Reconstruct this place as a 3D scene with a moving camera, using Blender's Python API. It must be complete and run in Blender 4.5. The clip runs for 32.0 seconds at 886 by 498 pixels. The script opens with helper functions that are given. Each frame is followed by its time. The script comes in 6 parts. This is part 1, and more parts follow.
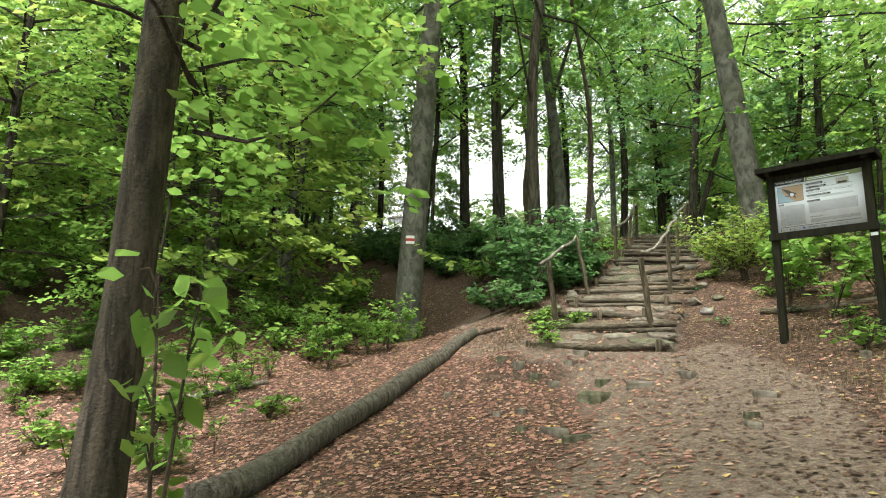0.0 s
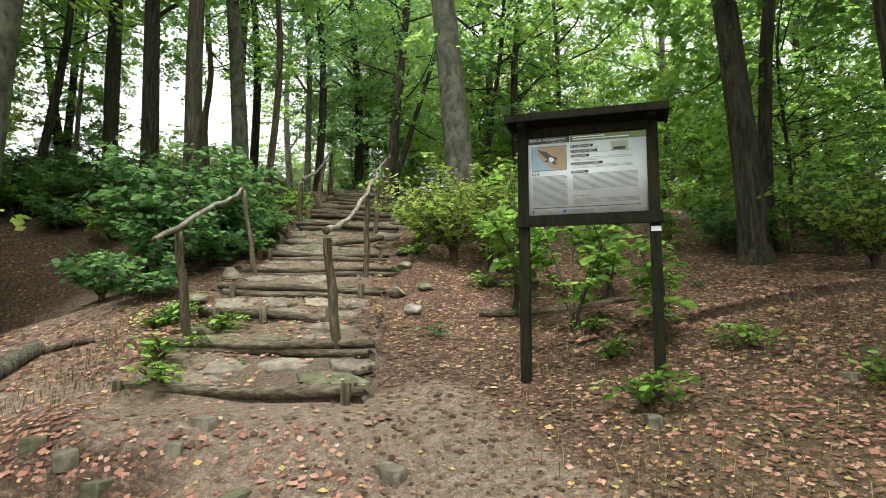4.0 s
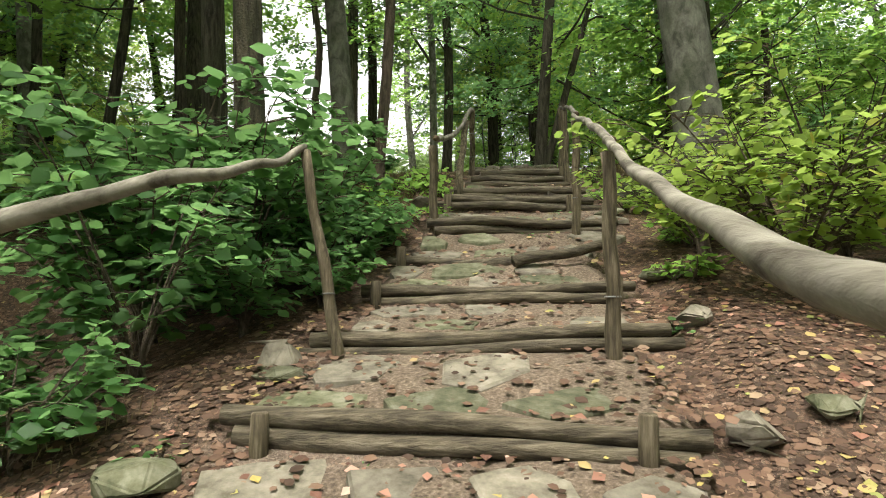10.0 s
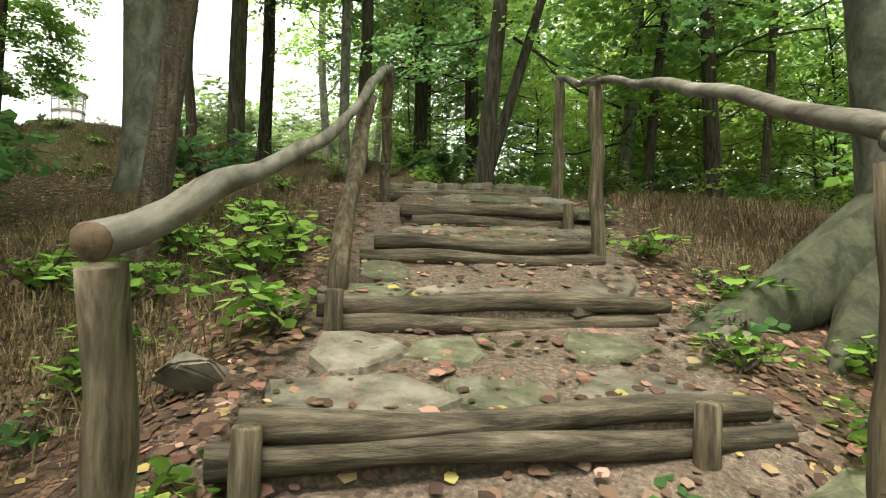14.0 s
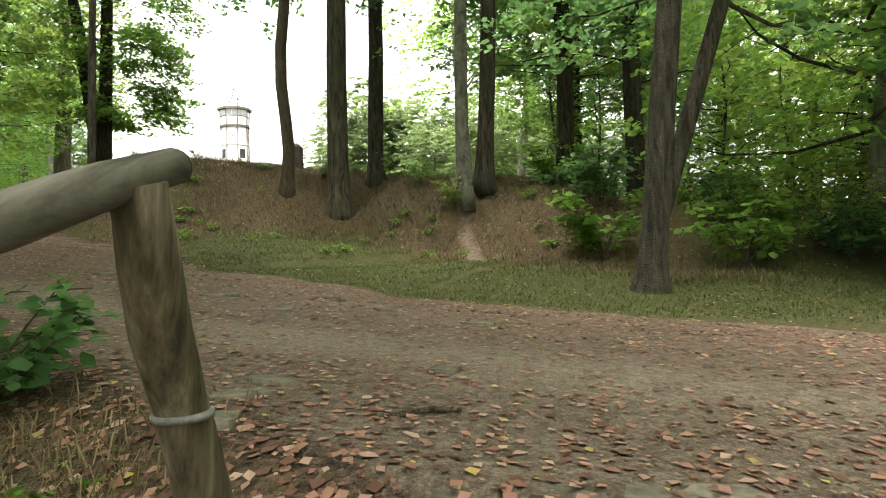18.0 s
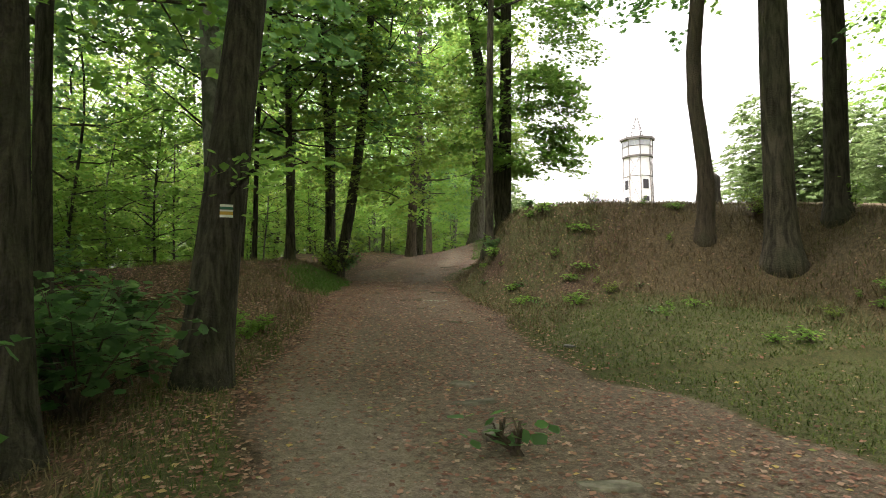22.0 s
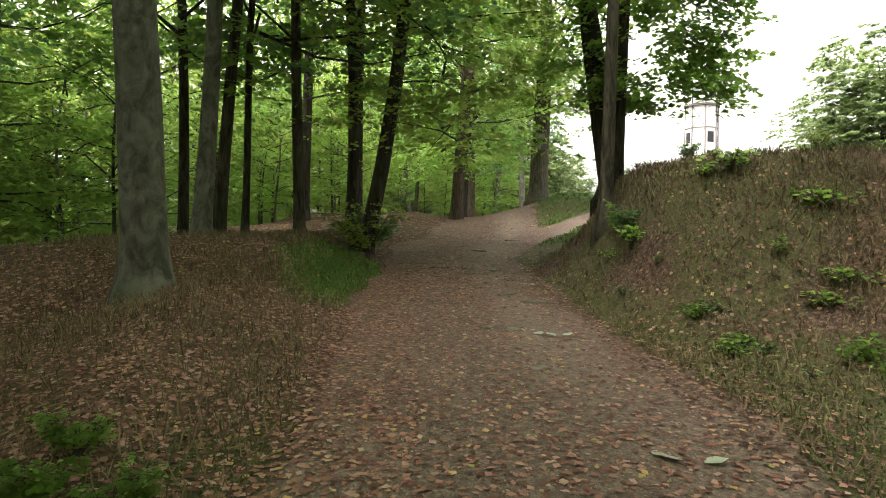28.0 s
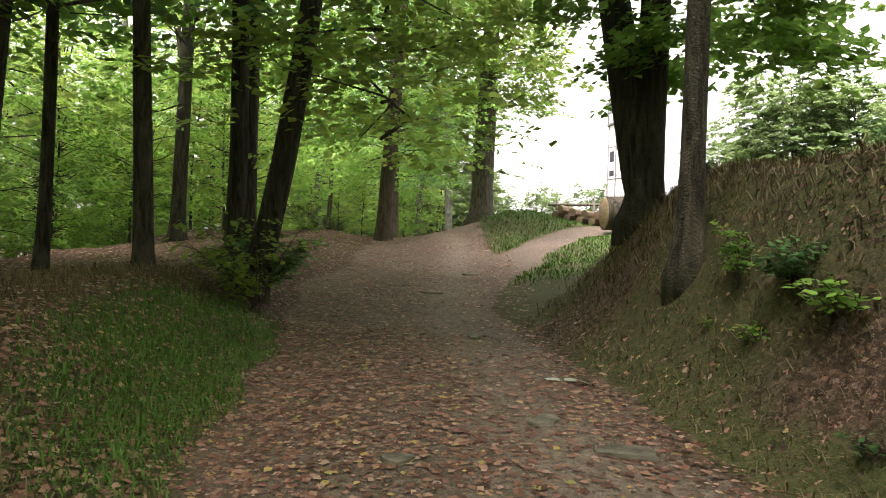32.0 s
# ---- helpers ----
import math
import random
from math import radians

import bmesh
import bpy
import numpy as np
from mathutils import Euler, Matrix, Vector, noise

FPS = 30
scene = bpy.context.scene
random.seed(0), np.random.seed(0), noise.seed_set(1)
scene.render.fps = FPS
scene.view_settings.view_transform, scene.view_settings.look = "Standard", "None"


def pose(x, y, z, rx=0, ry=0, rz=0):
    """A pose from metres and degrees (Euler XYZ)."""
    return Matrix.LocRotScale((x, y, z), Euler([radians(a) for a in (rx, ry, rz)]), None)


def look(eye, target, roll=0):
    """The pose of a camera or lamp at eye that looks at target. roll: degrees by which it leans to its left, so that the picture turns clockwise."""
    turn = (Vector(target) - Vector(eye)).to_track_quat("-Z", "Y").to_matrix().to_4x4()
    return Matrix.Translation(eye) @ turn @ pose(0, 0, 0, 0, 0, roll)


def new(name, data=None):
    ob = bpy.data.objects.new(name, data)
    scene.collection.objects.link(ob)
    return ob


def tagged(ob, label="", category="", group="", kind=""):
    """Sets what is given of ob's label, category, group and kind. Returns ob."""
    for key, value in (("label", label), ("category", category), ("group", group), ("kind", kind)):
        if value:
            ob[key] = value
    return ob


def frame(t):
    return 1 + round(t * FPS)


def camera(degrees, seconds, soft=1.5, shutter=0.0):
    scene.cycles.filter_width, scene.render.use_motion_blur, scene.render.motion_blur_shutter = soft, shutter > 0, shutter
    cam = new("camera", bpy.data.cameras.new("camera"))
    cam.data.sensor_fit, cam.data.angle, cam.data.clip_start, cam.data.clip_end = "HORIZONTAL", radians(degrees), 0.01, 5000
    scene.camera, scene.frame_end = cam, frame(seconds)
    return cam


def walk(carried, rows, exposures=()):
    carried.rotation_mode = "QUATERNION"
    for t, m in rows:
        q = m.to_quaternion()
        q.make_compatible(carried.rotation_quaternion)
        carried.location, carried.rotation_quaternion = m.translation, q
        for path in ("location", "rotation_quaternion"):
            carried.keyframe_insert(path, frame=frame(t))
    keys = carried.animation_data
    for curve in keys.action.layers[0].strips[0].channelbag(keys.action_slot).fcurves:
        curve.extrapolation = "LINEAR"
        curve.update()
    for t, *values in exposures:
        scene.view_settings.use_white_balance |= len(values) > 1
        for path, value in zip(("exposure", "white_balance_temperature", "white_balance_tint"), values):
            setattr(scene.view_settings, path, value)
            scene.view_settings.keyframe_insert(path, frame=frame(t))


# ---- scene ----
cam = camera(70.8, 32.0, soft=1.0, shutter=0.06)
PATH = [
    (0, (-0.682, -9.728, -0.55), (-1.185, -7.828, -0.179), 0.9),
    (0.5, (-0.626, -9.392, -0.438), (-0.998, -7.446, -0.165), 0.6),
    (1, (-0.689, -8.948, -0.316), (-0.905, -6.976, -0.066), 0.8),
    (1.5, (-0.764, -8.453, -0.201), (-0.795, -6.467, 0.029), 0.3),
    (2, (-0.811, -7.979, -0.091), (-0.797, -5.992, 0.134), 0.6),
    (2.5, (-0.83, -7.471, 0.022), (-0.69, -5.487, 0.233), -0.8),
    (3, (-0.754, -6.959, 0.145), (-0.395, -5.001, 0.333), -0.3),
    (3.5, (-0.581, -6.373, 0.284), (-0.191, -4.421, 0.472), 0.1),
    (4, (-0.403, -5.88, 0.414), (0.042, -3.941, 0.619), 0.0),
    (4.5, (-0.228, -5.353, 0.523), (0.328, -3.444, 0.738), 0.1),
    (6.5, (0.288, -3.756, 0.887), (1.112, -1.976, 1.28), -0.2),
    (7, (0.269, -3.303, 0.915), (1.115, -1.547, 1.361), 0.1),
    (7.5, (0.228, -2.869, 0.951), (0.877, -1.016, 1.332), -0.8),
    (8, (0.19, -2.438, 0.973), (0.496, -0.482, 1.258), -0.8),
    (8.5, (0.004, -1.911, 0.944), (0.058, 0.079, 1.139), -0.6),
    (9, (-0.258, -1.314, 1.018), (-0.217, 0.676, 1.207), -2.1),
    (9.5, (-0.43, -0.744, 1.08), (-0.43, 1.249, 1.246), -0.8),
    (10, (-0.501, -0.113, 1.269), (-0.45, 1.879, 1.448), -1.1),
    (10.5, (-0.606, 0.587, 1.471), (-0.408, 2.57, 1.646), -1.0),
    (11, (-0.588, 1.127, 1.641), (-0.365, 3.11, 1.772), -1.8),
    (11.5, (-0.52, 1.696, 1.839), (-0.339, 3.684, 1.962), -0.8),
    (12, (-0.528, 2.399, 2.061), (-0.299, 4.377, 2.243), -0.0),
    (12.5, (-0.436, 3.164, 2.226), (-0.247, 5.146, 2.417), -0.6),
    (13, (-0.302, 3.839, 2.433), (-0.093, 5.821, 2.602), -1.2),
    (13.5, (-0.189, 4.451, 2.693), (0.145, 6.418, 2.823), 0.8),
    (14, (-0.015, 5.012, 2.905), (0.29, 6.988, 2.967), 0.8),
    (14.5, (0.118, 5.621, 3.191), (0.405, 7.6, 3.208), -0.7),
    (16.5, (0.691, 7.774, 3.931), (0.884, 9.765, 3.907), -0.0),
    (17, (0.757, 8.333, 4.056), (0.935, 10.325, 4.03), 0.5),
    (17.5, (0.811, 8.861, 4.269), (0.821, 10.861, 4.255), -0.9),
    (18, (0.872, 9.387, 4.465), (0.663, 11.376, 4.479), -1.2),
    (18.5, (0.772, 9.876, 4.637), (0.304, 11.82, 4.688), -0.9),
    (19, (0.649, 10.304, 4.796), (-0.055, 12.173, 4.899), 1.2),
    (19.5, (0.561, 10.666, 4.898), (-0.271, 12.481, 5.011), -0.3),
    (20, (0.438, 11.076, 5.024), (-0.489, 12.842, 5.171), 0.3),
    (20.5, (0.305, 11.41, 5.127), (-0.679, 13.145, 5.269), -0.5),
    (21, (0.121, 11.76, 5.208), (-0.889, 13.478, 5.38), 0.0),
    (21.5, (-0.16, 12.119, 5.244), (-1.297, 13.756, 5.399), -0.1),
    (22, (-0.483, 12.477, 5.262), (-1.816, 13.963, 5.385), -0.6),
    (22.5, (-0.808, 12.796, 5.305), (-2.299, 14.124, 5.415), -0.9),
    (23, (-1.15, 13.11, 5.33), (-2.697, 14.373, 5.433), -1.7),
    (23.5, (-1.511, 13.466, 5.344), (-3.095, 14.683, 5.435), 0.5),
    (24, (-1.909, 13.792, 5.335), (-3.512, 14.986, 5.406), 0.5),
    (24.5, (-2.36, 14.123, 5.387), (-3.916, 15.379, 5.442), -0.3),
    (25, (-2.786, 14.443, 5.44), (-4.324, 15.722, 5.479), -0.6),
    (25.5, (-3.195, 14.726, 5.466), (-4.702, 16.039, 5.536), -1.1),
    (27.5, (-4.874, 16.05, 5.929), (-6.307, 17.444, 5.9), 0.0),
    (28, (-5.41, 16.422, 5.982), (-6.809, 17.851, 5.953), 0.8),
    (28.5, (-5.881, 16.842, 6.015), (-7.235, 18.314, 5.988), 0.8),
    (29, (-6.323, 17.291, 6.052), (-7.668, 18.77, 6.023), 0.4),
    (29.5, (-6.822, 17.767, 6.103), (-8.141, 19.27, 6.056), -0.3),
    (30, (-7.303, 18.24, 6.147), (-8.648, 19.72, 6.118), -0.6),
    (30.5, (-7.803, 18.649, 6.173), (-9.124, 20.15, 6.151), -0.7),
    (31, (-8.304, 19.049, 6.197), (-9.579, 20.59, 6.202), -0.3),
    (31.5, (-8.791, 19.435, 6.243), (-10.031, 21.004, 6.273), 1.3),
    (32, (-9.252, 19.778, 6.304), (-10.434, 21.391, 6.332), 1.3),
]
EXPOSURES = [(0, 2.05, 6550, 8), (6.5, 1.82, 6600, 9), (7.8, 1.85, 6650, 9), (8.5, 1.95, 6750, 8), (10.5, 2.0, 6900, 8), (12, 2.26, 6900, 8), (14.5, 2.5, 6900, 10), (17, 2.6, 6900, 12), (18.5, 2.5, 6900, 14), (20, 2.3, 6900, 15), (22, 2.3, 6900, 16), (24, 2.4, 6900, 18), (28, 2.45, 6900, 19), (32, 2.5, 6800, 20)]
walk(cam, [(t, look(eye, target, roll)) for t, eye, target, roll in PATH], EXPOSURES)

# ---------------- world and sun: bright overcast sky ----------------
SUN_ELEV, SUN_ROT = radians(74), radians(200)
world = bpy.data.worlds.new("world")
scene.world = world
world.use_nodes = True
wn = world.node_tree
wn.nodes.clear()
sky = wn.nodes.new("ShaderNodeTexSky")
sky.sky_type = "NISHITA"
sky.sun_disc = False
sky.sun_elevation, sky.sun_rotation = SUN_ELEV, SUN_ROT
sky.air_density, sky.dust_density, sky.ozone_density = 1.0, 4.0, 1.0
hsv = wn.nodes.new("ShaderNodeHueSaturation")
hsv.inputs["Saturation"].default_value = 0.12
hsv.inputs["Value"].default_value = 1.0
bg = wn.nodes.new("ShaderNodeBackground")
bg.inputs["Strength"].default_value = 0.15
wo = wn.nodes.new("ShaderNodeOutputWorld")
wn.links.new(sky.outputs[0], hsv.inputs["Color"])
wn.links.new(hsv.outputs[0], bg.inputs["Color"])
wn.links.new(bg.outputs[0], wo.inputs["Surface"])
sun_data = bpy.data.lights.new("sun", "SUN")
sun_data.energy, sun_data.angle, sun_data.color = 1.5, radians(24), (1.0, 0.96, 0.9)
sun = new("sun", sun_data)
sun.rotation_euler = (radians(90) - SUN_ELEV, 0, radians(180) - SUN_ROT)

# ---------------- materials ----------------
def mat_base(name, rough=0.8):
    m = bpy.data.materials.new(name)
    m.use_nodes = True
    nt = m.node_tree
    b = nt.nodes["Principled BSDF"]
    b.inputs["Roughness"].default_value = rough
    b.inputs["Specular IOR Level"].default_value = 0.3
    return m, nt, b


def coords(nt, scale=(1, 1, 1), kind="Object"):
    tc = nt.nodes.new("ShaderNodeTexCoord")
    mp = nt.nodes.new("ShaderNodeMapping")
    mp.inputs["Scale"].default_value = scale
    nt.links.new(tc.outputs[kind], mp.inputs["Vector"])
    return mp.outputs["Vector"]


def noise_tex(nt, vec, scale, detail=5.0, rough=0.6, dist=0.0):
    n = nt.nodes.new("ShaderNodeTexNoise")
    n.inputs["Scale"].default_value, n.inputs["Detail"].default_value = scale, detail
    n.inputs["Roughness"].default_value, n.inputs["Distortion"].default_value = rough, dist
    nt.links.new(vec, n.inputs["Vector"])
    return n.outputs["Fac"]


def ramp(nt, fac, stops):
    r = nt.nodes.new("ShaderNodeValToRGB")
    el = r.color_ramp.elements
    while len(el) < len(stops):
        el.new(0.5)
    for e, (p, c) in zip(el, stops):
        e.position, e.color = p, (*c, 1)
    nt.links.new(fac, r.inputs["Fac"])
    return r.outputs["Color"]


def mix(nt, fac, a, b, blend="MIX"):
    m = nt.nodes.new("ShaderNodeMix")
    m.data_type, m.blend_type = "RGBA", blend
    for sock, v in ((m.inputs["Factor"], fac), (m.inputs[6], a), (m.inputs[7], b)):
        if isinstance(v, (int, float)):
            sock.default_value = v
        elif isinstance(v, tuple):
            sock.default_value = (*v, 1)
        else:
            nt.links.new(v, sock)
    return m.outputs[2]


def bump(nt, bsdf, height, strength, dist=0.02):
    b = nt.nodes.new("ShaderNodeBump")
    b.inputs["Strength"].default_value, b.inputs["Distance"].default_value = strength, dist
    nt.links.new(height, b.inputs["Height"])
    nt.links.new(b.outputs["Normal"], bsdf.inputs["Normal"])


def island(nt):
    return nt.nodes.new("ShaderNodeNewGeometry").outputs["Random Per Island"]


def obj_random(nt):
    return nt.nodes.new("ShaderNodeObjectInfo").outputs["Random"]


def bark_material(name, dark, light, moss, furrow, scale=9.0):
    m, nt, b = mat_base(name, 0.92)
    v = coords(nt, (1, 1, 0.16 if furrow else 0.6))
    n1 = noise_tex(nt, v, scale, 6, 0.65, 0.6)
    n2 = noise_tex(nt, coords(nt), 1.3, 3, 0.5)
    n3 = noise_tex(nt, coords(nt), 40, 3, 0.6)
    col = ramp(nt, n1, [(0.38, dark), (0.62, light)])
    col = mix(nt, ramp(nt, n2, [(0.5, (0, 0, 0)), (0.75, (0.75, 0.75, 0.75))]), col, moss)
    col = mix(nt, 0.35, col, ramp(nt, n3, [(0.3, (0.35, 0.35, 0.35)), (0.7, (1, 1, 1))]), "MULTIPLY")
    nt.links.new(col, b.inputs["Base Color"])
    h = nt.nodes.new("ShaderNodeMath")
    h.operation = "MULTIPLY_ADD"
    nt.links.new(n1, h.inputs[0])
    h.inputs[1].default_value = 1.0
    nt.links.new(n3, h.inputs[2])
    bump(nt, b, h.outputs[0], 0.9 if furrow else 0.35, 0.05 if furrow else 0.015)
    return m


BARK_OAK = bark_material("bark_furrowed", (0.03, 0.025, 0.018), (0.135, 0.115, 0.085), (0.055, 0.062, 0.032), True, 11)
BARK_BEECH = bark_material("bark_smooth_grey", (0.06, 0.062, 0.048), (0.19, 0.188, 0.155), (0.07, 0.085, 0.045), False, 5)
BARK_DARK = bark_material("bark_dark", (0.02, 0.017, 0.012), (0.092, 0.079, 0.06), (0.04, 0.045, 0.025), True, 14)
BARK_MOSS = bark_material("mossy_root_bark", (0.03, 0.035, 0.02), (0.085, 0.088, 0.055), (0.05, 0.066, 0.025), False, 7)
BARK_LOG = bark_material("grey_log_bark", (0.05, 0.043, 0.032), (0.19, 0.17, 0.135), (0.1, 0.1, 0.07), True, 20)
BARK_BROWN = bark_material("bark_brown", (0.05, 0.037, 0.026), (0.14, 0.108, 0.08), (0.075, 0.07, 0.04), True, 16)


def leaf_material(name, c1, c2, yellow, trans):
    m = bpy.data.materials.new(name)
    m.use_nodes = True
    nt = m.node_tree
    nt.nodes.clear()
    out = nt.nodes.new("ShaderNodeOutputMaterial")
    r1 = island(nt)
    col = ramp(nt, r1, [(0.0, c1), (0.55, c2), (0.93, c2), (1.0, yellow)])
    col = mix(nt, ramp(nt, obj_random(nt), [(0, (0, 0, 0)), (1, (0.6, 0.6, 0.6))]), col, c2)
    d = nt.nodes.new("ShaderNodeBsdfPrincipled")
    d.inputs["Roughness"].default_value = 0.5
    d.inputs["Specular IOR Level"].default_value = 0.35
    t = nt.nodes.new("ShaderNodeBsdfTranslucent")
    s = nt.nodes.new("ShaderNodeMixShader")
    s.inputs["Fac"].default_value = trans
    nt.links.new(col, d.inputs["Base Color"])
    g = nt.nodes.new("ShaderNodeGamma")
    g.inputs["Gamma"].default_value = 0.56
    warm = mix(nt, 0.6, col, (0.82, 1.0, 0.26), "MULTIPLY")
    nt.links.new(warm, g.inputs["Color"])
    nt.links.new(g.outputs[0], t.inputs["Color"])
    nt.links.new(d.outputs[0], s.inputs[1])
    nt.links.new(t.outputs[0], s.inputs[2])
    nt.links.new(s.outputs[0], out.inputs["Surface"])
    return m


LEAF = leaf_material("leaf_green", (0.06, 0.155, 0.022), (0.1, 0.215, 0.028), (0.22, 0.25, 0.04), 0.73)
LEAF_DARK = leaf_material("leaf_dark", (0.036, 0.105, 0.034), (0.056, 0.148, 0.044), (0.09, 0.17, 0.04), 0.6)
LEAF_LIME = leaf_material("leaf_lime", (0.105, 0.19, 0.025), (0.16, 0.245, 0.033), (0.33, 0.28, 0.04), 0.6)
LEAF_PALE = leaf_material("leaf_pale", (0.25, 0.3, 0.22), (0.35, 0.4, 0.3), (0.4, 0.42, 0.33), 0.1)
# distance haze is mixed into this greyer leaf colour
LEAF_FAR = leaf_material("leaf_far", (0.07, 0.125, 0.04), (0.11, 0.175, 0.055), (0.14, 0.18, 0.06), 0.45)


def simple_noise_material(name, stops, scale, rough=0.85, strength=0.4, dist=0.01, stretch=(1, 1, 1), detail=6, spec=0.3):
    m, nt, b = mat_base(name, rough)
    b.inputs["Specular IOR Level"].default_value = spec
    v = coords(nt, stretch)
    n = noise_tex(nt, v, scale, detail, 0.65)
    n2 = noise_tex(nt, coords(nt), scale * 0.15, 3)
    col = ramp(nt, n, [(0.5 + (p - 0.55) * 0.6, c) for p, c in stops])
    col = mix(nt, 0.5, col, ramp(nt, n2, [(0.3, (0.55, 0.55, 0.55)), (0.7, (1.15, 1.15, 1.1))]), "MULTIPLY")
    k = nt.nodes.new("ShaderNodeHueSaturation")
    rr = nt.nodes.new("ShaderNodeMapRange")
    rr.inputs["To Min"].default_value, rr.inputs["To Max"].default_value = 0.8, 1.2
    nt.links.new(obj_random(nt), rr.inputs["Value"])
    nt.links.new(rr.outputs[0], k.inputs["Value"])
    nt.links.new(col, k.inputs["Color"])
    nt.links.new(k.outputs[0], b.inputs["Base Color"])
    bump(nt, b, n, strength, dist)
    return m


LOG_WOOD = simple_noise_material("weathered_log", [(0.3, (0.03, 0.024, 0.016)), (0.6, (0.095, 0.078, 0.054)), (0.8, (0.16, 0.135, 0.1))], 30, 0.85, 0.9, 0.02, (0.12, 1, 1))
RAIL_WOOD = simple_noise_material("bare_grey_wood", [(0.25, (0.045, 0.037, 0.029)), (0.5, (0.15, 0.135, 0.112)), (0.85, (0.27, 0.25, 0.22))], 24, 0.75, 0.7, 0.012, (1, 0.1, 0.25))
POST_WOOD = simple_noise_material("post_wood", [(0.3, (0.035, 0.027, 0.017)), (0.6, (0.1, 0.08, 0.052)), (0.8, (0.17, 0.14, 0.1))], 34, 0.85, 0.7, 0.012, (1, 1, 0.1))
CUT_WOOD = simple_noise_material("cut_wood", [(0.3, (0.15, 0.1, 0.06)), (0.7, (0.32, 0.24, 0.16))], 22, 0.8, 0.3, 0.01)
DARK_CUT = simple_noise_material("old_cut_end", [(0.3, (0.03, 0.02, 0.012)), (0.7, (0.1, 0.07, 0.045))], 22, 0.85, 0.5, 0.01)
BOARD_WOOD = simple_noise_material("stained_board_wood", [(0.3, (0.008, 0.009, 0.005)), (0.7, (0.023, 0.022, 0.0125))], 24, 0.8, 0.35, 0.006, (1, 1, 0.15), 6, 0.12)
STONE = simple_noise_material("greenish_slate", [(0.3, (0.08, 0.07, 0.053)), (0.55, (0.155, 0.138, 0.11)), (0.8, (0.23, 0.205, 0.17))], 7, 0.85, 0.6, 0.02)
STONE_MOSS = simple_noise_material("mossy_stone", [(0.3, (0.05, 0.056, 0.03)), (0.6, (0.11, 0.11, 0.07)), (0.8, (0.17, 0.165, 0.125))], 8, 0.9, 0.6, 0.02)
PALE_STONE = simple_noise_material("pale_stone", [(0.3, (0.12, 0.115, 0.1)), (0.7, (0.25, 0.24, 0.22))], 6, 0.8, 0.4, 0.02)
SOIL = simple_noise_material("step_soil", [(0.3, (0.06, 0.043, 0.032)), (0.6, (0.124, 0.093, 0.07)), (0.8, (0.197, 0.154, 0.12))], 45, 0.95, 0.8, 0.01)
METAL = simple_noise_material("galvanised_band", [(0.3, (0.09, 0.09, 0.085)), (0.7, (0.2, 0.2, 0.19))], 30, 0.5, 0.1, 0.002)


def flat_material(name, color, rough=0.5, spec=0.4):
    m, nt, b = mat_base(name, rough)
    b.inputs["Specular IOR Level"].default_value = spec
    n = noise_tex(nt, coords(nt), 9, 4)
    nt.links.new(mix(nt, 0.25, color, ramp(nt, n, [(0.35, (0.6, 0.6, 0.6)), (0.65, (1, 1, 1))]), "MULTIPLY"), b.inputs["Base Color"])
    return m


PANEL_WHITE = flat_material("panel_white", (0.8, 0.86, 0.92), 0.2, 0.5)
PANEL_INK = flat_material("panel_ink", (0.03, 0.035, 0.04), 0.3)
PANEL_GREY = flat_material("panel_grey_text", (0.14, 0.155, 0.17), 0.3)
PANEL_GREEN = flat_material("panel_green", (0.17, 0.24, 0.07), 0.25)
PANEL_SKY = flat_material("panel_sky", (0.33, 0.47, 0.58), 0.25)
PANEL_TAN = flat_material("panel_tan", (0.46, 0.33, 0.22), 0.25)
PANEL_SAND = flat_material("panel_sand", (0.42, 0.43, 0.36), 0.3)
PANEL_BIRD = flat_material("panel_bird", (0.09, 0.07, 0.06), 0.3)
PANEL_BLUE = flat_material("panel_blue", (0.02, 0.03, 0.25), 0.3)
PAINT_WHITE = flat_material("blaze_white", (0.75, 0.74, 0.7), 0.6)
PAINT_RED = flat_material("blaze_red", (0.45, 0.05, 0.04), 0.6)
PAINT_GREEN = flat_material("blaze_green", (0.03, 0.16, 0.1), 0.6)
PAINT_YELLOW = flat_material("blaze_yellow", (0.6, 0.36, 0.06), 0.6)
TOWER_WHITE = flat_material("tower_plaster", (0.75, 0.74, 0.72), 0.8)
TOWER_BEAM = flat_material("tower_timber", (0.13, 0.12, 0.11), 0.8)
TOWER_GLASS = flat_material("tower_glass", (0.35, 0.37, 0.38), 0.15, 0.6)
TOWER_DARK = flat_material("tower_opening", (0.03, 0.03, 0.035), 0.7)


def litter_material(name, stops):
    m, nt, b = mat_base(name, 0.75)
    col = ramp(nt, island(nt), stops)
    nt.links.new(col, b.inputs["Base Color"])
    return m


LITTER = litter_material("fallen_leaf", [(0.0, (0.081, 0.037, 0.025)), (0.3, (0.167, 0.076, 0.055)), (0.6, (0.262, 0.13, 0.093)), (0.85, (0.344, 0.192, 0.144)), (0.95, (0.405, 0.278, 0.224)), (0.98, (0.455, 0.297, 0.098)), (1.0, (0.222, 0.249, 0.078))])
# darker copy of fallen_leaf: shade of slope, steps, hollow and bank put into colour
SHADED_LITTER = litter_material("shaded_fallen_leaf", [(0.0, (0.03, 0.016, 0.01)), (0.3, (0.057, 0.031, 0.02)), (0.6, (0.099, 0.054, 0.035)), (0.85, (0.148, 0.088, 0.059)), (0.95, (0.237, 0.163, 0.116)), (0.98, (0.315, 0.24, 0.076)), (1.0, (0.158, 0.192, 0.057))])


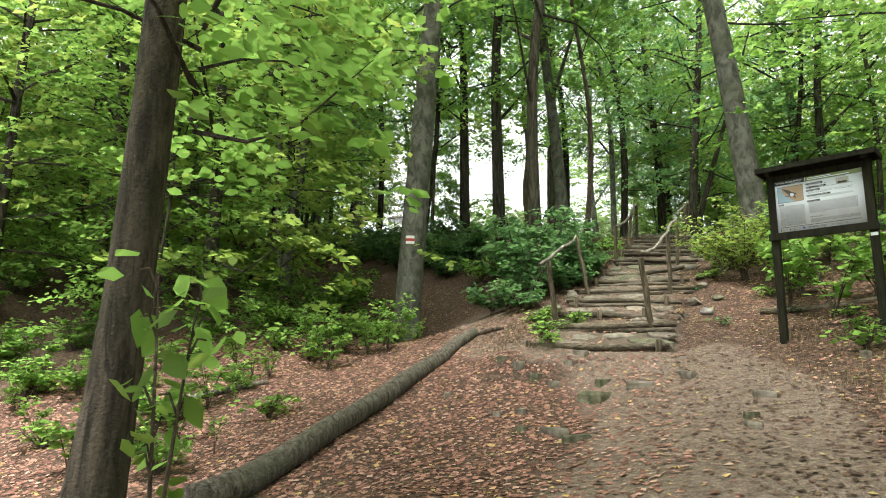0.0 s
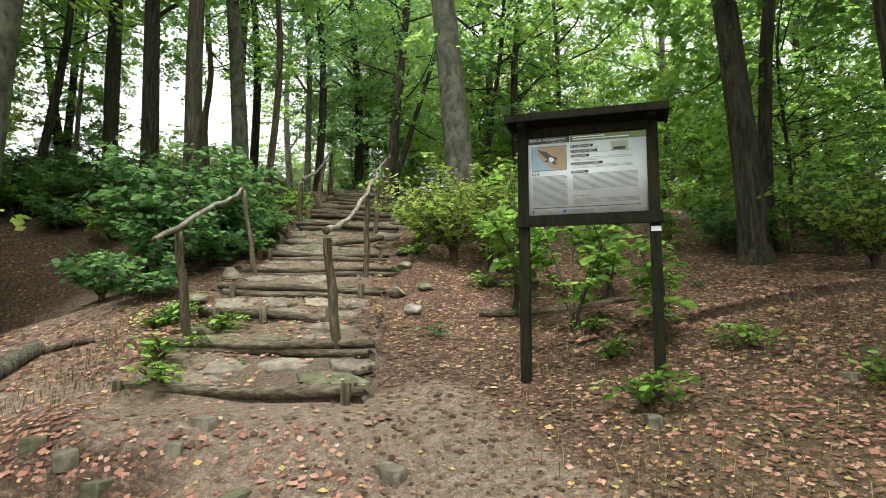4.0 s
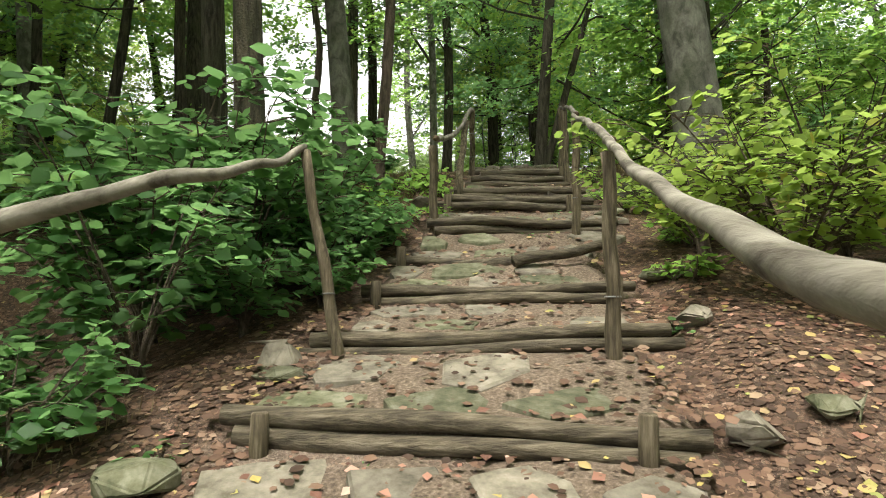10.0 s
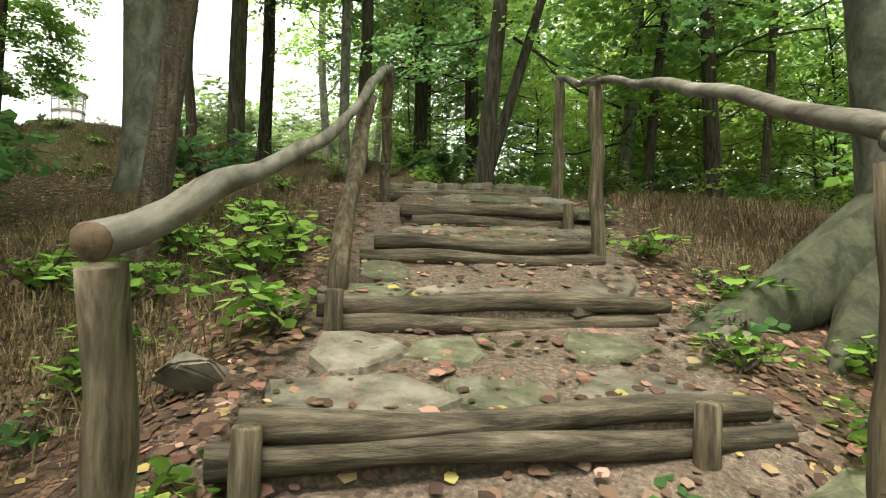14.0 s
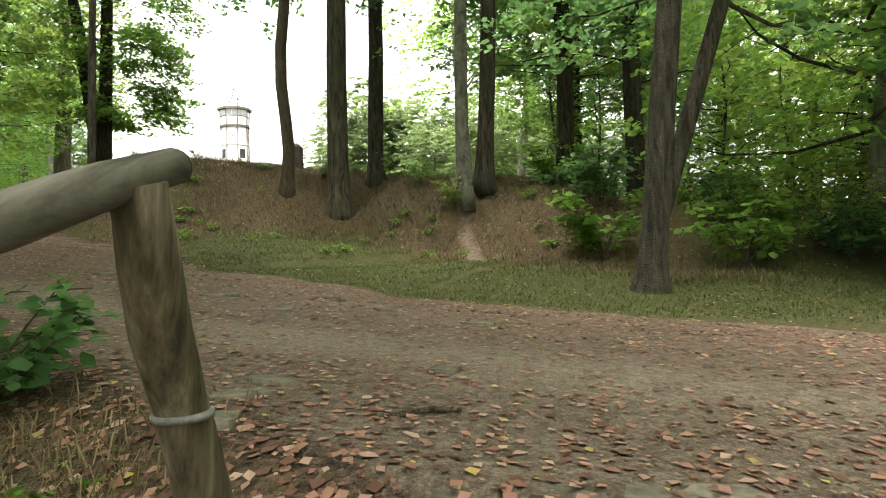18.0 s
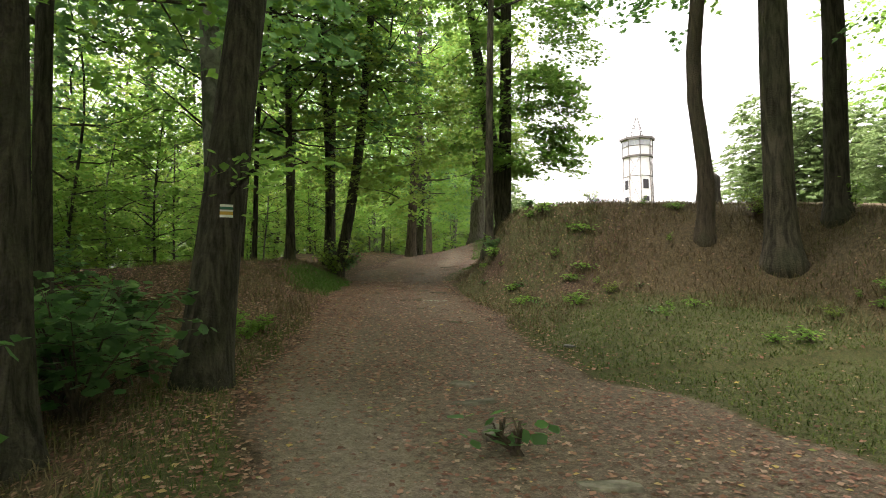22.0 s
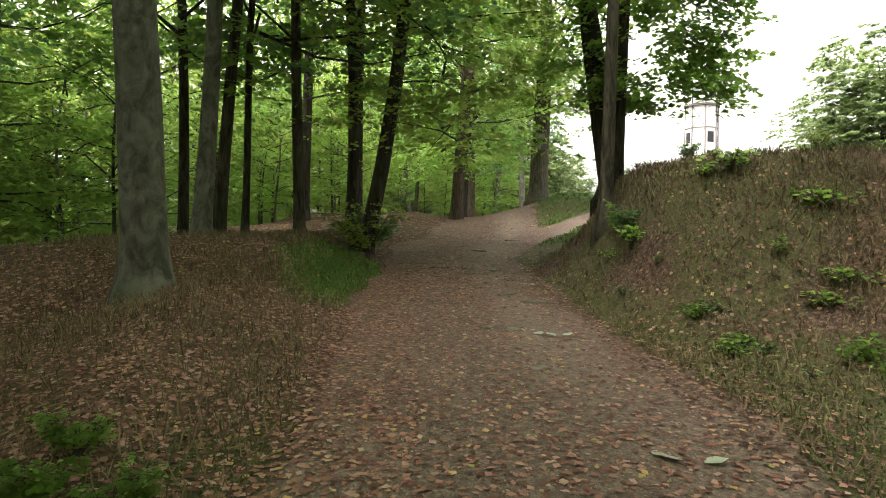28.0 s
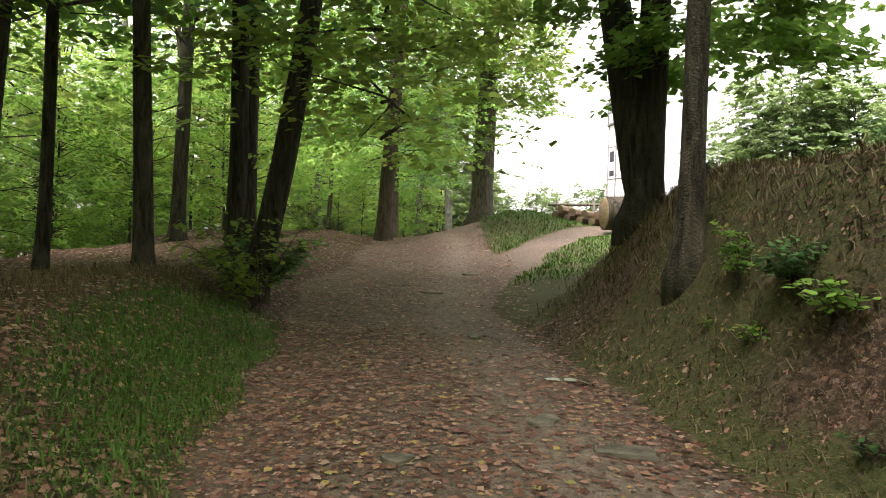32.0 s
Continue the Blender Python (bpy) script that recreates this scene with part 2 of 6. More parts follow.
def blade_material(name, c1, c2):
    m, nt, b = mat_base(name, 0.7)
    nt.links.new(ramp(nt, island(nt), [(0, c1), (1, c2)]), b.inputs["Base Color"])
    return m


GRASS_GREEN = blade_material("grass_green", (0.044, 0.078, 0.013), (0.118, 0.142, 0.034))
GRASS_LUSH = blade_material("grass_lush", (0.06, 0.14, 0.02), (0.13, 0.24, 0.045))
GRASS_DRY = blade_material("grass_dry", (0.09, 0.068, 0.034), (0.225, 0.172, 0.095))


def ground_material():
    m, nt, b = mat_base("forest_floor", 0.95)
    at = nt.nodes.new("ShaderNodeAttribute")
    at.attribute_name = "cover"
    sep = nt.nodes.new("ShaderNodeSeparateColor")
    nt.links.new(at.outputs["Color"], sep.inputs["Color"])
    v = coords(nt)
    n1 = noise_tex(nt, v, 14, 8, 0.7)
    n2 = noise_tex(nt, v, 0.9, 5, 0.6)
    n3 = noise_tex(nt, v, 60, 4, 0.7)

    def flecks(scale):
        """Random value for each small leaf fragment or pebble."""
        c = nt.nodes.new("ShaderNodeTexVoronoi")
        c.inputs["Scale"].default_value = scale
        wv = nt.nodes.new("ShaderNodeMix")
        wv.data_type = "VECTOR"
        wv.inputs["Factor"].default_value = 0.06
        nz = nt.nodes.new("ShaderNodeTexNoise")
        nz.inputs["Scale"].default_value = scale * 0.7
        nt.links.new(v, nz.inputs["Vector"])
        nt.links.new(v, wv.inputs[4])
        nt.links.new(nz.outputs["Color"], wv.inputs[5])
        nt.links.new(wv.outputs[1], c.inputs["Vector"])
        sc = nt.nodes.new("ShaderNodeSeparateColor")
        nt.links.new(c.outputs["Color"], sc.inputs["Color"])
        return sc.outputs[0]
    f1 = flecks(34)
    f2 = flecks(85)
    dirt = ramp(nt, n1, [(0.34, (0.08, 0.059, 0.046)), (0.5, (0.152, 0.114, 0.089)), (0.66, (0.244, 0.19, 0.153))])
    dirt = mix(nt, at.outputs["Alpha"], dirt, ramp(nt, n1, [(0.34, (0.169, 0.135, 0.107)), (0.5, (0.25, 0.201, 0.161)), (0.66, (0.318, 0.264, 0.219))]))
    dirt = mix(nt, ramp(nt, f2, [(0.62, (0, 0, 0)), (0.8, (0.75, 0.75, 0.75))]), dirt, ramp(nt, f1, [(0.0, (0.089, 0.059, 0.045)), (0.5, (0.199, 0.133, 0.098)), (1.0, (0.299, 0.245, 0.194))]))
    leafy = ramp(nt, f1, [(0.0, (0.028, 0.016, 0.011)), (0.35, (0.068, 0.04, 0.028)), (0.7, (0.132, 0.076, 0.053)), (0.95, (0.202, 0.134, 0.099)), (1.0, (0.262, 0.193, 0.144))])
    leafy = mix(nt, ramp(nt, f2, [(0.35, (0, 0, 0)), (0.6, (0.8, 0.8, 0.8))]), leafy, ramp(nt, n1, [(0.34, (0.022, 0.015, 0.009)), (0.5, (0.06, 0.04, 0.028)), (0.66, (0.132, 0.089, 0.063))]))
    grass = ramp(nt, n1, [(0.3, (0.026, 0.035, 0.011)), (0.5, (0.062, 0.075, 0.023)), (0.7, (0.106, 0.101, 0.044))])
    grass = mix(nt, ramp(nt, f2, [(0.55, (0, 0, 0)), (0.75, (0.7, 0.7, 0.7))]), grass, ramp(nt, f1, [(0.0, (0.044, 0.031, 0.018)), (0.6, (0.114, 0.088, 0.044)), (1.0, (0.176, 0.123, 0.079))]))
    dry = ramp(nt, n1, [(0.36, (0.034, 0.024, 0.012)), (0.5, (0.086, 0.063, 0.034)), (0.64, (0.157, 0.116, 0.065))])
    dry = mix(nt, ramp(nt, f2, [(0.5, (0, 0, 0)), (0.7, (0.75, 0.75, 0.75))]), dry, ramp(nt, f1, [(0.0, (0.038, 0.026, 0.015)), (0.6, (0.114, 0.076, 0.045)), (1.0, (0.209, 0.144, 0.091))]))
    def masked(sock, soft):
        a = nt.nodes.new("ShaderNodeMath")
        a.operation = "MULTIPLY_ADD"
        nt.links.new(n2, a.inputs[0])
        a.inputs[1].default_value = 0.5
        nt.links.new(sock, a.inputs[2])
        return ramp(nt, a.outputs[0], [(0.62 - soft, (0, 0, 0)), (0.62 + soft, (1, 1, 1))])
    col = mix(nt, masked(sep.outputs[2], 0.14), leafy, dry)
    col = mix(nt, masked(sep.outputs[1], 0.12), col, grass)
    col = mix(nt, masked(sep.outputs[0], 0.14), col, dirt)
    col = mix(nt, 0.5, col, ramp(nt, n3, [(0.36, (0.35, 0.35, 0.35)), (0.64, (1.35, 1.35, 1.35))]), "MULTIPLY")
    nt.links.new(col, b.inputs["Base Color"])
    h = nt.nodes.new("ShaderNodeMath")
    h.operation = "ADD"
    nt.links.new(n1, h.inputs[0])
    nt.links.new(n3, h.inputs[1])
    bump(nt, b, h.outputs[0], 0.7, 0.03)
    return m


GROUND = ground_material()

# ---------------- terrain ----------------
# centre line of the forest road on the hilltop: x, y, z, half width
ROAD = np.array([(40, 0.5, 1.4, 2.6), (20, 7.5, 2.4, 2.6), (8, 12.2, 3.3, 2.8), (2, 14.2, 3.72, 3.2), (-1.5, 15.3, 3.95, 2.9), (-5, 17.2, 4.3, 2.4), (-8, 20.0, 4.78, 1.75),
                 (-11.2, 22.9, 5.12, 1.45), (-14.4, 26.0, 5.47, 1.4), (-16.8, 29.5, 6.0, 1.6), (-19.3, 33.3, 6.5, 1.5), (-22.0, 36.4, 6.85, 1.5), (-27, 39.8, 6.9, 1.6), (-34, 43, 6.6, 1.8)])
STEPS = [(-0.9, -0.4, -0.17), (-0.78, 0.45, 0.17), (-0.52, 1.65, 0.4), (-0.4, 2.68, 0.78), (-0.14, 3.78, 1.14), (0.02, 4.65, 1.43), (0.08, 5.45, 1.72),
         (0.5, 6.27, 2.15), (0.56, 6.9, 2.46), (0.73, 7.92, 2.78), (0.81, 8.71, 3.1), (1.06, 9.63, 3.38), (1.1, 10.48, 3.64)]


def smooth01(v):
    v = np.clip(v, 0, 1)
    return v * v * (3 - 2 * v)


def wob(x, y, f, s):
    return (np.sin(x * f + s * 1.7 + 1.3 * np.sin(y * f * 0.7 + s)) + np.sin(y * f * 1.13 + s * 2.9 + 1.1 * np.sin(x * f * 0.8 - s))) * 0.5


def road_at(x, y):
    """Signed distance past the road's edge (positive to the north bank, negative to the south), road height, inside depth."""
    x, y = np.asarray(x, float), np.asarray(y, float)
    best = np.full(x.shape, 1e9)
    lat, zz, hw = np.zeros(x.shape), np.zeros(x.shape), np.ones(x.shape)
    for a, b in zip(ROAD[:-1], ROAD[1:]):
        d = b[:2] - a[:2]
        l2 = d @ d
        t = np.clip(((x - a[0]) * d[0] + (y - a[1]) * d[1]) / l2, 0, 1)
        px, py = a[0] + t * d[0], a[1] + t * d[1]
        r = np.hypot(x - px, y - py)
        side = np.sign(d[0] * (y - a[1]) - d[1] * (x - a[0]))
        m = r < best
        best = np.where(m, r, best)
        lat = np.where(m, -side * r, lat)
        zz = np.where(m, a[2] + t * (b[2] - a[2]), zz)
        hw = np.where(m, a[3] + t * (b[3] - a[3]), hw)
    return lat, zz, hw


def stair_at(x, y):
    ys = np.array([s[1] for s in STEPS])
    cx = np.interp(y, ys, [s[0] for s in STEPS])
    cz = np.interp(y, ys, [s[2] - 0.15 for s in STEPS])
    return np.abs(x - cx), cz


def height(x, y, rough=True):
    x, y = np.asarray(x, float), np.asarray(y, float)
    lat, zr, hw = road_at(x, y)
    north = np.maximum(lat - hw, 0)
    south = np.maximum(-lat - hw + np.interp(x, [-12, -8, -5, -2], [0.05, 0.15, 0.25, 0.0]), 0)
    # north bank: grass verge, steep dry face, flat top
    gap = smooth01((-10.9 - x) / 3.2) * smooth01((y - 22) / 3)
    verge = np.interp(x, [-11, -9, -8, -6, -3, 2, 8], [0.0, 0.05, 0.35, 1.9, 4.4, 3.6, 3.0])
    wide = np.interp(x, [-11, -9.2, -8, -6, -3, 8], [2.0, 1.6, 2.1, 2.9, 3.2, 4.0])
    face = smooth01((north - verge) / wide)
    bankh = np.interp(x, [-12, -10.5, -8, -6, -3, -1, 1, 3, 5, 12], [1.85, 1.95, 2.0, 1.95, 1.85, 1.65, 1.65, 1.5, 1.3, 0.2]) * (1 - 0.95 * gap)
    rise = np.interp(x, [-1, 2, 8], [0.04, 0.13, 0.08])
    z = zr + rise * np.minimum(north, 3) * (1 - gap) + bankh * face
    # grassy knoll in the fork of the road
    z = z + 0.9 * np.exp(-(((x + 20.4) / 1.9) ** 2 + ((y - 39.2) / 3.6) ** 2)) + 0.1 * gap * np.minimum(north, 7)
    # low berm on the south side, then the hillside falls away
    berm = np.interp(x, [-25, -20, -17, -15, -13.5, -11, -8], [0.2, 0.3, 0.55, 0.75, 0.6, 0.3, 0.0]) * smooth01(south / 1.9)
    fall = np.where(south > 0, 0.345 * np.maximum(south - np.interp(x, [-16, -14.5, -13, -9, -5], [6.0, 3.6, 1.7, 1.0, 0.0]), 0), 0)
    z = z + berm - fall
    # lower woodland floor
    low = -0.5 + 0.2 * np.maximum(y, -3) + 0.1 * np.minimum(y + 3, 0) + 0.13 * np.clip(x, -9, 12) + 0.1 * np.clip(x - 1, 0, 3) * smooth01((y + 5) / 3)
    low = np.where(y > 0, -0.5 + 0.1 * y + 0.13 * np.clip(x, -9, 12) + 0.15 * np.clip(x - 1, 0, 3), low)
    low = np.maximum(low, -6 + 0.0 * low)
    k = 0.35
    z = np.where(lat < 0, np.log(np.exp(np.clip((z - low) / k, -40, 40)) + 1) * k + low, z)
    # stair cutting
    sx, sz = stair_at(x, y)
    inside = (1 - smooth01((sx - 1.0) / 0.7)) * smooth01((y + 1.6) / 0.6) * smooth01((11.2 - y) / 0.5)
    z = z * (1 - inside) + sz * inside
    # hollow with the side path left of the stairs
    z = z - 1.25 * np.exp(-(((x + 5.2) / 2.0) ** 2 + ((y - 5.2) / 2.6) ** 2))
    if rough:
        offroad = smooth01((np.maximum(north, south)) / 1.5)
        z = z + (0.05 * wob(x, y, 1.1, 1) + 0.03 * wob(x, y, 2.7, 4)) * (0.25 + 0.75 * offroad) * (1 - inside) + 0.012 * wob(x, y, 6.1, 2)
    return z


def gz(x, y):
    return float(height(np.array([x]), np.array([y]))[0])


def mesh_object(name, verts, faces, mat, parent=None, smooth=True, label=""):
    me = bpy.data.meshes.new(name)
    me.from_pydata([tuple(v) for v in verts] if not isinstance(verts, np.ndarray) else verts.tolist(), [], faces if isinstance(faces, list) else faces.tolist())
    if smooth:
        me.polygons.foreach_set("use_smooth", [True] * len(me.polygons))
    me.materials.append(mat)
    ob = new(name, me)
    if parent:
        ob.parent = parent
    if label:
        ob["label"] = label
    return ob


def axis_steps(lo, hi, fine, far):
    mid = np.arange(lo, hi + 1e-6, fine)
    out, s, p = [], fine, hi
    while p < far:
        s *= 1.25
        p += s
        out.append(p)
    left, s, p = [], fine, lo
    while p > -far:
        s *= 1.25
        p -= s
        left.append(p)
    return np.array(left[::-1] + list(mid) + out)


def trodden(x, y):
    """The bare lanes worn into the road."""
    lat = road_at(x, y)[0]
    return np.exp(-((lat + 1.25) / 0.45) ** 2) * smooth01((x + 9) / 2) + 0.7 * np.exp(-((lat - 0.55) / 0.4) ** 2) * smooth01((-7 - x) / 2)


def cover_at(x, y):
    lat, zr, hw = road_at(x, y)
    worn = np.where(lat > 0, np.interp(x, [-20, -14, -12, -10.5, -8, -5.5, -3, 2, 8], [1.5, 1.1, 1.3, 1.4, 1.4, 1.4, 2.0, 2.1, 2.4]),
                    np.interp(x, [-20, -16.5, -15, -11, -8, -4, -2, 1], [1.8, 1.7, 1.4, 1.45, 1.45, 1.7, 2.3, 3.2]))
    edge = np.abs(lat) - worn + 0.16 * wob(x, y, 0.9, 3) + 0.1 * wob(x, y, 3.1, 8)
    hw = worn
    dirt = 1 - smooth01((edge + 0.2) / 0.45)
    sx, sz = stair_at(x, y)
    dirt = np.maximum(dirt, (1 - smooth01((sx - 0.7) / 0.6)) * smooth01((y + 1.5) / 0.5) * smooth01((11 - y) / 0.5))
    lane = np.abs(x - (0.15 - 0.05 * (y + 3))) + 0.3 * wob(x, y, 1.3, 7)
    dirt = np.maximum(dirt, (1 - smooth01((lane - 0.8) / 0.9)) * (1 - smooth01((y + 0.6) / 0.5)) * 0.6)
    side = np.abs(x + 2.7 + 0.3 * (y - 1)) + 0.2 * wob(x, y, 1.9, 5)
    dirt = np.maximum(dirt, (1 - smooth01((side - 0.4) / 0.6)) * smooth01((y + 1) / 1) * smooth01((7 - y) / 2) * 0.7)
    trail = np.abs(x - (0.7 - 0.14 * (y - 18))) + 0.1 * wob(x, y, 2.3, 5)
    dirt = np.maximum(dirt, (1 - smooth01((trail - 0.08) / 0.3)) * smooth01((y - 20.5) / 1) * smooth01((30 - y) / 2) * 0.55 * (lat > 0))
    lane2 = np.abs(x - np.interp(y, [28, 33, 37, 42], [-15.2, -16.6, -17.2, -17.0])) + 0.15 * wob(x, y, 1.7, 2)
    dirt = np.maximum(dirt, 0.8 * (1 - smooth01((lane2 - 0.5) / 0.5)) * smooth01((y - 28) / 1) * smooth01((43 - y) / 2))
    north = lat - hw
    gap = smooth01((-12.3 - x) / 2.0) * smooth01((y - 24) / 3)
    green = np.where(lat > 0, smooth01((north + 0.3) / 0.6) * (1 - smooth01((north - np.interp(x, [-11, -8, -6, -3, 3], [-0.1, 0.4, 2.0, 4.2, 3.0])) / np.interp(x, [-9, -6], [0.6, 1.2]))), 0)
    green = np.maximum(green, gap * (lat > 0) * smooth01(north + 0.3))
    green = np.maximum(green, np.where(lat > 0, smooth01((north + 0.1) / 0.5) * smooth01((-6 - x) / 2.5) * np.clip(0.55 + 0.45 * wob(x, y, 1.5, 14), 0.15, 0.9), 0))
    su, sv = -0.69 * (x + 13.9) + 0.72 * (y - 22.75), 0.72 * (x + 13.9) + 0.69 * (y - 22.75)
    brink = -lat - hw + 0.25 * wob(x, y, 1.9, 12)
    green = np.maximum(green, np.where(lat < 0, smooth01((brink + 0.1) / 0.4) * (1 - smooth01((brink - 0.9) / 0.8)), 0) * 0.75 * smooth01((x + 10) / 1.5) * smooth01((y - 11.5) / 1.5))
    spot = 1.35 * np.exp(-((su / 2.3) ** 2 + (sv / 0.85) ** 2) ** 1.5)
    green = np.maximum(green, np.where(lat < 0, spot, 0))
    dry = np.where(lat > 0, smooth01((north - np.interp(x, [-11, -8, -3, 3], [0.6, 1.2, 3.6, 2.6])) / 1.0), 0) * (1 - 0.6 * gap) * np.interp(x, [-9, -6], [0.62, 1.0])
    east = smooth01((x - 3) / 3) * (lat > 0)
    dry = dry * (1 - 0.75 * east)
    green = np.maximum(green, 0.8 * east * smooth01(north + 0.2))
    dry = np.maximum(dry, np.where(lat < 0, smooth01((-lat - hw) / 0.8) * (1 - smooth01((-lat - hw - 3.5) / 2)), 0) * 0.8)
    dry = dry * (1 - np.clip(1.6 * spot, 0, 1))
    dry = np.maximum(dry, 0.5 * np.exp(-(((x - 3.2) / 2.2) ** 2 + ((y + 2.2) / 1.6) ** 2)))
    return dirt, green * (1 - dirt), dry * (1 - dirt)


gxs, gys = axis_steps(-24, 16, 0.2, 420), axis_steps(-11, 34, 0.2, 420)
GX, GY = np.meshgrid(gxs, gys)
GZ = height(GX, GY)
nx, ny = len(gxs), len(gys)
idx = np.arange(nx * ny).reshape(ny, nx)
quads = np.stack([idx[:-1, :-1], idx[:-1, 1:], idx[1:, 1:], idx[1:, :-1]], -1).reshape(-1, 4)
ground = mesh_object("ground", np.stack([GX, GY, GZ], -1).reshape(-1, 3), quads, GROUND)
tagged(ground, "leaf-strewn woodland ground with a worn dirt road", "ground", kind="structure")
cov = np.stack(list(cover_at(GX, GY)) + [0.85 * np.clip(trodden(GX, GY) + 0.25 * wob(GX, GY, 2.3, 6), 0, 1)], -1).reshape(-1)
layer = ground.data.color_attributes.new("cover", "FLOAT_COLOR", "POINT")
layer.data.foreach_set("color", cov.astype(np.float32))

# ---------------- mesh builders ----------------
def tube(points, radii, sides=10, lump=0.0, seed=0, cap=True, twist=0.0):
    rs = np.random.RandomState(seed)
    pts = np.array(points, float)
    n = len(pts)
    tang = np.gradient(pts, axis=0)
    tang /= np.linalg.norm(tang, axis=1)[:, None]
    ref = np.array([0, 0, 1.0]) if abs(tang[0][2]) < 0.9 else np.array([1.0, 0, 0])
    verts, faces = [], []
    ph = rs.rand(4) * 6.28
    for i in range(n):
        u = np.cross(ref, tang[i])
        u /= np.linalg.norm(u)
        v = np.cross(tang[i], u)
        for k in range(sides):
            a = 2 * math.pi * k / sides + twist * i
            r = radii[i] * (1 + lump * (0.6 * math.sin(2 * a + ph[0] + 0.5 * i) + 0.4 * math.sin(3 * a + ph[1] - 0.3 * i) + 0.5 * math.sin(1.3 * i + ph[2])))
            verts.append(pts[i] + r * (math.cos(a) * u + math.sin(a) * v))
    for i in range(n - 1):
        for k in range(sides):
            a, b = i * sides + k, i * sides + (k + 1) % sides
            faces.append((a, b, b + sides, a + sides))
    if cap:
        faces.append(tuple(range(sides - 1, -1, -1)))
        faces.append(tuple(range((n - 1) * sides, n * sides)))
    return verts, faces


def merge(pieces):
    verts, faces = [], []
    for v, f in pieces:
        o = len(verts)
        verts.extend(v)
        faces.extend(tuple(i + o for i in q) for q in f)
    return verts, faces


def part(name, geo, mat, parent, label="", smooth=True):
    return mesh_object(name, geo[0], geo[1], mat, parent, smooth, label)


def empty(name, x, y, z, label, category, group=""):
    e = new(name)
    e.location = (x, y, z)
    e.empty_display_size = 0.2
    return tagged(e, label, category, group)


def box(x0, y0, z0, x1, y1, z1, bev=0.0):
    bm = bmesh.new()
    bmesh.ops.create_cube(bm, size=1)
    for v in bm.verts:
        v.co = ((x0 + x1) / 2 + v.co.x * (x1 - x0), (y0 + y1) / 2 + v.co.y * (y1 - y0), (z0 + z1) / 2 + v.co.z * (z1 - z0))
    if bev:
        bmesh.ops.bevel(bm, geom=bm.edges[:], offset=bev, segments=2, affect="EDGES")
    bm.verts.ensure_lookup_table()
    out = [tuple(v.co) for v in bm.verts], [tuple(v.index for v in f.verts) for f in bm.faces]
    bm.free()
    return out


def leaf_cloud(centres, normals, sizes, rs, droop=0.3, shape=4):
    """Folded leaves, one island each, at the given places."""
    n = len(centres)
    a = rs.rand(n) * 2 * math.pi
    nrm = normals + rs.normal(0, 0.35, (n, 3))
    nrm /= np.linalg.norm(nrm, axis=1)[:, None]
    d = np.stack([np.cos(a), np.sin(a), -droop + rs.normal(0, 0.25, n)], 1)
    d -= nrm * (d * nrm).sum(1)[:, None]
    d /= np.linalg.norm(d, axis=1)[:, None] + 1e-9
    s = np.cross(nrm, d)
    L, Wd = sizes[:, None], sizes[:, None] * (0.38 + 0.1 * rs.rand(n)[:, None])
    c = centres
    if shape == 4:
        p = [c - d * L * 0.5, c + s * Wd + nrm * L * 0.07, c + d * L * 0.55, c - s * Wd + nrm * L * 0.07]
    else:
        p = [c - d * L * 0.5, c - d * L * 0.1 + s * Wd, c + d * L * 0.28 + s * Wd * 0.8, c + d * L * 0.58 - nrm * L * 0.08, c + d * L * 0.28 - s * Wd * 0.8, c - d * L * 0.1 - s * Wd]
    verts = np.stack(p, 1).reshape(-1, 3)
    k = len(p)
    faces = np.arange(n * k).reshape(n, k)
    return verts, faces


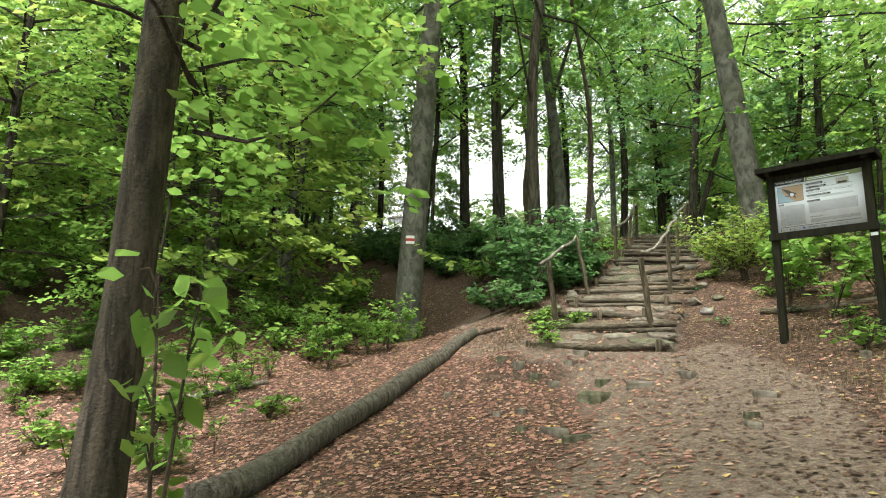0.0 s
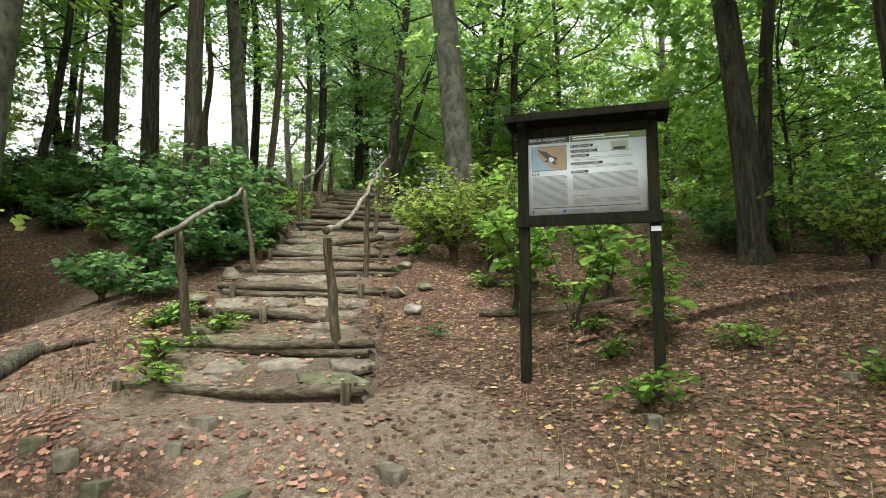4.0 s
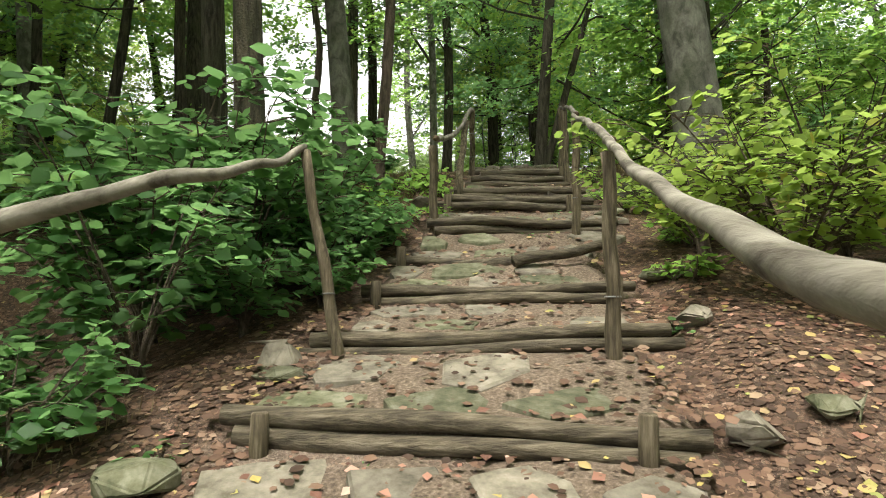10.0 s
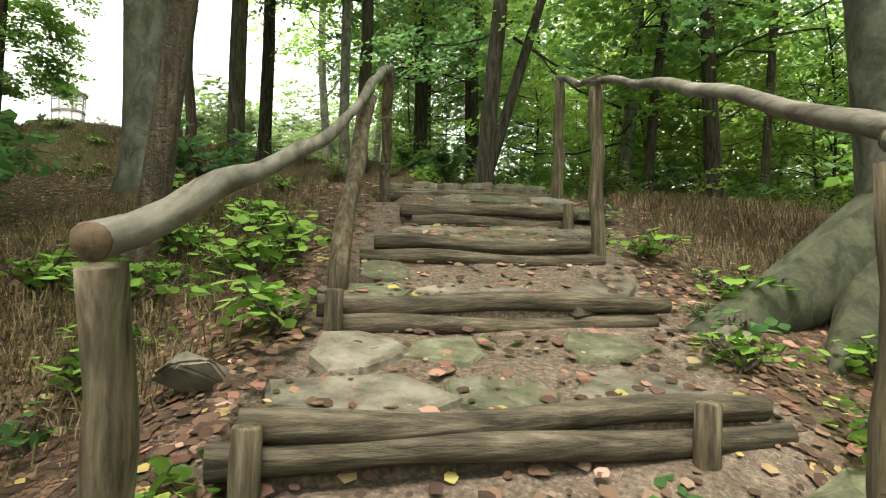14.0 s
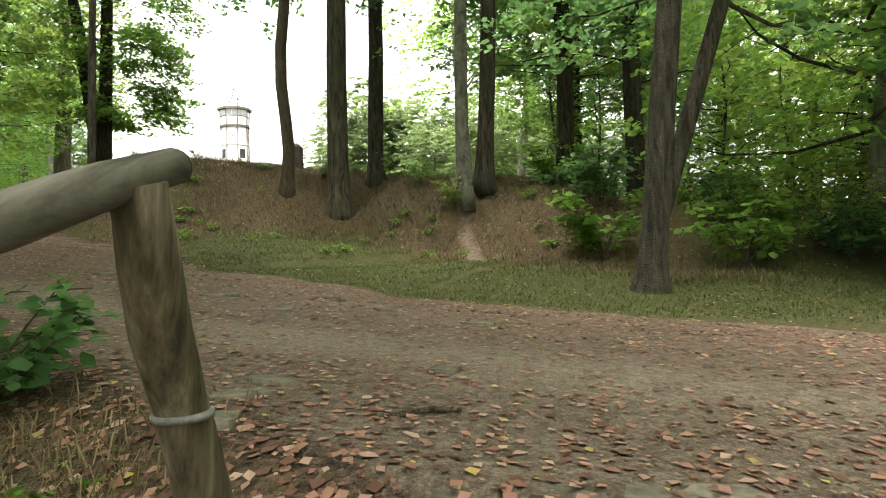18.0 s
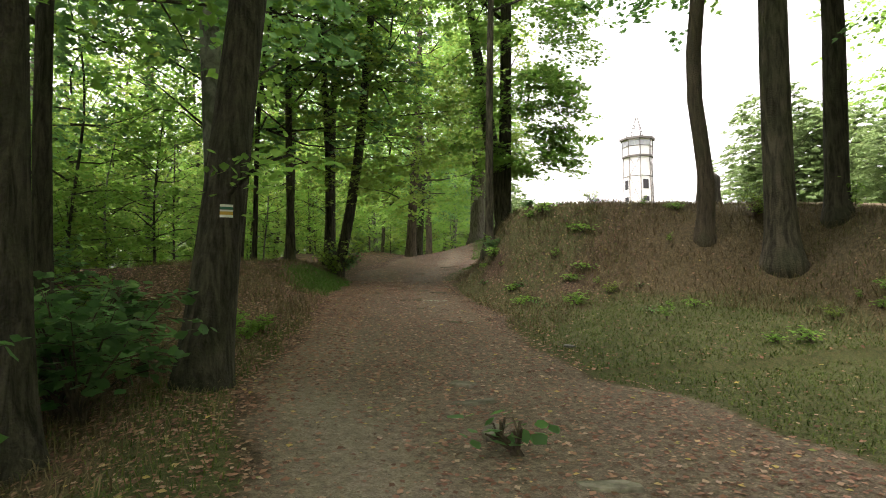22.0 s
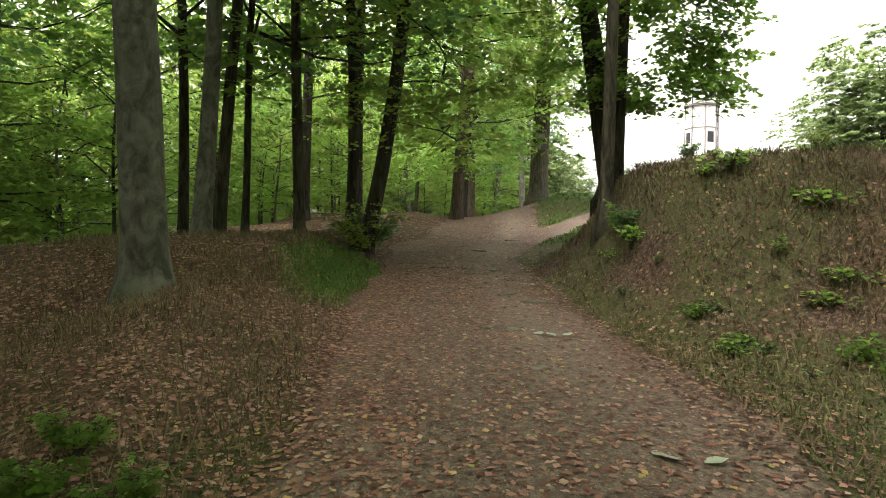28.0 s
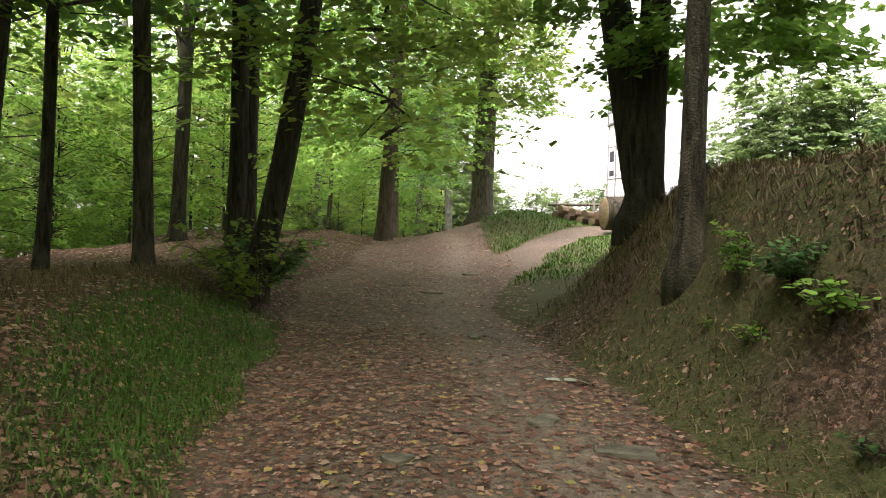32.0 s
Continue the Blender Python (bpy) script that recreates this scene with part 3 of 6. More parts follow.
def crown_mesh(seed, base, top, spread, boughs, sprays, per, leaf, mat, lower=0.35, shape=4, tips=0.28, boughwood=True):
    """A broadleaf crown: boughs that carry flat sprays of leaves, with gaps between the boughs."""
    rs = np.random.RandomState(seed)
    cs, ns, wood = [], [], []
    for b in range(boughs):
        rel = ((b + rs.rand()) / boughs) ** 1.15
        h = base + (top - base) * rel
        reach = spread * (lower + (1 - lower) * math.sin(math.pi * min(1, 0.18 + 0.8 * rel)) ** 0.8) * (0.65 + 0.55 * rs.rand())
        a = 2.4 * b + rs.normal(0, 0.35)
        up = 0.25 + 0.5 * rel + rs.normal(0, 0.1)
        sag = 0.16 * reach * (1 - 0.5 * rel)
        ca, sa = math.cos(a), math.sin(a)
        w1, w2 = rs.normal(0, 0.09, 2) * reach
        along = lambda t: np.stack([ca * reach * t - sa * w1 * np.sin(4 * t), sa * reach * t + ca * w1 * np.sin(4 * t), h + up * reach * t - sag * 1.6 * t * t + w2 * np.sin(3.5 * t)], -1)
        r0 = 0.008 + 0.008 * reach
        wood.append(tube(along(np.array([0.0, 0.3, 0.6, 0.85, 1.0])), [r0, r0 * 0.75, r0 * 0.5, r0 * 0.3, r0 * 0.12], 5, 0.0, seed + b))
        t = 0.22 + 0.83 * rs.rand(sprays) ** 0.75
        off = rs.normal(0, tips, sprays) * reach * (0.35 + 0.65 * t)
        p0 = along(t) + np.stack([-sa * off, ca * off, rs.normal(0.05, 0.13, sprays) * reach - 0.15 * np.abs(off)], -1)
        d = a + np.sign(off) * 0.6 + rs.normal(0, 0.6, sprays)
        ln = (0.3 + 0.25 * rs.rand(sprays)) * min(1.0, 0.4 + 0.2 * reach) * 2.0
        q = rs.rand(sprays, per)
        side = rs.normal(0, 0.16, (sprays, per)) * (1.1 - 0.6 * q)
        x = p0[:, :1] + np.cos(d)[:, None] * q * ln[:, None] - np.sin(d)[:, None] * side
        y = p0[:, 1:2] + np.sin(d)[:, None] * q * ln[:, None] + np.cos(d)[:, None] * side
        z = p0[:, 2:] - 0.22 * ln[:, None] * q * q + rs.normal(0, 0.045, (sprays, per))
        cs.append(np.stack([x, y, z], -1).reshape(-1, 3))
        ns.append(np.tile([0.3 * ca, 0.3 * sa, 1.0], (sprays * per, 1)))
    cs, ns = np.concatenate(cs), np.concatenate(ns)
    v, f = leaf_cloud(cs, ns, leaf * (0.65 + 0.6 * rs.rand(len(cs))), rs, 0.3, shape)
    wv, wf = merge(wood) if boughwood else ([], [])
    me = bpy.data.meshes.new("crown")
    me.from_pydata(v.tolist() + [tuple(p) for p in wv], [], f.tolist() + [tuple(k + len(v) for k in q) for q in wf])
    me.materials.append(mat)
    me.materials.append(BARK_DARK)
    me.polygons.foreach_set("material_index", [0] * len(f) + [1] * len(wf))
    return me


def trunk_geo(seed, r, h, lean=(0, 0), bend=0.25, flare=1.5, sides=14, limbs=5, limb_from=0.35, fork=None, kink=0.0):
    rs = np.random.RandomState(seed)
    n = 22 if kink else 16
    pieces = []
    zs = np.concatenate([[-0.35, 0.0, 0.12, 0.3, 0.6, 1.1], np.linspace(1.9, h, n - 6)])
    ph = rs.rand(2) * 6.28
    pts, rad = [], []
    for z in zs:
        t = max(z, 0) / h
        b = bend * math.sin(t * 5 + ph[0]) * t + kink * math.sin(1.25 * z + 0.5) * min(max(z, 0), 1)
        c = bend * math.sin(t * 4 + ph[1]) * t
        pts.append((lean[0] * z + b, lean[1] * z + c, z))
        rad.append(r * (1 - 0.62 * t) * (1 + (flare - 1) * math.exp(-max(z, 0) / 0.28)))
    pieces.append(tube(pts, rad, sides, 0.05, seed))
    pts = np.array(pts)
    for k in range(limbs):
        t = limb_from + (0.95 - limb_from) * (k + rs.rand()) / max(limbs, 1)
        z = t * h
        p = np.array([np.interp(z, zs, pts[:, i]) for i in range(3)])
        a = rs.rand() * 6.28
        l = h * (0.12 + 0.16 * rs.rand())
        up = 0.5 + 0.9 * rs.rand()
        r0 = r * (1 - 0.62 * t) * (0.28 + 0.2 * rs.rand())
        q = [p + np.array([math.cos(a) * l * s, math.sin(a) * l * s, up * l * s ** 1.3 + 0.05 * l * math.sin(5 * s)]) for s in (0, 0.2, 0.45, 0.7, 1.0)]
        pieces.append(tube(q, [r0, r0 * 0.8, r0 * 0.6, r0 * 0.4, r0 * 0.12], 7, 0.05, seed + k))
    if fork:
        z0, fx, fy, fr = fork
        p = np.array([np.interp(z0, zs, pts[:, i]) for i in range(3)])
        q = [p + np.array([fx * s, fy * s, s]) for s in (-0.25, 0.3, 1.2, 2.6, 4.5, 7, 10)]
        pieces.append(tube(q, [fr * 0.9, fr, fr * 0.95, fr * 0.85, fr * 0.7, fr * 0.5, fr * 0.2], 12, 0.05, seed + 50))
    return merge(pieces)


CROWNS = [crown_mesh(11 + i, 3.6 + 0.6 * (i % 3), 15.5 + i % 4, 4.4 + 0.4 * (i % 3), 21, 26, 17, 0.165, (LEAF, LEAF_DARK, LEAF, LEAF_LIME)[i % 4]) for i in range(6)]
DENSE = [crown_mesh(191 + i, 2.6 + i, 14 + i, 4.3, 30, 42, 20, 0.13, (LEAF, LEAF_DARK)[i], 0.55) for i in range(2)]
LOW = [crown_mesh(91 + i, 1.6, 12, 4.4, 23, 26, 17, 0.16, (LEAF, LEAF_LIME, LEAF)[i], 0.6) for i in range(3)]
HIGH = [crown_mesh(31 + i, 6.6 + i, 18 + i, 4.6, 18, 24, 17, 0.16, (LEAF, LEAF_DARK, LEAF)[i]) for i in range(3)]
YOUNG = [crown_mesh(51 + i, 0.8, 5.5 + i, 1.9 + 0.2 * i, 20, 14, 15, 0.125, (LEAF, LEAF_LIME, LEAF)[i], 0.6) for i in range(3)]
BIG = crown_mesh(301, 1.5, 10.5, 2.0, 32, 38, 18, 0.135, LEAF, 0.25, boughwood=False)
SPREAD = crown_mesh(305, 2.2, 12, 2.8, 24, 34, 18, 0.13, LEAF_LIME, 0.6)
SHOOTS = crown_mesh(303, 2.3, 10.5, 2.5, 30, 28, 18, 0.15, LEAF_LIME, 0.6)
FARC = [crown_mesh(71 + i, 0.8, 11 + i, 4.8, 38, 34, 24, 0.27, LEAF_FAR, 0.7) for i in range(2)]


def tree(x, y, r, h, mat, crown, label, lean=(0, 0), seed=0, cs=1.0, crot=0.0, limbs=5, limb_from=0.35, bend=0.25, flare=1.5, fork=None, z=None, cz=0.0, kink=0.0):
    e = empty("tree", x, y, (gz(x, y) if z is None else z) - 0.05, label, "tree", "woodland trees")
    part("trunk", trunk_geo(seed, r, h, lean, bend, flare, 14, limbs, limb_from, fork, kink), mat, e)
    if crown is not None:
        c = new("crown", crown)
        c.parent = e
        c.matrix_local = Matrix.Translation((lean[0] * 9, lean[1] * 9, cz)) @ pose(0, 0, 0, 0, 0, crot) @ Matrix.Diagonal((cs, cs, 1, 1))
    return e

# ---------------- named trees ----------------
OAK_L = "tall tree with dark furrowed bark on the wooded slope"
BEE_L = "tall beech with smooth grey bark"
TREES = [
    # x, y, radius, height, bark, crown, lean
    (-4.2, -5.95, 0.19, 15, BARK_OAK, HIGH[0], (0.09, 0.0)),
    (-4.1, 10.4, 0.22, 19, BARK_DARK, HIGH[2], (0.03, 0)),
    (-2.5, 7.0, 0.19, 17, BARK_OAK, HIGH[0], (0.03, 0)),
    (-2.05, 11.8, 0.23, 20, BARK_BEECH, HIGH[1], (-0.04, 0)),
    (-1.25, 9.1, 0.09, 12, BARK_BROWN, HIGH[2], (0.03, 0)),
    (-2.88, 27.0, 0.23, 19, BARK_DARK, HIGH[1], (-0.02, 0)),
    (-0.12, 24.1, 0.17, 17, BARK_BEECH, HIGH[2], (-0.05, 0)),
    (0.32, 24.6, 0.21, 18, BARK_DARK, CROWNS[2], (0.01, 0)),
    (2.5, 27.5, 0.26, 19, BARK_DARK, DENSE[1], (0.0, 0)),
    (3.6, 33.5, 0.2, 19, BARK_DARK, DENSE[0], (0.02, 0)),
    (6.5, 34.0, 0.2, 19, BARK_OAK, DENSE[1], (-0.02, 0)),
    (4.6, 27.8, 0.3, 20, BARK_DARK, CROWNS[3], (0.02, 0)),
    (-12.85, 19.15, 0.26, 20, BARK_BEECH, HIGH[2], (-0.01, 0)),
    (-5.85, 13.85, 0.14, 15, BARK_DARK, HIGH[0], (-0.07, -0.08)),
    (-7.9, 13.9, 0.13, 15, BARK_DARK, CROWNS[4], (0.09, 0.0)),
    (-10.2, 15.2, 0.14, 16, BARK_DARK, CROWNS[5], (0.0, 0)),
    (-16.4, 25.1, 0.18, 17, BARK_DARK, SPREAD, (0.15, 0.12)),
    (-17.4, 25.5, 0.15, 18, BARK_DARK, CROWNS[2], (0.02, 0.0)),
    (-19.6, 27.4, 0.16, 18, BARK_DARK, CROWNS[4], (0.01, 0.01)),
    (-17.7, 24.3, 0.13, 16, BARK_OAK, CROWNS[5], (-0.01, 0.0)),
    (-18.2, 23.2, 0.085, 15, BARK_DARK, CROWNS[0], (0.06, 0.05)),
    (-16.3, 21.35, 0.16, 18, BARK_BEECH, CROWNS[2], (0.01, 0.0)),
    (-17.6, 22.3, 0.13, 17, BARK_DARK, CROWNS[1], (0.07, 0.06)),
    (-19.3, 22.3, 0.12, 17, BARK_DARK, CROWNS[4], (-0.02, 0.0)),
    (-22.2, 34.3, 0.24, 18, BARK_BROWN, DENSE[0], (0.04, 0.02)),
    (-24.5, 28.8, 0.2, 18, BARK_DARK, CROWNS[0], (0.02, 0)),
    (-26.5, 39.2, 0.28, 19, BARK_DARK, DENSE[0], (0.0, 0)),
    (-31, 45, 0.25, 19, BARK_BROWN, DENSE[1], (0.0, 0)),
    (7.0, 18.8, 0.13, 16, BARK_DARK, CROWNS[2], (0.05, 0)),
    (8.5, 18.3, 0.19, 18, BARK_DARK, CROWNS[0], (-0.01, 0)),
    (10.4, 19.4, 0.12, 17, BARK_OAK, CROWNS[5], (0.03, 0)),
    # trees behind the start of the path, unseen, added to shade the lower slope
    (9.0, -9.0, 0.26, 20, BARK_DARK, CROWNS[2], (0.0, 0)),
    (-3.4, -13.5, 0.23, 19, BARK_DARK, CROWNS[5], (0.02, 0)),
    # trees beside the start of the path
    (6.7, 2.7, 0.22, 18, BARK_DARK, CROWNS[0], (-0.02, 0)),
    (7.6, 3.4, 0.13, 17, BARK_DARK, HIGH[2], (0.02, 0)),
    (8.1, 1.0, 0.13, 17, BARK_OAK, HIGH[0], (-0.05, 0.03)),
    # more trees out of view, added so that their crowns darken the lower slope
    (6.3, -3.4, 0.2, 18, BARK_DARK, CROWNS[0], (0.0, 0)),
    (5.5, -8.6, 0.22, 18, BARK_OAK, CROWNS[3], (0.0, 0)),
    (9.6, 0.4, 0.2, 18, BARK_DARK, CROWNS[1], (0.0, 0)),
    (2.0, -13.6, 0.2, 18, BARK_DARK, CROWNS[4], (0.0, 0)),

]
for i, (x, y, r, h, m, c, ln) in enumerate(TREES):
    tree(x, y, r, h, m, c, BEE_L if m is BARK_BEECH else OAK_L, ln, 100 + i, crot=i * 67, limbs=6, limb_from=0.25, bend=0.75)
near = crown_mesh(77, 2.9, 5.6, 1.9, 13, 14, 12, 0.13, LEAF, 0.7, 6)
near_tree = bpy.data.objects["tree"]
c = new("low_branches", near)
c.parent = near_tree
c.matrix_local = Matrix.Translation((0.35, 0.3, 0.2))
beech = tree(3.3, 8.1, 0.33, 21, BARK_BEECH, HIGH[0], "large smooth grey beech with spreading roots beside the steps", (-0.1, 0), 5, crot=20, limbs=3, limb_from=0.5, flare=1.7)
for k, (a, l, r) in enumerate(((176, 1.6, 0.28), (-165, 1.2, 0.22), (-120, 1.0, 0.17), (-60, 0.8, 0.12), (145, 0.9, 0.1), (30, 0.8, 0.1), (110, 0.8, 0.1))):
    pts_, rad_ = [], []
    for q in (0.0, 0.25, 0.5, 0.75, 1.0):
        d_ = 0.16 + l * q
        rx_, ry_ = d_ * math.cos(radians(a + 12 * q)), d_ * math.sin(radians(a + 12 * q))
        pts_.append((rx_, ry_, gz(3.3 + rx_, 8.1 + ry_) - beech.location.z + (0.35 + 1.2 * max(0, r - 0.17)) * (1 - q) ** 1.9 - 0.02 - 0.06 * q ** 2))
        rad_.append(r * (1.15 - 0.98 * q))
    part("root", tube(pts_, rad_, 10, 0.1, k), BARK_MOSS, beech, "mossy spreading root")
tree(-5.55, 5.15, 0.35, 20, BARK_BEECH, HIGH[2], "thick grey trunk with a red and white trail blaze", (0.05, 0), 6, limbs=3, limb_from=0.4)
mark_tree = tree(-6.4, 15.5, 0.235, 18, BARK_DARK, HIGH[1], "dark furrowed trunk with green and yellow trail blazes", (-0.05, 0.14), 7, limbs=3, limb_from=0.5, z=4.3, bend=0.05)
tree(2.85, 18.4, 0.2, 17, BARK_DARK, CROWNS[1], "dark tree forking low beside the road", (0.08, 0), 8, fork=(0.75, 0.3, 0.0, 0.13), limbs=3, bend=0.15)
tree(-5.02, 25.6, 0.17, 17, BARK_BROWN, HIGH[1], "slender tree with a curved trunk on the bank", (-0.015, -0.01), 9, cz=-1.9, bend=0.4, kink=0.1, limbs=3, limb_from=0.5)
tree(-3.55, 25.5, 0.3, 20, BARK_OAK, HIGH[2], "thick dark oak on the grassy bank", (0.0, 0), 10, cz=-2.1, limbs=4, limb_from=0.35)
twin_tree = tree(-12.1, 28.3, 0.22, 18, BARK_DARK, None, "big dark twin-stemmed tree at the end of the bank", (0.03, 0.0), 12, fork=(0.3, -0.17, 0.0, 0.27), limbs=6, bend=0.25, flare=1.9)
tree(-10.88, 25.95, 0.12, 15, BARK_OAK, HIGH[0], "slender furrowed trunk on the lip of the bank", (0.03, 0.0), 14, limbs=3, limb_from=0.4, bend=0.1, flare=1.9)
c = new("crown", BIG)
c.parent = twin_tree
c.matrix_local = Matrix.Translation((0.75, 0.2, 0.2))
rs_m = np.random.RandomState(61)
bp_ = np.array([(0.12, 0.2, 1.98), (0.5, 0.3, 2.24), (0.95, 0.36, 2.28), (1.3, 0.42, 2.1)])
part("branch", tube(bp_, [0.025, 0.018, 0.012, 0.005], 6, 0.05, 3), BARK_DARK, mark_tree, "thin leafy side branch")
bc_ = np.concatenate([bp_[k] + (bp_[k + 1] - bp_[k]) * rs_m.rand(34, 1) + rs_m.normal(0, 1, (34, 3)) * np.array([0.16, 0.2, 0.1]) for k in range(3)])
lv_ = leaf_cloud(bc_, np.tile([0.0, 0.0, 1.0], (len(bc_), 1)), 0.1 * (0.7 + 0.6 * rs_m.rand(len(bc_))), rs_m, 0.4, 6)
part("foliage", (lv_[0].tolist(), lv_[1].tolist()), LEAF, mark_tree, smooth=False)
old_tree = tree(-21.2, 38.3, 0.42, 12, BARK_LOG, None, "old broken trunk with leafy shoots and signs", (0.03, 0), 13, limbs=3, limb_from=0.4)

# ---------------- log steps ----------------
STEP_ENDS = [  # left end, right end, height of the tread, number of logs
    ((-1.95, -0.02), (0.12, -0.68), -0.17, 1), ((-1.85, 0.8), (0.3, 0.12), 0.17, 2), ((-1.55, 1.98), (0.5, 1.35), 0.4, 1),
    ((-1.45, 2.86), (0.66, 2.52), 0.78, 2), ((-1.25, 3.88), (0.98, 3.68), 1.14, 2), ((-1.0, 4.74), (1.05, 4.58), 1.43, 2),
    ((-0.85, 5.62), (1.0, 5.3), 1.72, 1), ((-0.48, 6.2), (1.48, 6.34), 2.15, 2), ((-0.32, 6.8), (1.45, 7.0), 2.46, 2),
    ((-0.12, 7.86), (1.58, 7.98), 2.78, 2), ((0.12, 8.7), (1.5, 8.72), 3.1, 2), ((0.4, 9.62), (1.72, 9.64), 3.38, 2), ((0.33, 10.55), (1.88, 10.42), 3.64, 1)]


def wavy_log(a, b, r, seed, wave=0.02, n=12, sides=10):
    rs = np.random.RandomState(seed)
    a, b = np.array(a, float), np.array(b, float)
    ph = rs.rand(3) * 6.28
    d = (b - a) / np.linalg.norm(b - a)
    s = np.cross(d, [0, 0, 1.0])
    pts, rad = [], []
    for i in range(n):
        t = i / (n - 1)
        env = math.sin(math.pi * t)
        pts.append(a + (b - a) * t + s * wave * math.sin(4.5 * t + ph[0]) * env + np.array([0, 0, 1.0]) * wave * math.sin(5.5 * t + ph[1]) * env)
        rad.append(r * (1.06 - 0.14 * t + 0.06 * math.sin(9 * t + ph[2])))
    return tube(pts, rad, sides, 0.05, seed)


def stone_geo(cx, cy, cz, w, d, h, seed, n=7, rot=0.0, pitch=0.0):
    """A flat broken slab with an uneven outline and bevelled upper edge."""
    rs = np.random.RandomState(seed)
    ang = (np.arange(n) + rs.uniform(-0.3, 0.3, n)) * 2 * math.pi / n + rot
    rr = rs.uniform(0.8, 1.12, n)
    sq = 1 / np.maximum(np.abs(np.cos(ang - rot)), np.abs(np.sin(ang - rot))) ** 0.6
    co, so = math.cos(rot), math.sin(rot)
    tilt = rs.normal(0, 0.015, 2)
    verts = []
    for k, (sc, zz) in enumerate(((1.02, -0.5), (1.0, 0.3), (0.93, 0.5))):
        for a, q, g in zip(ang, rr, sq):
            lx, ly = math.cos(a - rot) * q * g * w / 2 * sc, math.sin(a - rot) * q * g * d / 2 * sc
            verts.append((cx + lx * co - ly * so, cy + lx * so + ly * co, cz + zz * h + pitch * (lx * so + ly * co) + tilt[0] * lx + tilt[1] * ly + rs.normal(0, 0.004)))
    faces = [tuple(range(2 * n, 3 * n)), tuple(range(n - 1, -1, -1))]
    for k in range(2):
        for i in range(n):
            j = (i + 1) % n
            faces.append((k * n + i, k * n + j, k * n + n + j, k * n + n + i))
    return verts, faces


def boulder_geo(cx, cy, cz, w, d, h, seed):
    """An angular broken stone: the hull of scattered points with worn edges."""
    rs = np.random.RandomState(seed)
    bm = bmesh.new()
    p = rs.normal(0, 1, (13, 3))
    p /= np.linalg.norm(p, axis=1)[:, None] ** 0.9
    for q in p:
        bm.verts.new((q[0] * w / 2, q[1] * d / 2, q[2] * h / 2))
    hull = bmesh.ops.convex_hull(bm, input=bm.verts[:])
    bmesh.ops.delete(bm, geom=[g for g in hull["geom_interior"] if isinstance(g, bmesh.types.BMVert)], context="VERTS")
    bmesh.ops.bevel(bm, geom=bm.edges[:], offset=min(w, d, h) * 0.06, segments=2, affect="EDGES")
    for v in bm.verts:
        v.co += Vector((cx, cy, cz)) + Vector(noise.noise_vector(v.co * 14 / max(w, 0.1) + Vector((seed, 0, 0)))) * 0.02 * w
    bm.verts.index_update()
    out = [tuple(v.co) for v in bm.verts], [tuple(v.index for v in f.verts) for f in bm.faces]
    bm.free()
    return out


def soil_patch(a0, a1, b0, b1, z, seed, zb):
    """Trodden earth between two rows of logs."""
    rs = np.random.RandomState(seed)
    nu, nv = 16, 9
    verts = []
    for j in range(nv):
        v = j / (nv - 1)
        for i in range(nu):
            u = -0.06 + 1.12 * i / (nu - 1)
            p = (1 - v) * ((1 - u) * np.array(a0) + u * np.array(a1)) + v * ((1 - u) * np.array(b0) + u * np.array(b1))
            side = max(0, abs(u - 0.5) - 0.45)
            verts.append((p[0], p[1], z - 0.035 + (zb - z + 0.035) * smooth01(v * 1.02) - 2.2 * side + 0.012 * math.sin(9 * p[0] + 7 * p[1] + seed) + rs.normal(0, 0.006)))
    for i in range(nu):
        p = verts[i]
        verts.append((p[0], p[1] - 0.01, p[2] - 0.42))
    faces = [(j * nu + i, j * nu + i + 1, (j + 1) * nu + i + 1, (j + 1) * nu + i) for j in range(nv - 1) for i in range(nu - 1)]
    o = nv * nu
    faces += [(o + i, o + i + 1, i + 1, i) for i in range(nu - 1)]
    return verts, faces


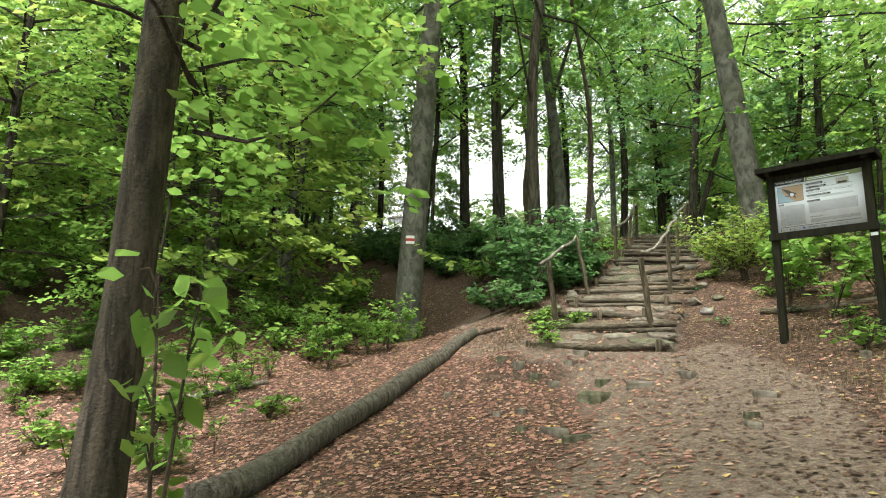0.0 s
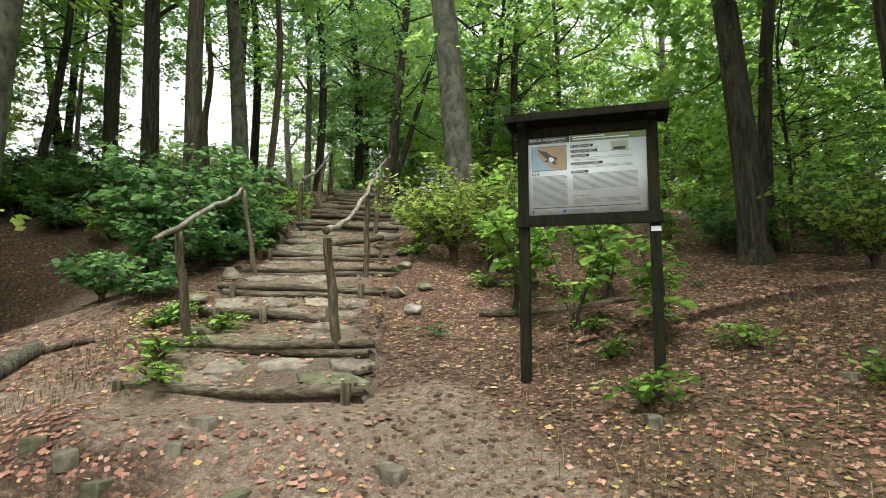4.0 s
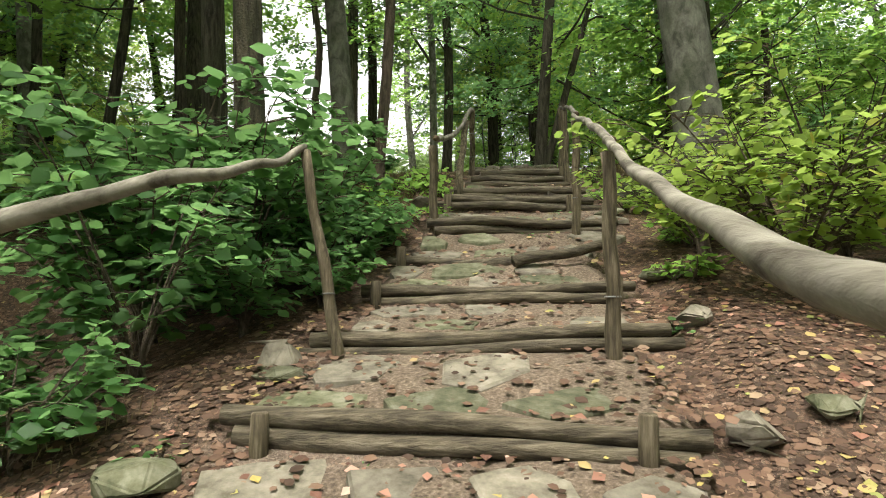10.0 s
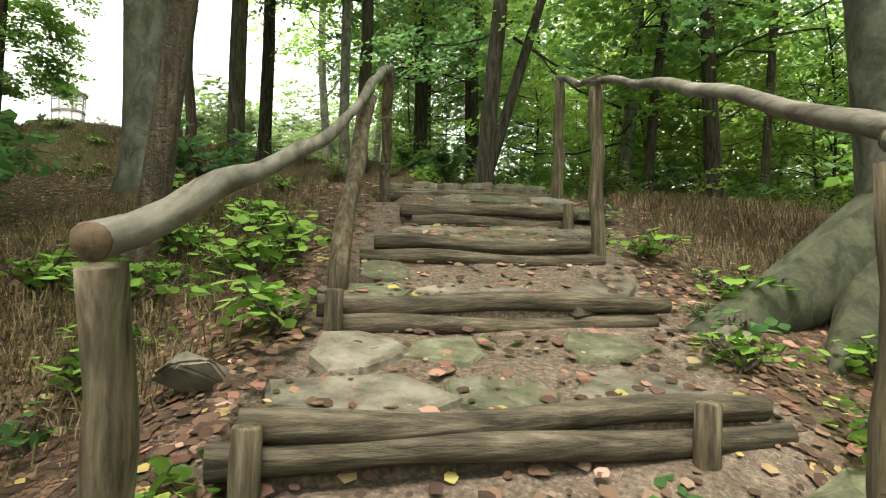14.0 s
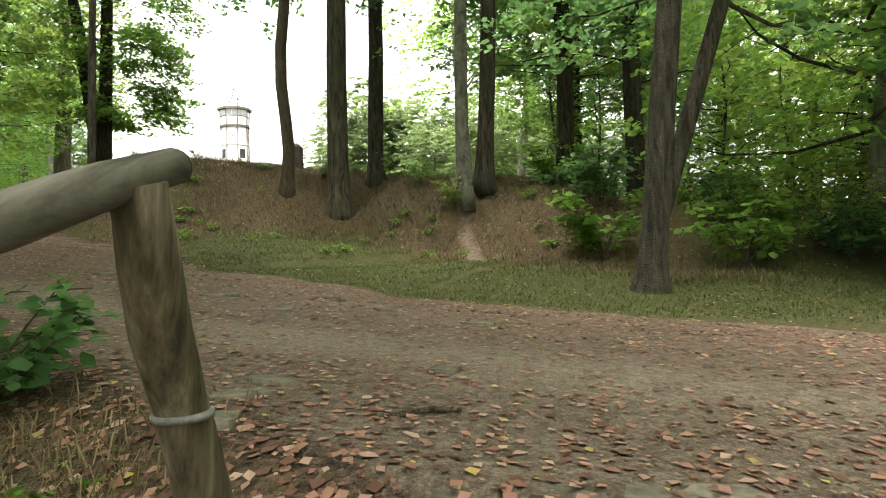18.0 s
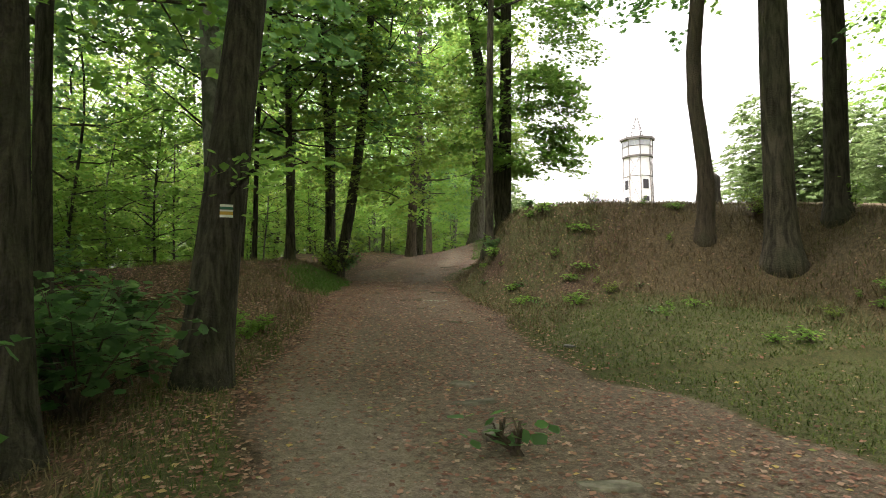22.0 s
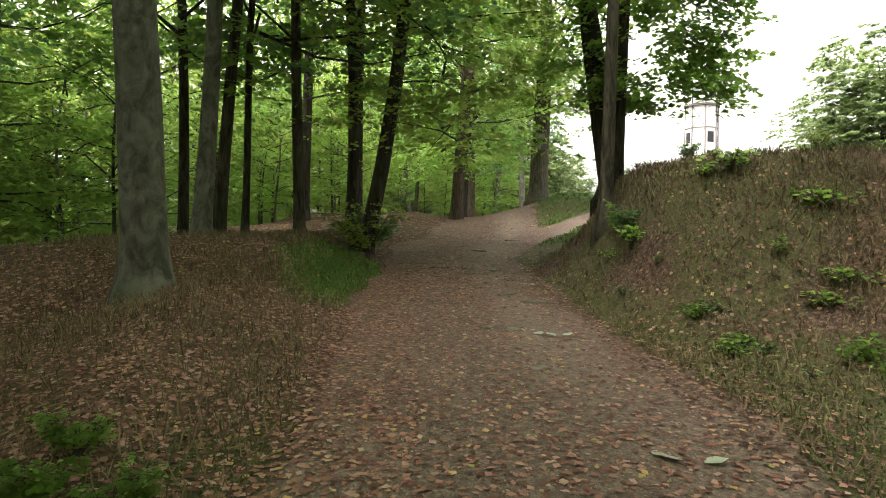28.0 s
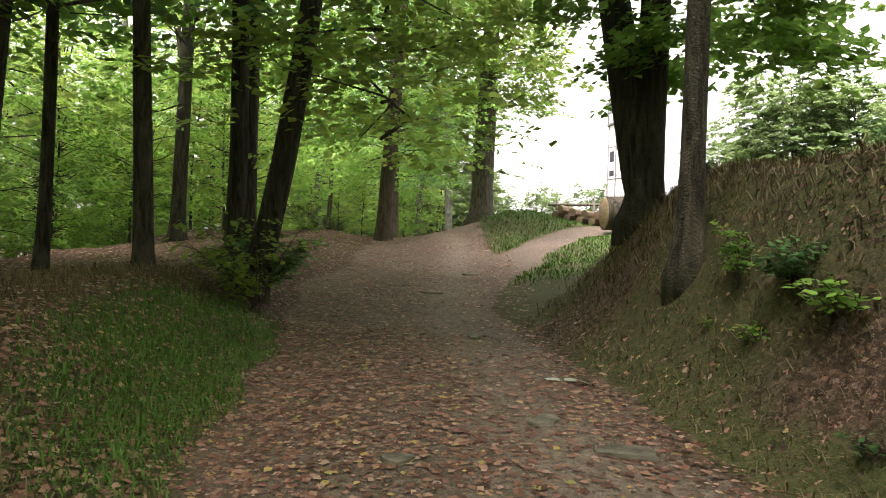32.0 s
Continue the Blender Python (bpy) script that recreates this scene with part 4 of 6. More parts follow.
TILT = {2: (0.1, -0.05), 3: (0.05, -0.05), 4: (-0.03, 0.0), 8: (0.05, 0.02)}
STAKES = {0: (0.04, 0.93), 2: (0.1, 0.72, 0.36), 3: (0.09, 0.87), 5: (0.05, 0.93), 6: (0.06,), 8: (0.03, 0.82), 9: (0.03,), 11: (0.94,)}
for i, (le, ri, z, nl) in enumerate(STEP_ENDS):
    st = empty("log_step", (le[0] + ri[0]) / 2, (le[1] + ri[1]) / 2, z, "weathered log step backed with trodden earth and flat stones", "step", "steps of the stairway")
    ox, oy, oz = st.location
    if i + 1 < len(STEP_ENDS):
        nl_, nr_ = STEP_ENDS[i + 1][0], STEP_ENDS[i + 1][1]
    else:
        nl_, nr_ = (le[0] - 0.2, le[1] + 0.9), (ri[0] + 0.2, ri[1] + 0.9)
    loc = lambda x, y, zz: (x - ox, y - oy, zz - oz)
    rad = 0.047 if nl == 2 else 0.055
    for k in range(nl):
        zz = z - rad - 0.088 * k - (0.05 if i == 12 else 0)
        sh = -0.025 * k
        tl, tr = TILT.get(i, (0.0, 0.0))
        if i == 6:
            part("log", wavy_log(loc(le[0], le[1], z - 0.06), loc(0.3, 5.28, z - 0.09), 0.052, 60, 0.03), LOG_WOOD, st)
            part("log", wavy_log(loc(0.22, 5.08, z - 0.1), loc(ri[0] + 0.05, ri[1] - 0.02, z + 0.05), 0.048, 61, 0.02), LOG_WOOD, st, "broken log lying askew")
        else:
            ext = 0.06 * math.sin(i * 3.1 + k * 2)
            part("log", wavy_log(loc(le[0] - ext, le[1] + sh, zz + tl), loc(ri[0] + ext, ri[1] + sh, zz + tr), rad * (1 + 0.06 * math.sin(i * 2.3 + k)), 300 + i * 3 + k, 0.022 if i != 7 else 0.035), LOG_WOOD, st)
    for s in STAKES.get(i, ()):
        sx_, sy_ = le[0] + (ri[0] - le[0]) * s, le[1] + (ri[1] - le[1]) * s - 0.1
        top = 0.03 if i not in (2, 6) else 0.08
        part("stake", tube([loc(sx_, sy_, z - 0.5), loc(sx_, sy_, z - 0.1), loc(sx_ + 0.005, sy_, z + top - 0.008), loc(sx_ + 0.005, sy_, z + top)], [0.042, 0.042, 0.04, 0.034], 12, 0.04, i), POST_WOOD, st)
    zb = (STEP_ENDS[i + 1][2] - (0.17 if STEP_ENDS[i + 1][3] == 2 else 0.1)) if i + 1 < len(STEP_ENDS) else z + 0.08
    v, f = soil_patch(le, ri, nl_, nr_, z, i, zb)
    part("soil", ([loc(*p) for p in v], f), SOIL, st)
    rs = np.random.RandomState(40 + i)
    depth = math.hypot((nl_[0] + nr_[0] - le[0] - ri[0]) / 2, (nl_[1] + nr_[1] - le[1] - ri[1]) / 2)
    rows = 1 if depth < 0.7 else 2
    for r_ in range(rows):
        u = 0.0 + 0.08 * rs.rand()
        while u < 0.88:
            w = rs.uniform(0.28, 0.72)
            du = w / 2.0
            if rs.rand() < (0.93 if r_ == 0 else 0.75):
                vv = ((0.26, 0.64)[r_] if rows == 2 else 0.36) + rs.normal(0, 0.025)
                uu = u + du / 2
                p = (1 - vv) * ((1 - uu) * np.array(le) + uu * np.array(ri)) + vv * ((1 - uu) * np.array(nl_) + uu * np.array(nr_))
                part("stone", stone_geo(*loc(p[0], p[1], z - 0.042 + (zb - z + 0.035) * float(smooth01(vv * 1.02))), w * 0.97, min(0.42, depth * (0.36 if rows == 2 else 0.5)) * rs.uniform(0.85, 1.12), 0.05, 500 + i * 30 + r_ * 9 + int(u * 10), 5 + rs.randint(3), rs.normal(0, 0.2), 6 * vv * (1 - vv) * (zb - z + 0.035) / depth),
                     (STONE, STONE, STONE_MOSS)[rs.randint(3)], st, smooth=False)
            u += du + 0.015
    if i == 12:
        for row, (off, up, hh, dd) in enumerate(((0.24, 0.0, 0.1, 0.3), (0.53, 0.035, 0.06, 0.32), (0.8, 0.055, 0.05, 0.26))):
            u = -0.04 + 0.05 * row
            while u < 0.84 - 0.06 * row:
                w = rs.uniform(0.2, 0.4)
                x_, y_ = le[0] + (ri[0] - le[0]) * (u + w / 3.1), le[1] + (ri[1] - le[1]) * (u + w / 3.1) + off + rs.normal(0, 0.025)
                part("stone", stone_geo(*loc(x_, y_, z + up + rs.normal(0, 0.012)), w * 1.12, dd * rs.uniform(0.95, 1.2), hh, 900 + row * 77 + int(u * 50), 5 + rs.randint(2), rs.normal(0, 0.2)), STONE_MOSS if rs.rand() < 0.4 else STONE, st, "rough kerb stone at the top of the stairs", smooth=False)
                u += w / 1.55

# ---------------- handrails ----------------
def post(x, y, z, tx, ty, tz, r, seed, band=False, label="rough round timber handrail post"):
    e = empty("handrail_post", x, y, z, label, "post", "handrail posts")
    n = 9
    rs = np.random.RandomState(seed)
    pts = [(0, 0, -0.3)] + [((tx - x) * k / n + 0.008 * math.sin(k * 1.3 + seed), (ty - y) * k / n + 0.008 * math.cos(k * 1.7 + seed), (tz - z) * k / n) for k in range(n + 1)]
    part("shaft", tube(pts, [r * (1.08 - 0.16 * k / n + 0.03 * math.sin(k * 2.1 + seed)) for k in range(n + 2)], 12, 0.06, seed), POST_WOOD, e)
    for k in (band if isinstance(band, tuple) else (0.28,) if band else ()):
        c = ((tx - x) * k, (ty - y) * k, (tz - z) * k)
        part("wire_band", tube([(c[0], c[1], c[2] - 0.005), (c[0], c[1], c[2] + 0.005)], [r * 1.1, r * 1.1], 14), METAL, e, "galvanised wire band")
    return e


def rail(points, radii, label, seed, ends=(True, True)):
    p0 = points[0]
    e = empty("handrail", *p0, label, "handrail", "handrails")
    rs = np.random.RandomState(seed)
    pts, rad = [], []
    P = np.array(points, float)
    cum = np.concatenate([[0], np.cumsum(np.linalg.norm(np.diff(P, axis=0), axis=1))])
    n = int(cum[-1] / 0.16) + 2
    for s in np.linspace(0, cum[-1], n):
        q = np.array([np.interp(s, cum, P[:, k]) for k in range(3)])
        q[2] += 0.012 * math.sin(s * 2.6 + seed) + 0.01 * math.sin(s * 7.3 + seed * 2)
        q[0] += 0.015 * math.sin(s * 2.6 + seed * 3)
        pts.append(q - np.array(p0))
        rad.append(0.63 * float(np.interp(s, cum, radii)) * (1 + 0.07 * math.sin(s * 5 + seed)))
    part("pole", tube(pts, rad, 12, 0.05, seed), RAIL_WOOD, e)
    for which, k in ((0, 0), (1, -1)):
        if ends[which]:
            d = (pts[0] - pts[1]) if which == 0 else (pts[-1] - pts[-2])
            d = d / np.linalg.norm(d)
            part("cut_end", tube([pts[k] + d * 0.001, pts[k] + d * 0.006], [rad[k] * 0.97, rad[k] * 0.93], 14, 0.04, seed), DARK_CUT, e, "dark sawn end grain")
    return e


post(-0.03, 0.24, -0.02, -0.16, 0.14, 1.13, 0.046, 1)
post(-1.5, 1.0, 0.05, -1.63, 0.88, 1.24, 0.045, 2)
post(-1.05, 3.72, 1.0, -1.27, 3.79, 2.26, 0.036, 3, True)
post(0.56, 3.46, 0.97, 0.56, 3.43, 2.14, 0.044, 4, True)
post(1.0, 6.05, 2.0, 1.03, 6.05, 3.12, 0.042, 5, True)
post(-0.43, 6.25, 1.95, -0.42, 6.16, 2.9, 0.046, 6)
post(1.53, 8.71, 3.0, 1.55, 8.79, 4.08, 0.046, 7)
post(-0.06, 8.12, 2.9, 0.1, 8.81, 3.94, 0.048, 8)
post(0.315, 10.64, 3.52, 0.31, 10.27, 4.58, 0.048, 9, (0.28, 0.64))
post(1.81, 10.28, 3.48, 1.84, 10.32, 4.6, 0.05, 10)
rail([(-0.18, -0.02, 1.18), (-0.07, 0.45, 1.28), (0.08, 1.16, 1.44), (0.22, 1.9, 1.65), (0.35, 2.5, 1.88), (0.43, 2.81, 2.02), (0.53, 3.24, 2.16), (0.56, 3.43, 2.2)], [0.062, 0.05, 0.044, 0.042, 0.042, 0.04, 0.04, 0.04], "smooth bare crooked pole handrail, greyed by weather", 3)
rail([(0.54, 3.3, 2.19), (0.75, 4.5, 2.62), (0.93, 5.4, 2.93), (1.02, 6.05, 3.16)], [0.042, 0.044, 0.042, 0.038], "crooked grey pole handrail with knots", 5)
rail([(1.02, 6.02, 3.15), (1.3, 7.3, 3.66), (1.56, 8.84, 4.13)], [0.044, 0.04, 0.036], "pale debarked pole handrail", 7)
rail([(1.54, 8.7, 4.11), (1.7, 9.45, 4.31), (1.8, 9.94, 4.49), (1.86, 10.42, 4.66)], [0.035, 0.038, 0.042, 0.046], "pale debarked pole handrail", 8)
rail([(-1.72, 0.2, 1.08), (-1.63, 0.85, 1.29), (-1.55, 1.3, 1.44), (-1.5, 1.65, 1.58), (-1.4, 2.5, 1.84), (-1.33, 3.0, 2.0), (-1.3, 3.4, 2.12), (-1.27, 3.84, 2.29)], [0.04, 0.042, 0.044, 0.046, 0.044, 0.042, 0.036, 0.034], "crooked brown pole handrail with a split", 9)
rail([(-0.41, 6.02, 2.95), (-0.31, 6.8, 3.14), (-0.24, 7.4, 3.29), (-0.09, 8.1, 3.59), (0.1, 8.82, 3.99), (0.2, 9.45, 4.26), (0.26, 10.0, 4.5), (0.29, 10.25, 4.6), (0.31, 10.37, 4.63)], [0.056, 0.052, 0.05, 0.046, 0.046, 0.05, 0.054, 0.054, 0.05], "curved grey debarked pole handrail", 11)

# ---------------- information board ----------------
BX, BY, BROT = 2.03, -0.92, -30.0
board = empty("information_board", BX, BY, -0.03, "dark wooden notice board with a bird panel under a small roof", "notice board")
board.rotation_euler = (0, 0, radians(BROT))
for s in (-1, 1):
    part("post", box(s * 0.555 - 0.045, -0.045, -0.35, s * 0.555 + 0.045, 0.045, 2.13, 0.006), BOARD_WOOD, board, smooth=False)
    part("side_batten", box(s * 0.553 - 0.047, -0.062, 1.28, s * 0.553 + 0.047, -0.047, 2.1, 0.004), BOARD_WOOD, board, smooth=False)
part("bottom_beam", box(-0.62, -0.075, 1.2, 0.62, -0.047, 1.3, 0.005), BOARD_WOOD, board, smooth=False)
part("top_beam", box(-0.51, -0.07, 2.008, 0.51, -0.04, 2.085, 0.005), BOARD_WOOD, board, smooth=False)
part("backing", box(-0.51, -0.035, 1.3, 0.51, -0.01, 2.02, 0.002), BOARD_WOOD, board, smooth=False)


def slab_between(y0, z0, y1, z1, x0, x1, th):
    n = np.array([0, -(z1 - z0), y1 - y0])
    n = n / np.linalg.norm(n) * th
    v = [(x, y, z) for x in (x0, x1) for y, z in ((y0, z0), (y1, z1), (y1 + n[1], z1 + n[2]), (y0 + n[1], z0 + n[2]))]
    f = [(0, 1, 2, 3), (7, 6, 5, 4), (0, 4, 5, 1), (1, 5, 6, 2), (2, 6, 7, 3), (3, 7, 4, 0)]
    return v, f


part("roof_board", slab_between(-0.2, 2.135, 0.0, 2.225, -0.67, 0.67, 0.025), BOARD_WOOD, board, "mossy dark roof board", smooth=False)
part("roof_board", slab_between(0.0, 2.225, 0.2, 2.135, -0.67, 0.67, 0.025), BOARD_WOOD, board, smooth=False)
part("roof_edge", box(-0.69, -0.225, 2.115, 0.69, -0.202, 2.185, 0.005), BOARD_WOOD, board, smooth=False)
for s in (-1, 1):
    part("gable_board", box(s * 0.68 - 0.012, -0.2, 2.115, s * 0.68 + 0.012, 0.2, 2.2, 0.004), BOARD_WOOD, board, smooth=False)
    part("roof_bracket", box(s * 0.555 - 0.03, -0.19, 2.085, s * 0.555 + 0.03, 0.18, 2.135, 0.004), BOARD_WOOD, board, smooth=False)
part("number_plate", box(0.52, -0.051, 1.13, 0.6, -0.047, 1.17), PANEL_WHITE, board, "small white metal plate", smooth=False)
panel = part("panel", box(-0.505, -0.045, 1.305, 0.505, -0.039, 2.005, 0.001), PANEL_WHITE, board, "printed information panel about a falcon")


def flat(x0, z0, x1, z1, mat, name, lift=1, label=""):
    """A printed field; u from 0 to 1 across and v from 0 to 1 down the panel."""
    X = lambda u: -0.505 + 1.01 * u
    Z = lambda v: 2.005 - 0.7 * v
    y = -0.0452 - 0.0006 * lift
    return part(name, ([(X(x0), y, Z(z1)), (X(x1), y, Z(z1)), (X(x1), y, Z(z0)), (X(x0), y, Z(z0))], [(0, 1, 2, 3)]), mat, panel, label, smooth=False)


flat(0, 0, 0.36, 0.085, PANEL_INK, "title_bar")
flat(0.36, 0, 1, 0.085, PANEL_GREEN, "header_bar", label="olive green header strip")
flat(0.362, 0.005, 0.367, 0.08, PANEL_WHITE, "divider", 2)
flat(0.03, 0.12, 0.335, 0.435, PANEL_INK, "photo_border")
flat(0.034, 0.126, 0.331, 0.429, PANEL_TAN, "photo", 2, "photo of a flying bird of prey")
part("photo_sky", ([(-0.505 + 1.01 * u, -0.0472, 2.005 - 0.7 * v) for u, v in ((0.034, 0.429), (0.23, 0.429), (0.17, 0.36), (0.09, 0.24), (0.08, 0.126), (0.034, 0.126))], [(0, 1, 2, 3, 4, 5)]), PANEL_SKY, panel, smooth=False)
part("photo_bird", ([(-0.505 + 1.01 * u, -0.0478, 2.005 - 0.7 * v) for u, v in ((0.08, 0.155), (0.16, 0.19), (0.2, 0.24), (0.245, 0.27), (0.26, 0.29), (0.235, 0.31), (0.25, 0.37), (0.21, 0.345), (0.19, 0.325), (0.11, 0.31), (0.17, 0.295), (0.13, 0.235))], [tuple(range(11, -1, -1))]), PANEL_BIRD, panel, smooth=False)
part("photo_bird_belly", ([(-0.505 + 1.01 * u, -0.0481, 2.005 - 0.7 * v) for u, v in ((0.185, 0.262), (0.215, 0.268), (0.232, 0.3), (0.205, 0.335), (0.178, 0.3))], [(4, 3, 2, 1, 0)]), PANEL_WHITE, panel, smooth=False)
flat(0.71, 0.115, 0.85, 0.235, PANEL_SAND, "small_photo")
flat(0.73, 0.185, 0.83, 0.22, PANEL_INK, "small_photo_shape", 2)
for n, (v, w) in enumerate(((0.125, 0.192), (0.19, 0.228), (0.25, 0.158), (0.35, 0.27), (0.455, 0.148))):
    flat(0.37, v, 0.37 + w, v + 0.034, PANEL_INK, "heading_pill")
flat(0.03, 0.455, 0.092, 0.487, PANEL_INK, "heading_pill")
for v in (0.165, 0.228, 0.292, 0.312, 0.325, 0.393, 0.408, 0.42):
    flat(0.385, v, 0.385 + (0.5 if v not in (0.165, 0.325) else 0.22), v + 0.004, PANEL_GREY, "text_line")
for k in range(27):
    flat(0.04, 0.505 + k * 0.0143, 0.338 - 0.02 * ((k * 7) % 3 == 0), 0.5105 + k * 0.0143, PANEL_GREY, "text_line")
for k in range(15):
    flat(0.385, 0.497 + k * 0.0143, 0.925 - (0.35 if k == 14 else 0), 0.5025 + k * 0.0143, PANEL_GREY, "text_line")
for k in range(5):
    flat(0.395, 0.815 + k * 0.014, 0.935 - (0.4 if k == 4 else 0), 0.8205 + k * 0.014, PANEL_GREY, "text_line")
flat(0.035, 0.908, 0.945, 0.917, PANEL_INK, "rule")
flat(0.035, 0.94, 0.045, 0.975, PANEL_INK, "emblem")
flat(0.14, 0.942, 0.155, 0.975, PANEL_GREEN, "emblem")
flat(0.295, 0.942, 0.325, 0.972, PANEL_BLUE, "emblem")
for k in range(3):
    flat(0.345, 0.944 + 0.011 * k, 0.56, 0.95 + 0.011 * k, PANEL_GREY, "text_line")
    flat(0.62, 0.944 + 0.011 * k, 0.8, 0.947 + 0.011 * k, PANEL_GREY, "text_line")
flat(0.06, 0.953, 0.12, 0.958, PANEL_GREY, "text_line")


def lettering(text, u, v, size, mat, shear=0.0):
    cu = bpy.data.curves.new("lettering", "FONT")
    cu.body, cu.size, cu.shear = text, size, shear
    tmp = new("lettering", cu)
    bpy.context.view_layer.update()
    me = bpy.data.meshes.new_from_object(tmp.evaluated_get(bpy.context.evaluated_depsgraph_get()))
    bpy.data.objects.remove(tmp)
    me.materials.clear()
    me.materials.append(mat)
    ob = new("lettering", me)
    ob.parent = panel
    ob.matrix_local = pose(-0.505 + 1.01 * u, -0.0478, 2.005 - 0.7 * v, 90, 0, 0)


lettering("SOKÓŁ WĘDROWNY", 0.015, 0.052, 0.0325, PANEL_WHITE)
lettering("Falco peregrinus", 0.2, 0.078, 0.018, PANEL_WHITE, 0.2)
lettering("OPIS", 0.035, 0.481, 0.022, PANEL_WHITE)
for v, w in ((0.152, "WYSTĘPOWANIE"), (0.217, "STATUS OCHRONNY"), (0.277, "ZAGROŻENIA"), (0.377, "DZIAŁANIA OCHRONNE"), (0.482, "TRYB ŻYCIA")):
    lettering(w, 0.376, v, 0.021, PANEL_WHITE)
lettering("Czy wiesz, że...", 0.385, 0.785, 0.025, PANEL_INK, 0.2)
lettering("DOLNY", 0.165, 0.956, 0.012, PANEL_INK)
lettering("ŚLĄSK", 0.165, 0.973, 0.012, PANEL_INK)
flat(0.39, 0.02, 0.66, 0.033, PANEL_WHITE, "text_line", 2)
flat(0.39, 0.048, 0.86, 0.062, PANEL_WHITE, "text_line", 2)

# ---------------- blazes ----------------
def blaze(name, px, py, pz, yaw, bands, label, r=0.33, w=0.15):
    """Painted trail mark that follows the round of a trunk."""
    e = empty(name, px, py, pz, label, "trail mark")
    e.rotation_euler = (0, 0, radians(yaw))
    z = 0.0
    for mat, h in bands:
        n = 6
        v = []
        for k in range(n + 1):
            a = (k / n - 0.5) * w / r
            for zz in (z, z - h):
                v.append((r * math.sin(a), -r * math.cos(a) + r, zz))
        part("stripe", (v, [(2 * k, 2 * k + 1, 2 * k + 3, 2 * k + 2) for k in range(n)]), mat, e)
        z -= h
    return e


def on_trunk(tx, ty, tr, cx, cy):
    d = math.hypot(cx - tx, cy - ty)
    return tx + (cx - tx) / d * tr, ty + (cy - ty) / d * tr, math.degrees(math.atan2(cx - tx, -(cy - ty)))


bx_, by_, byaw = on_trunk(-5.5, 5.15, 0.36, -0.6, -9)
blaze("trail_blaze", bx_, by_, 2.66, byaw, ((PAINT_WHITE, 0.07), (PAINT_RED, 0.07), (PAINT_WHITE, 0.07)), "white, red and white painted trail mark on a trunk", 0.33, 0.22)

# ---------------- fallen log, sticks, loose stones ----------------
def ground_log(pts2, r0, r1, label, seed, mat=BARK_OAK, name="fallen_log", sink=0.25):
    x0, y0 = pts2[0]
    e = empty(name, x0, y0, gz(x0, y0), label, "log")
    P = np.array(pts2, float)
    n = 22
    pts, rad = [], []
    for k in range(n):
        t = k / (n - 1)
        i = t * (len(P) - 1)
        a = min(int(i), len(P) - 2)
        q = P[a] + (P[a + 1] - P[a]) * (i - a)
        r = r0 + (r1 - r0) * t
        pts.append((q[0] - x0, q[1] - y0, gz(q[0], q[1]) + r * (1 - sink) - gz(x0, y0) + 0.02 * math.sin(5 * t + seed)))
        rad.append(r * (1 + 0.04 * math.sin(9 * t + seed)))
    part("stem", tube(pts, rad, 12, 0.05, seed), mat, e)
    return e


ground_log([(-3.0, 1.3), (-3.35, -1.9), (-3.9, -5.2)], 0.1, 0.14, "fallen trunk with ridged grey bark lying across the leaf litter", 4, BARK_LOG)
ground_log([(-3.02, 1.28), (-2.7, 1.22), (-2.45, 1.25)], 0.045, 0.03, "broken stub of wood at the end of the fallen trunk", 5, BARK_BROWN, "broken_branch")
ground_log([(-5.6, -1.2), (-6.6, -2.1), (-7.6, -2.6)], 0.04, 0.06, "bleached fallen branch on the leaves", 6, RAIL_WOOD, "fallen_branch")
ground_log([(-9.3, -3.2), (-10.0, -4.4), (-10.8, -5.0)], 0.06, 0.05, "bleached fallen branch on the leaves", 7, RAIL_WOOD, "fallen_branch")
ground_log([(1.75, 1.5), (2.6, 1.15), (3.6, 0.9)], 0.055, 0.045, "short mossy log on the leaf-covered slope", 8, LOG_WOOD, "short_log")
ground_log([(2.3, 2.6), (2.9, 2.45)], 0.04, 0.03, "short branch on the leaf-covered slope", 9, LOG_WOOD, "fallen_branch")
ground_log([(0.12, 12.05), (0.35, 12.0), (0.65, 12.1)], 0.018, 0.012, "tree root showing through the trodden road", 10, BARK_BROWN, "exposed_root", 0.9)


def stone(x, y, w, d, h, label, seed, mat=STONE, up=0.2, flat_=False):
    z = gz(x, y)
    g = stone_geo(0, 0, 0, w, d, h, seed, 8, seed) if flat_ else boulder_geo(0, 0, 0, w, d, h, seed)
    ob = mesh_object("stone", g[0], g[1], mat, None, False)
    ob.location = (x, y, z + h * up)
    return tagged(ob, label, "stone", "loose stones")


OUTCROP = [(-0.83, -2.16, 0.56, 0.31), (-1.36, -1.72, 0.29, 0.17), (-0.35, -2.01, 0.33, 0.2), (-1.58, -1.52, 0.21, 0.12), (-1.84, -1.33, 0.24, 0.15), (-1.19, -1.35, 0.13, 0.1), (-0.75, -1.81, 0.25, 0.12), (0.19, -1.82, 0.26, 0.15), (0.82, -2.76, 0.22, 0.13), (0.54, -3.43, 0.17, 0.1), (0.5, -3.69, 0.21, 0.12), (-1.2, -3.42, 0.34, 0.2), (-1.0, -3.63, 0.29, 0.17), (-1.89, -2.7, 0.18, 0.1),
           (-1.63, -2.68, 0.13, 0.1), (-1.54, -3.28, 0.12, 0.1), (-2.64, -1.95, 0.23, 0.1), (-1.04, -1.16, 0.22, 0.11), (-2.07, -1.21, 0.18, 0.11), (2.07, -1.78, 0.26, 0.11), (3.76, -1.81, 0.15, 0.12), (4.25, -1.57, 0.21, 0.12)]
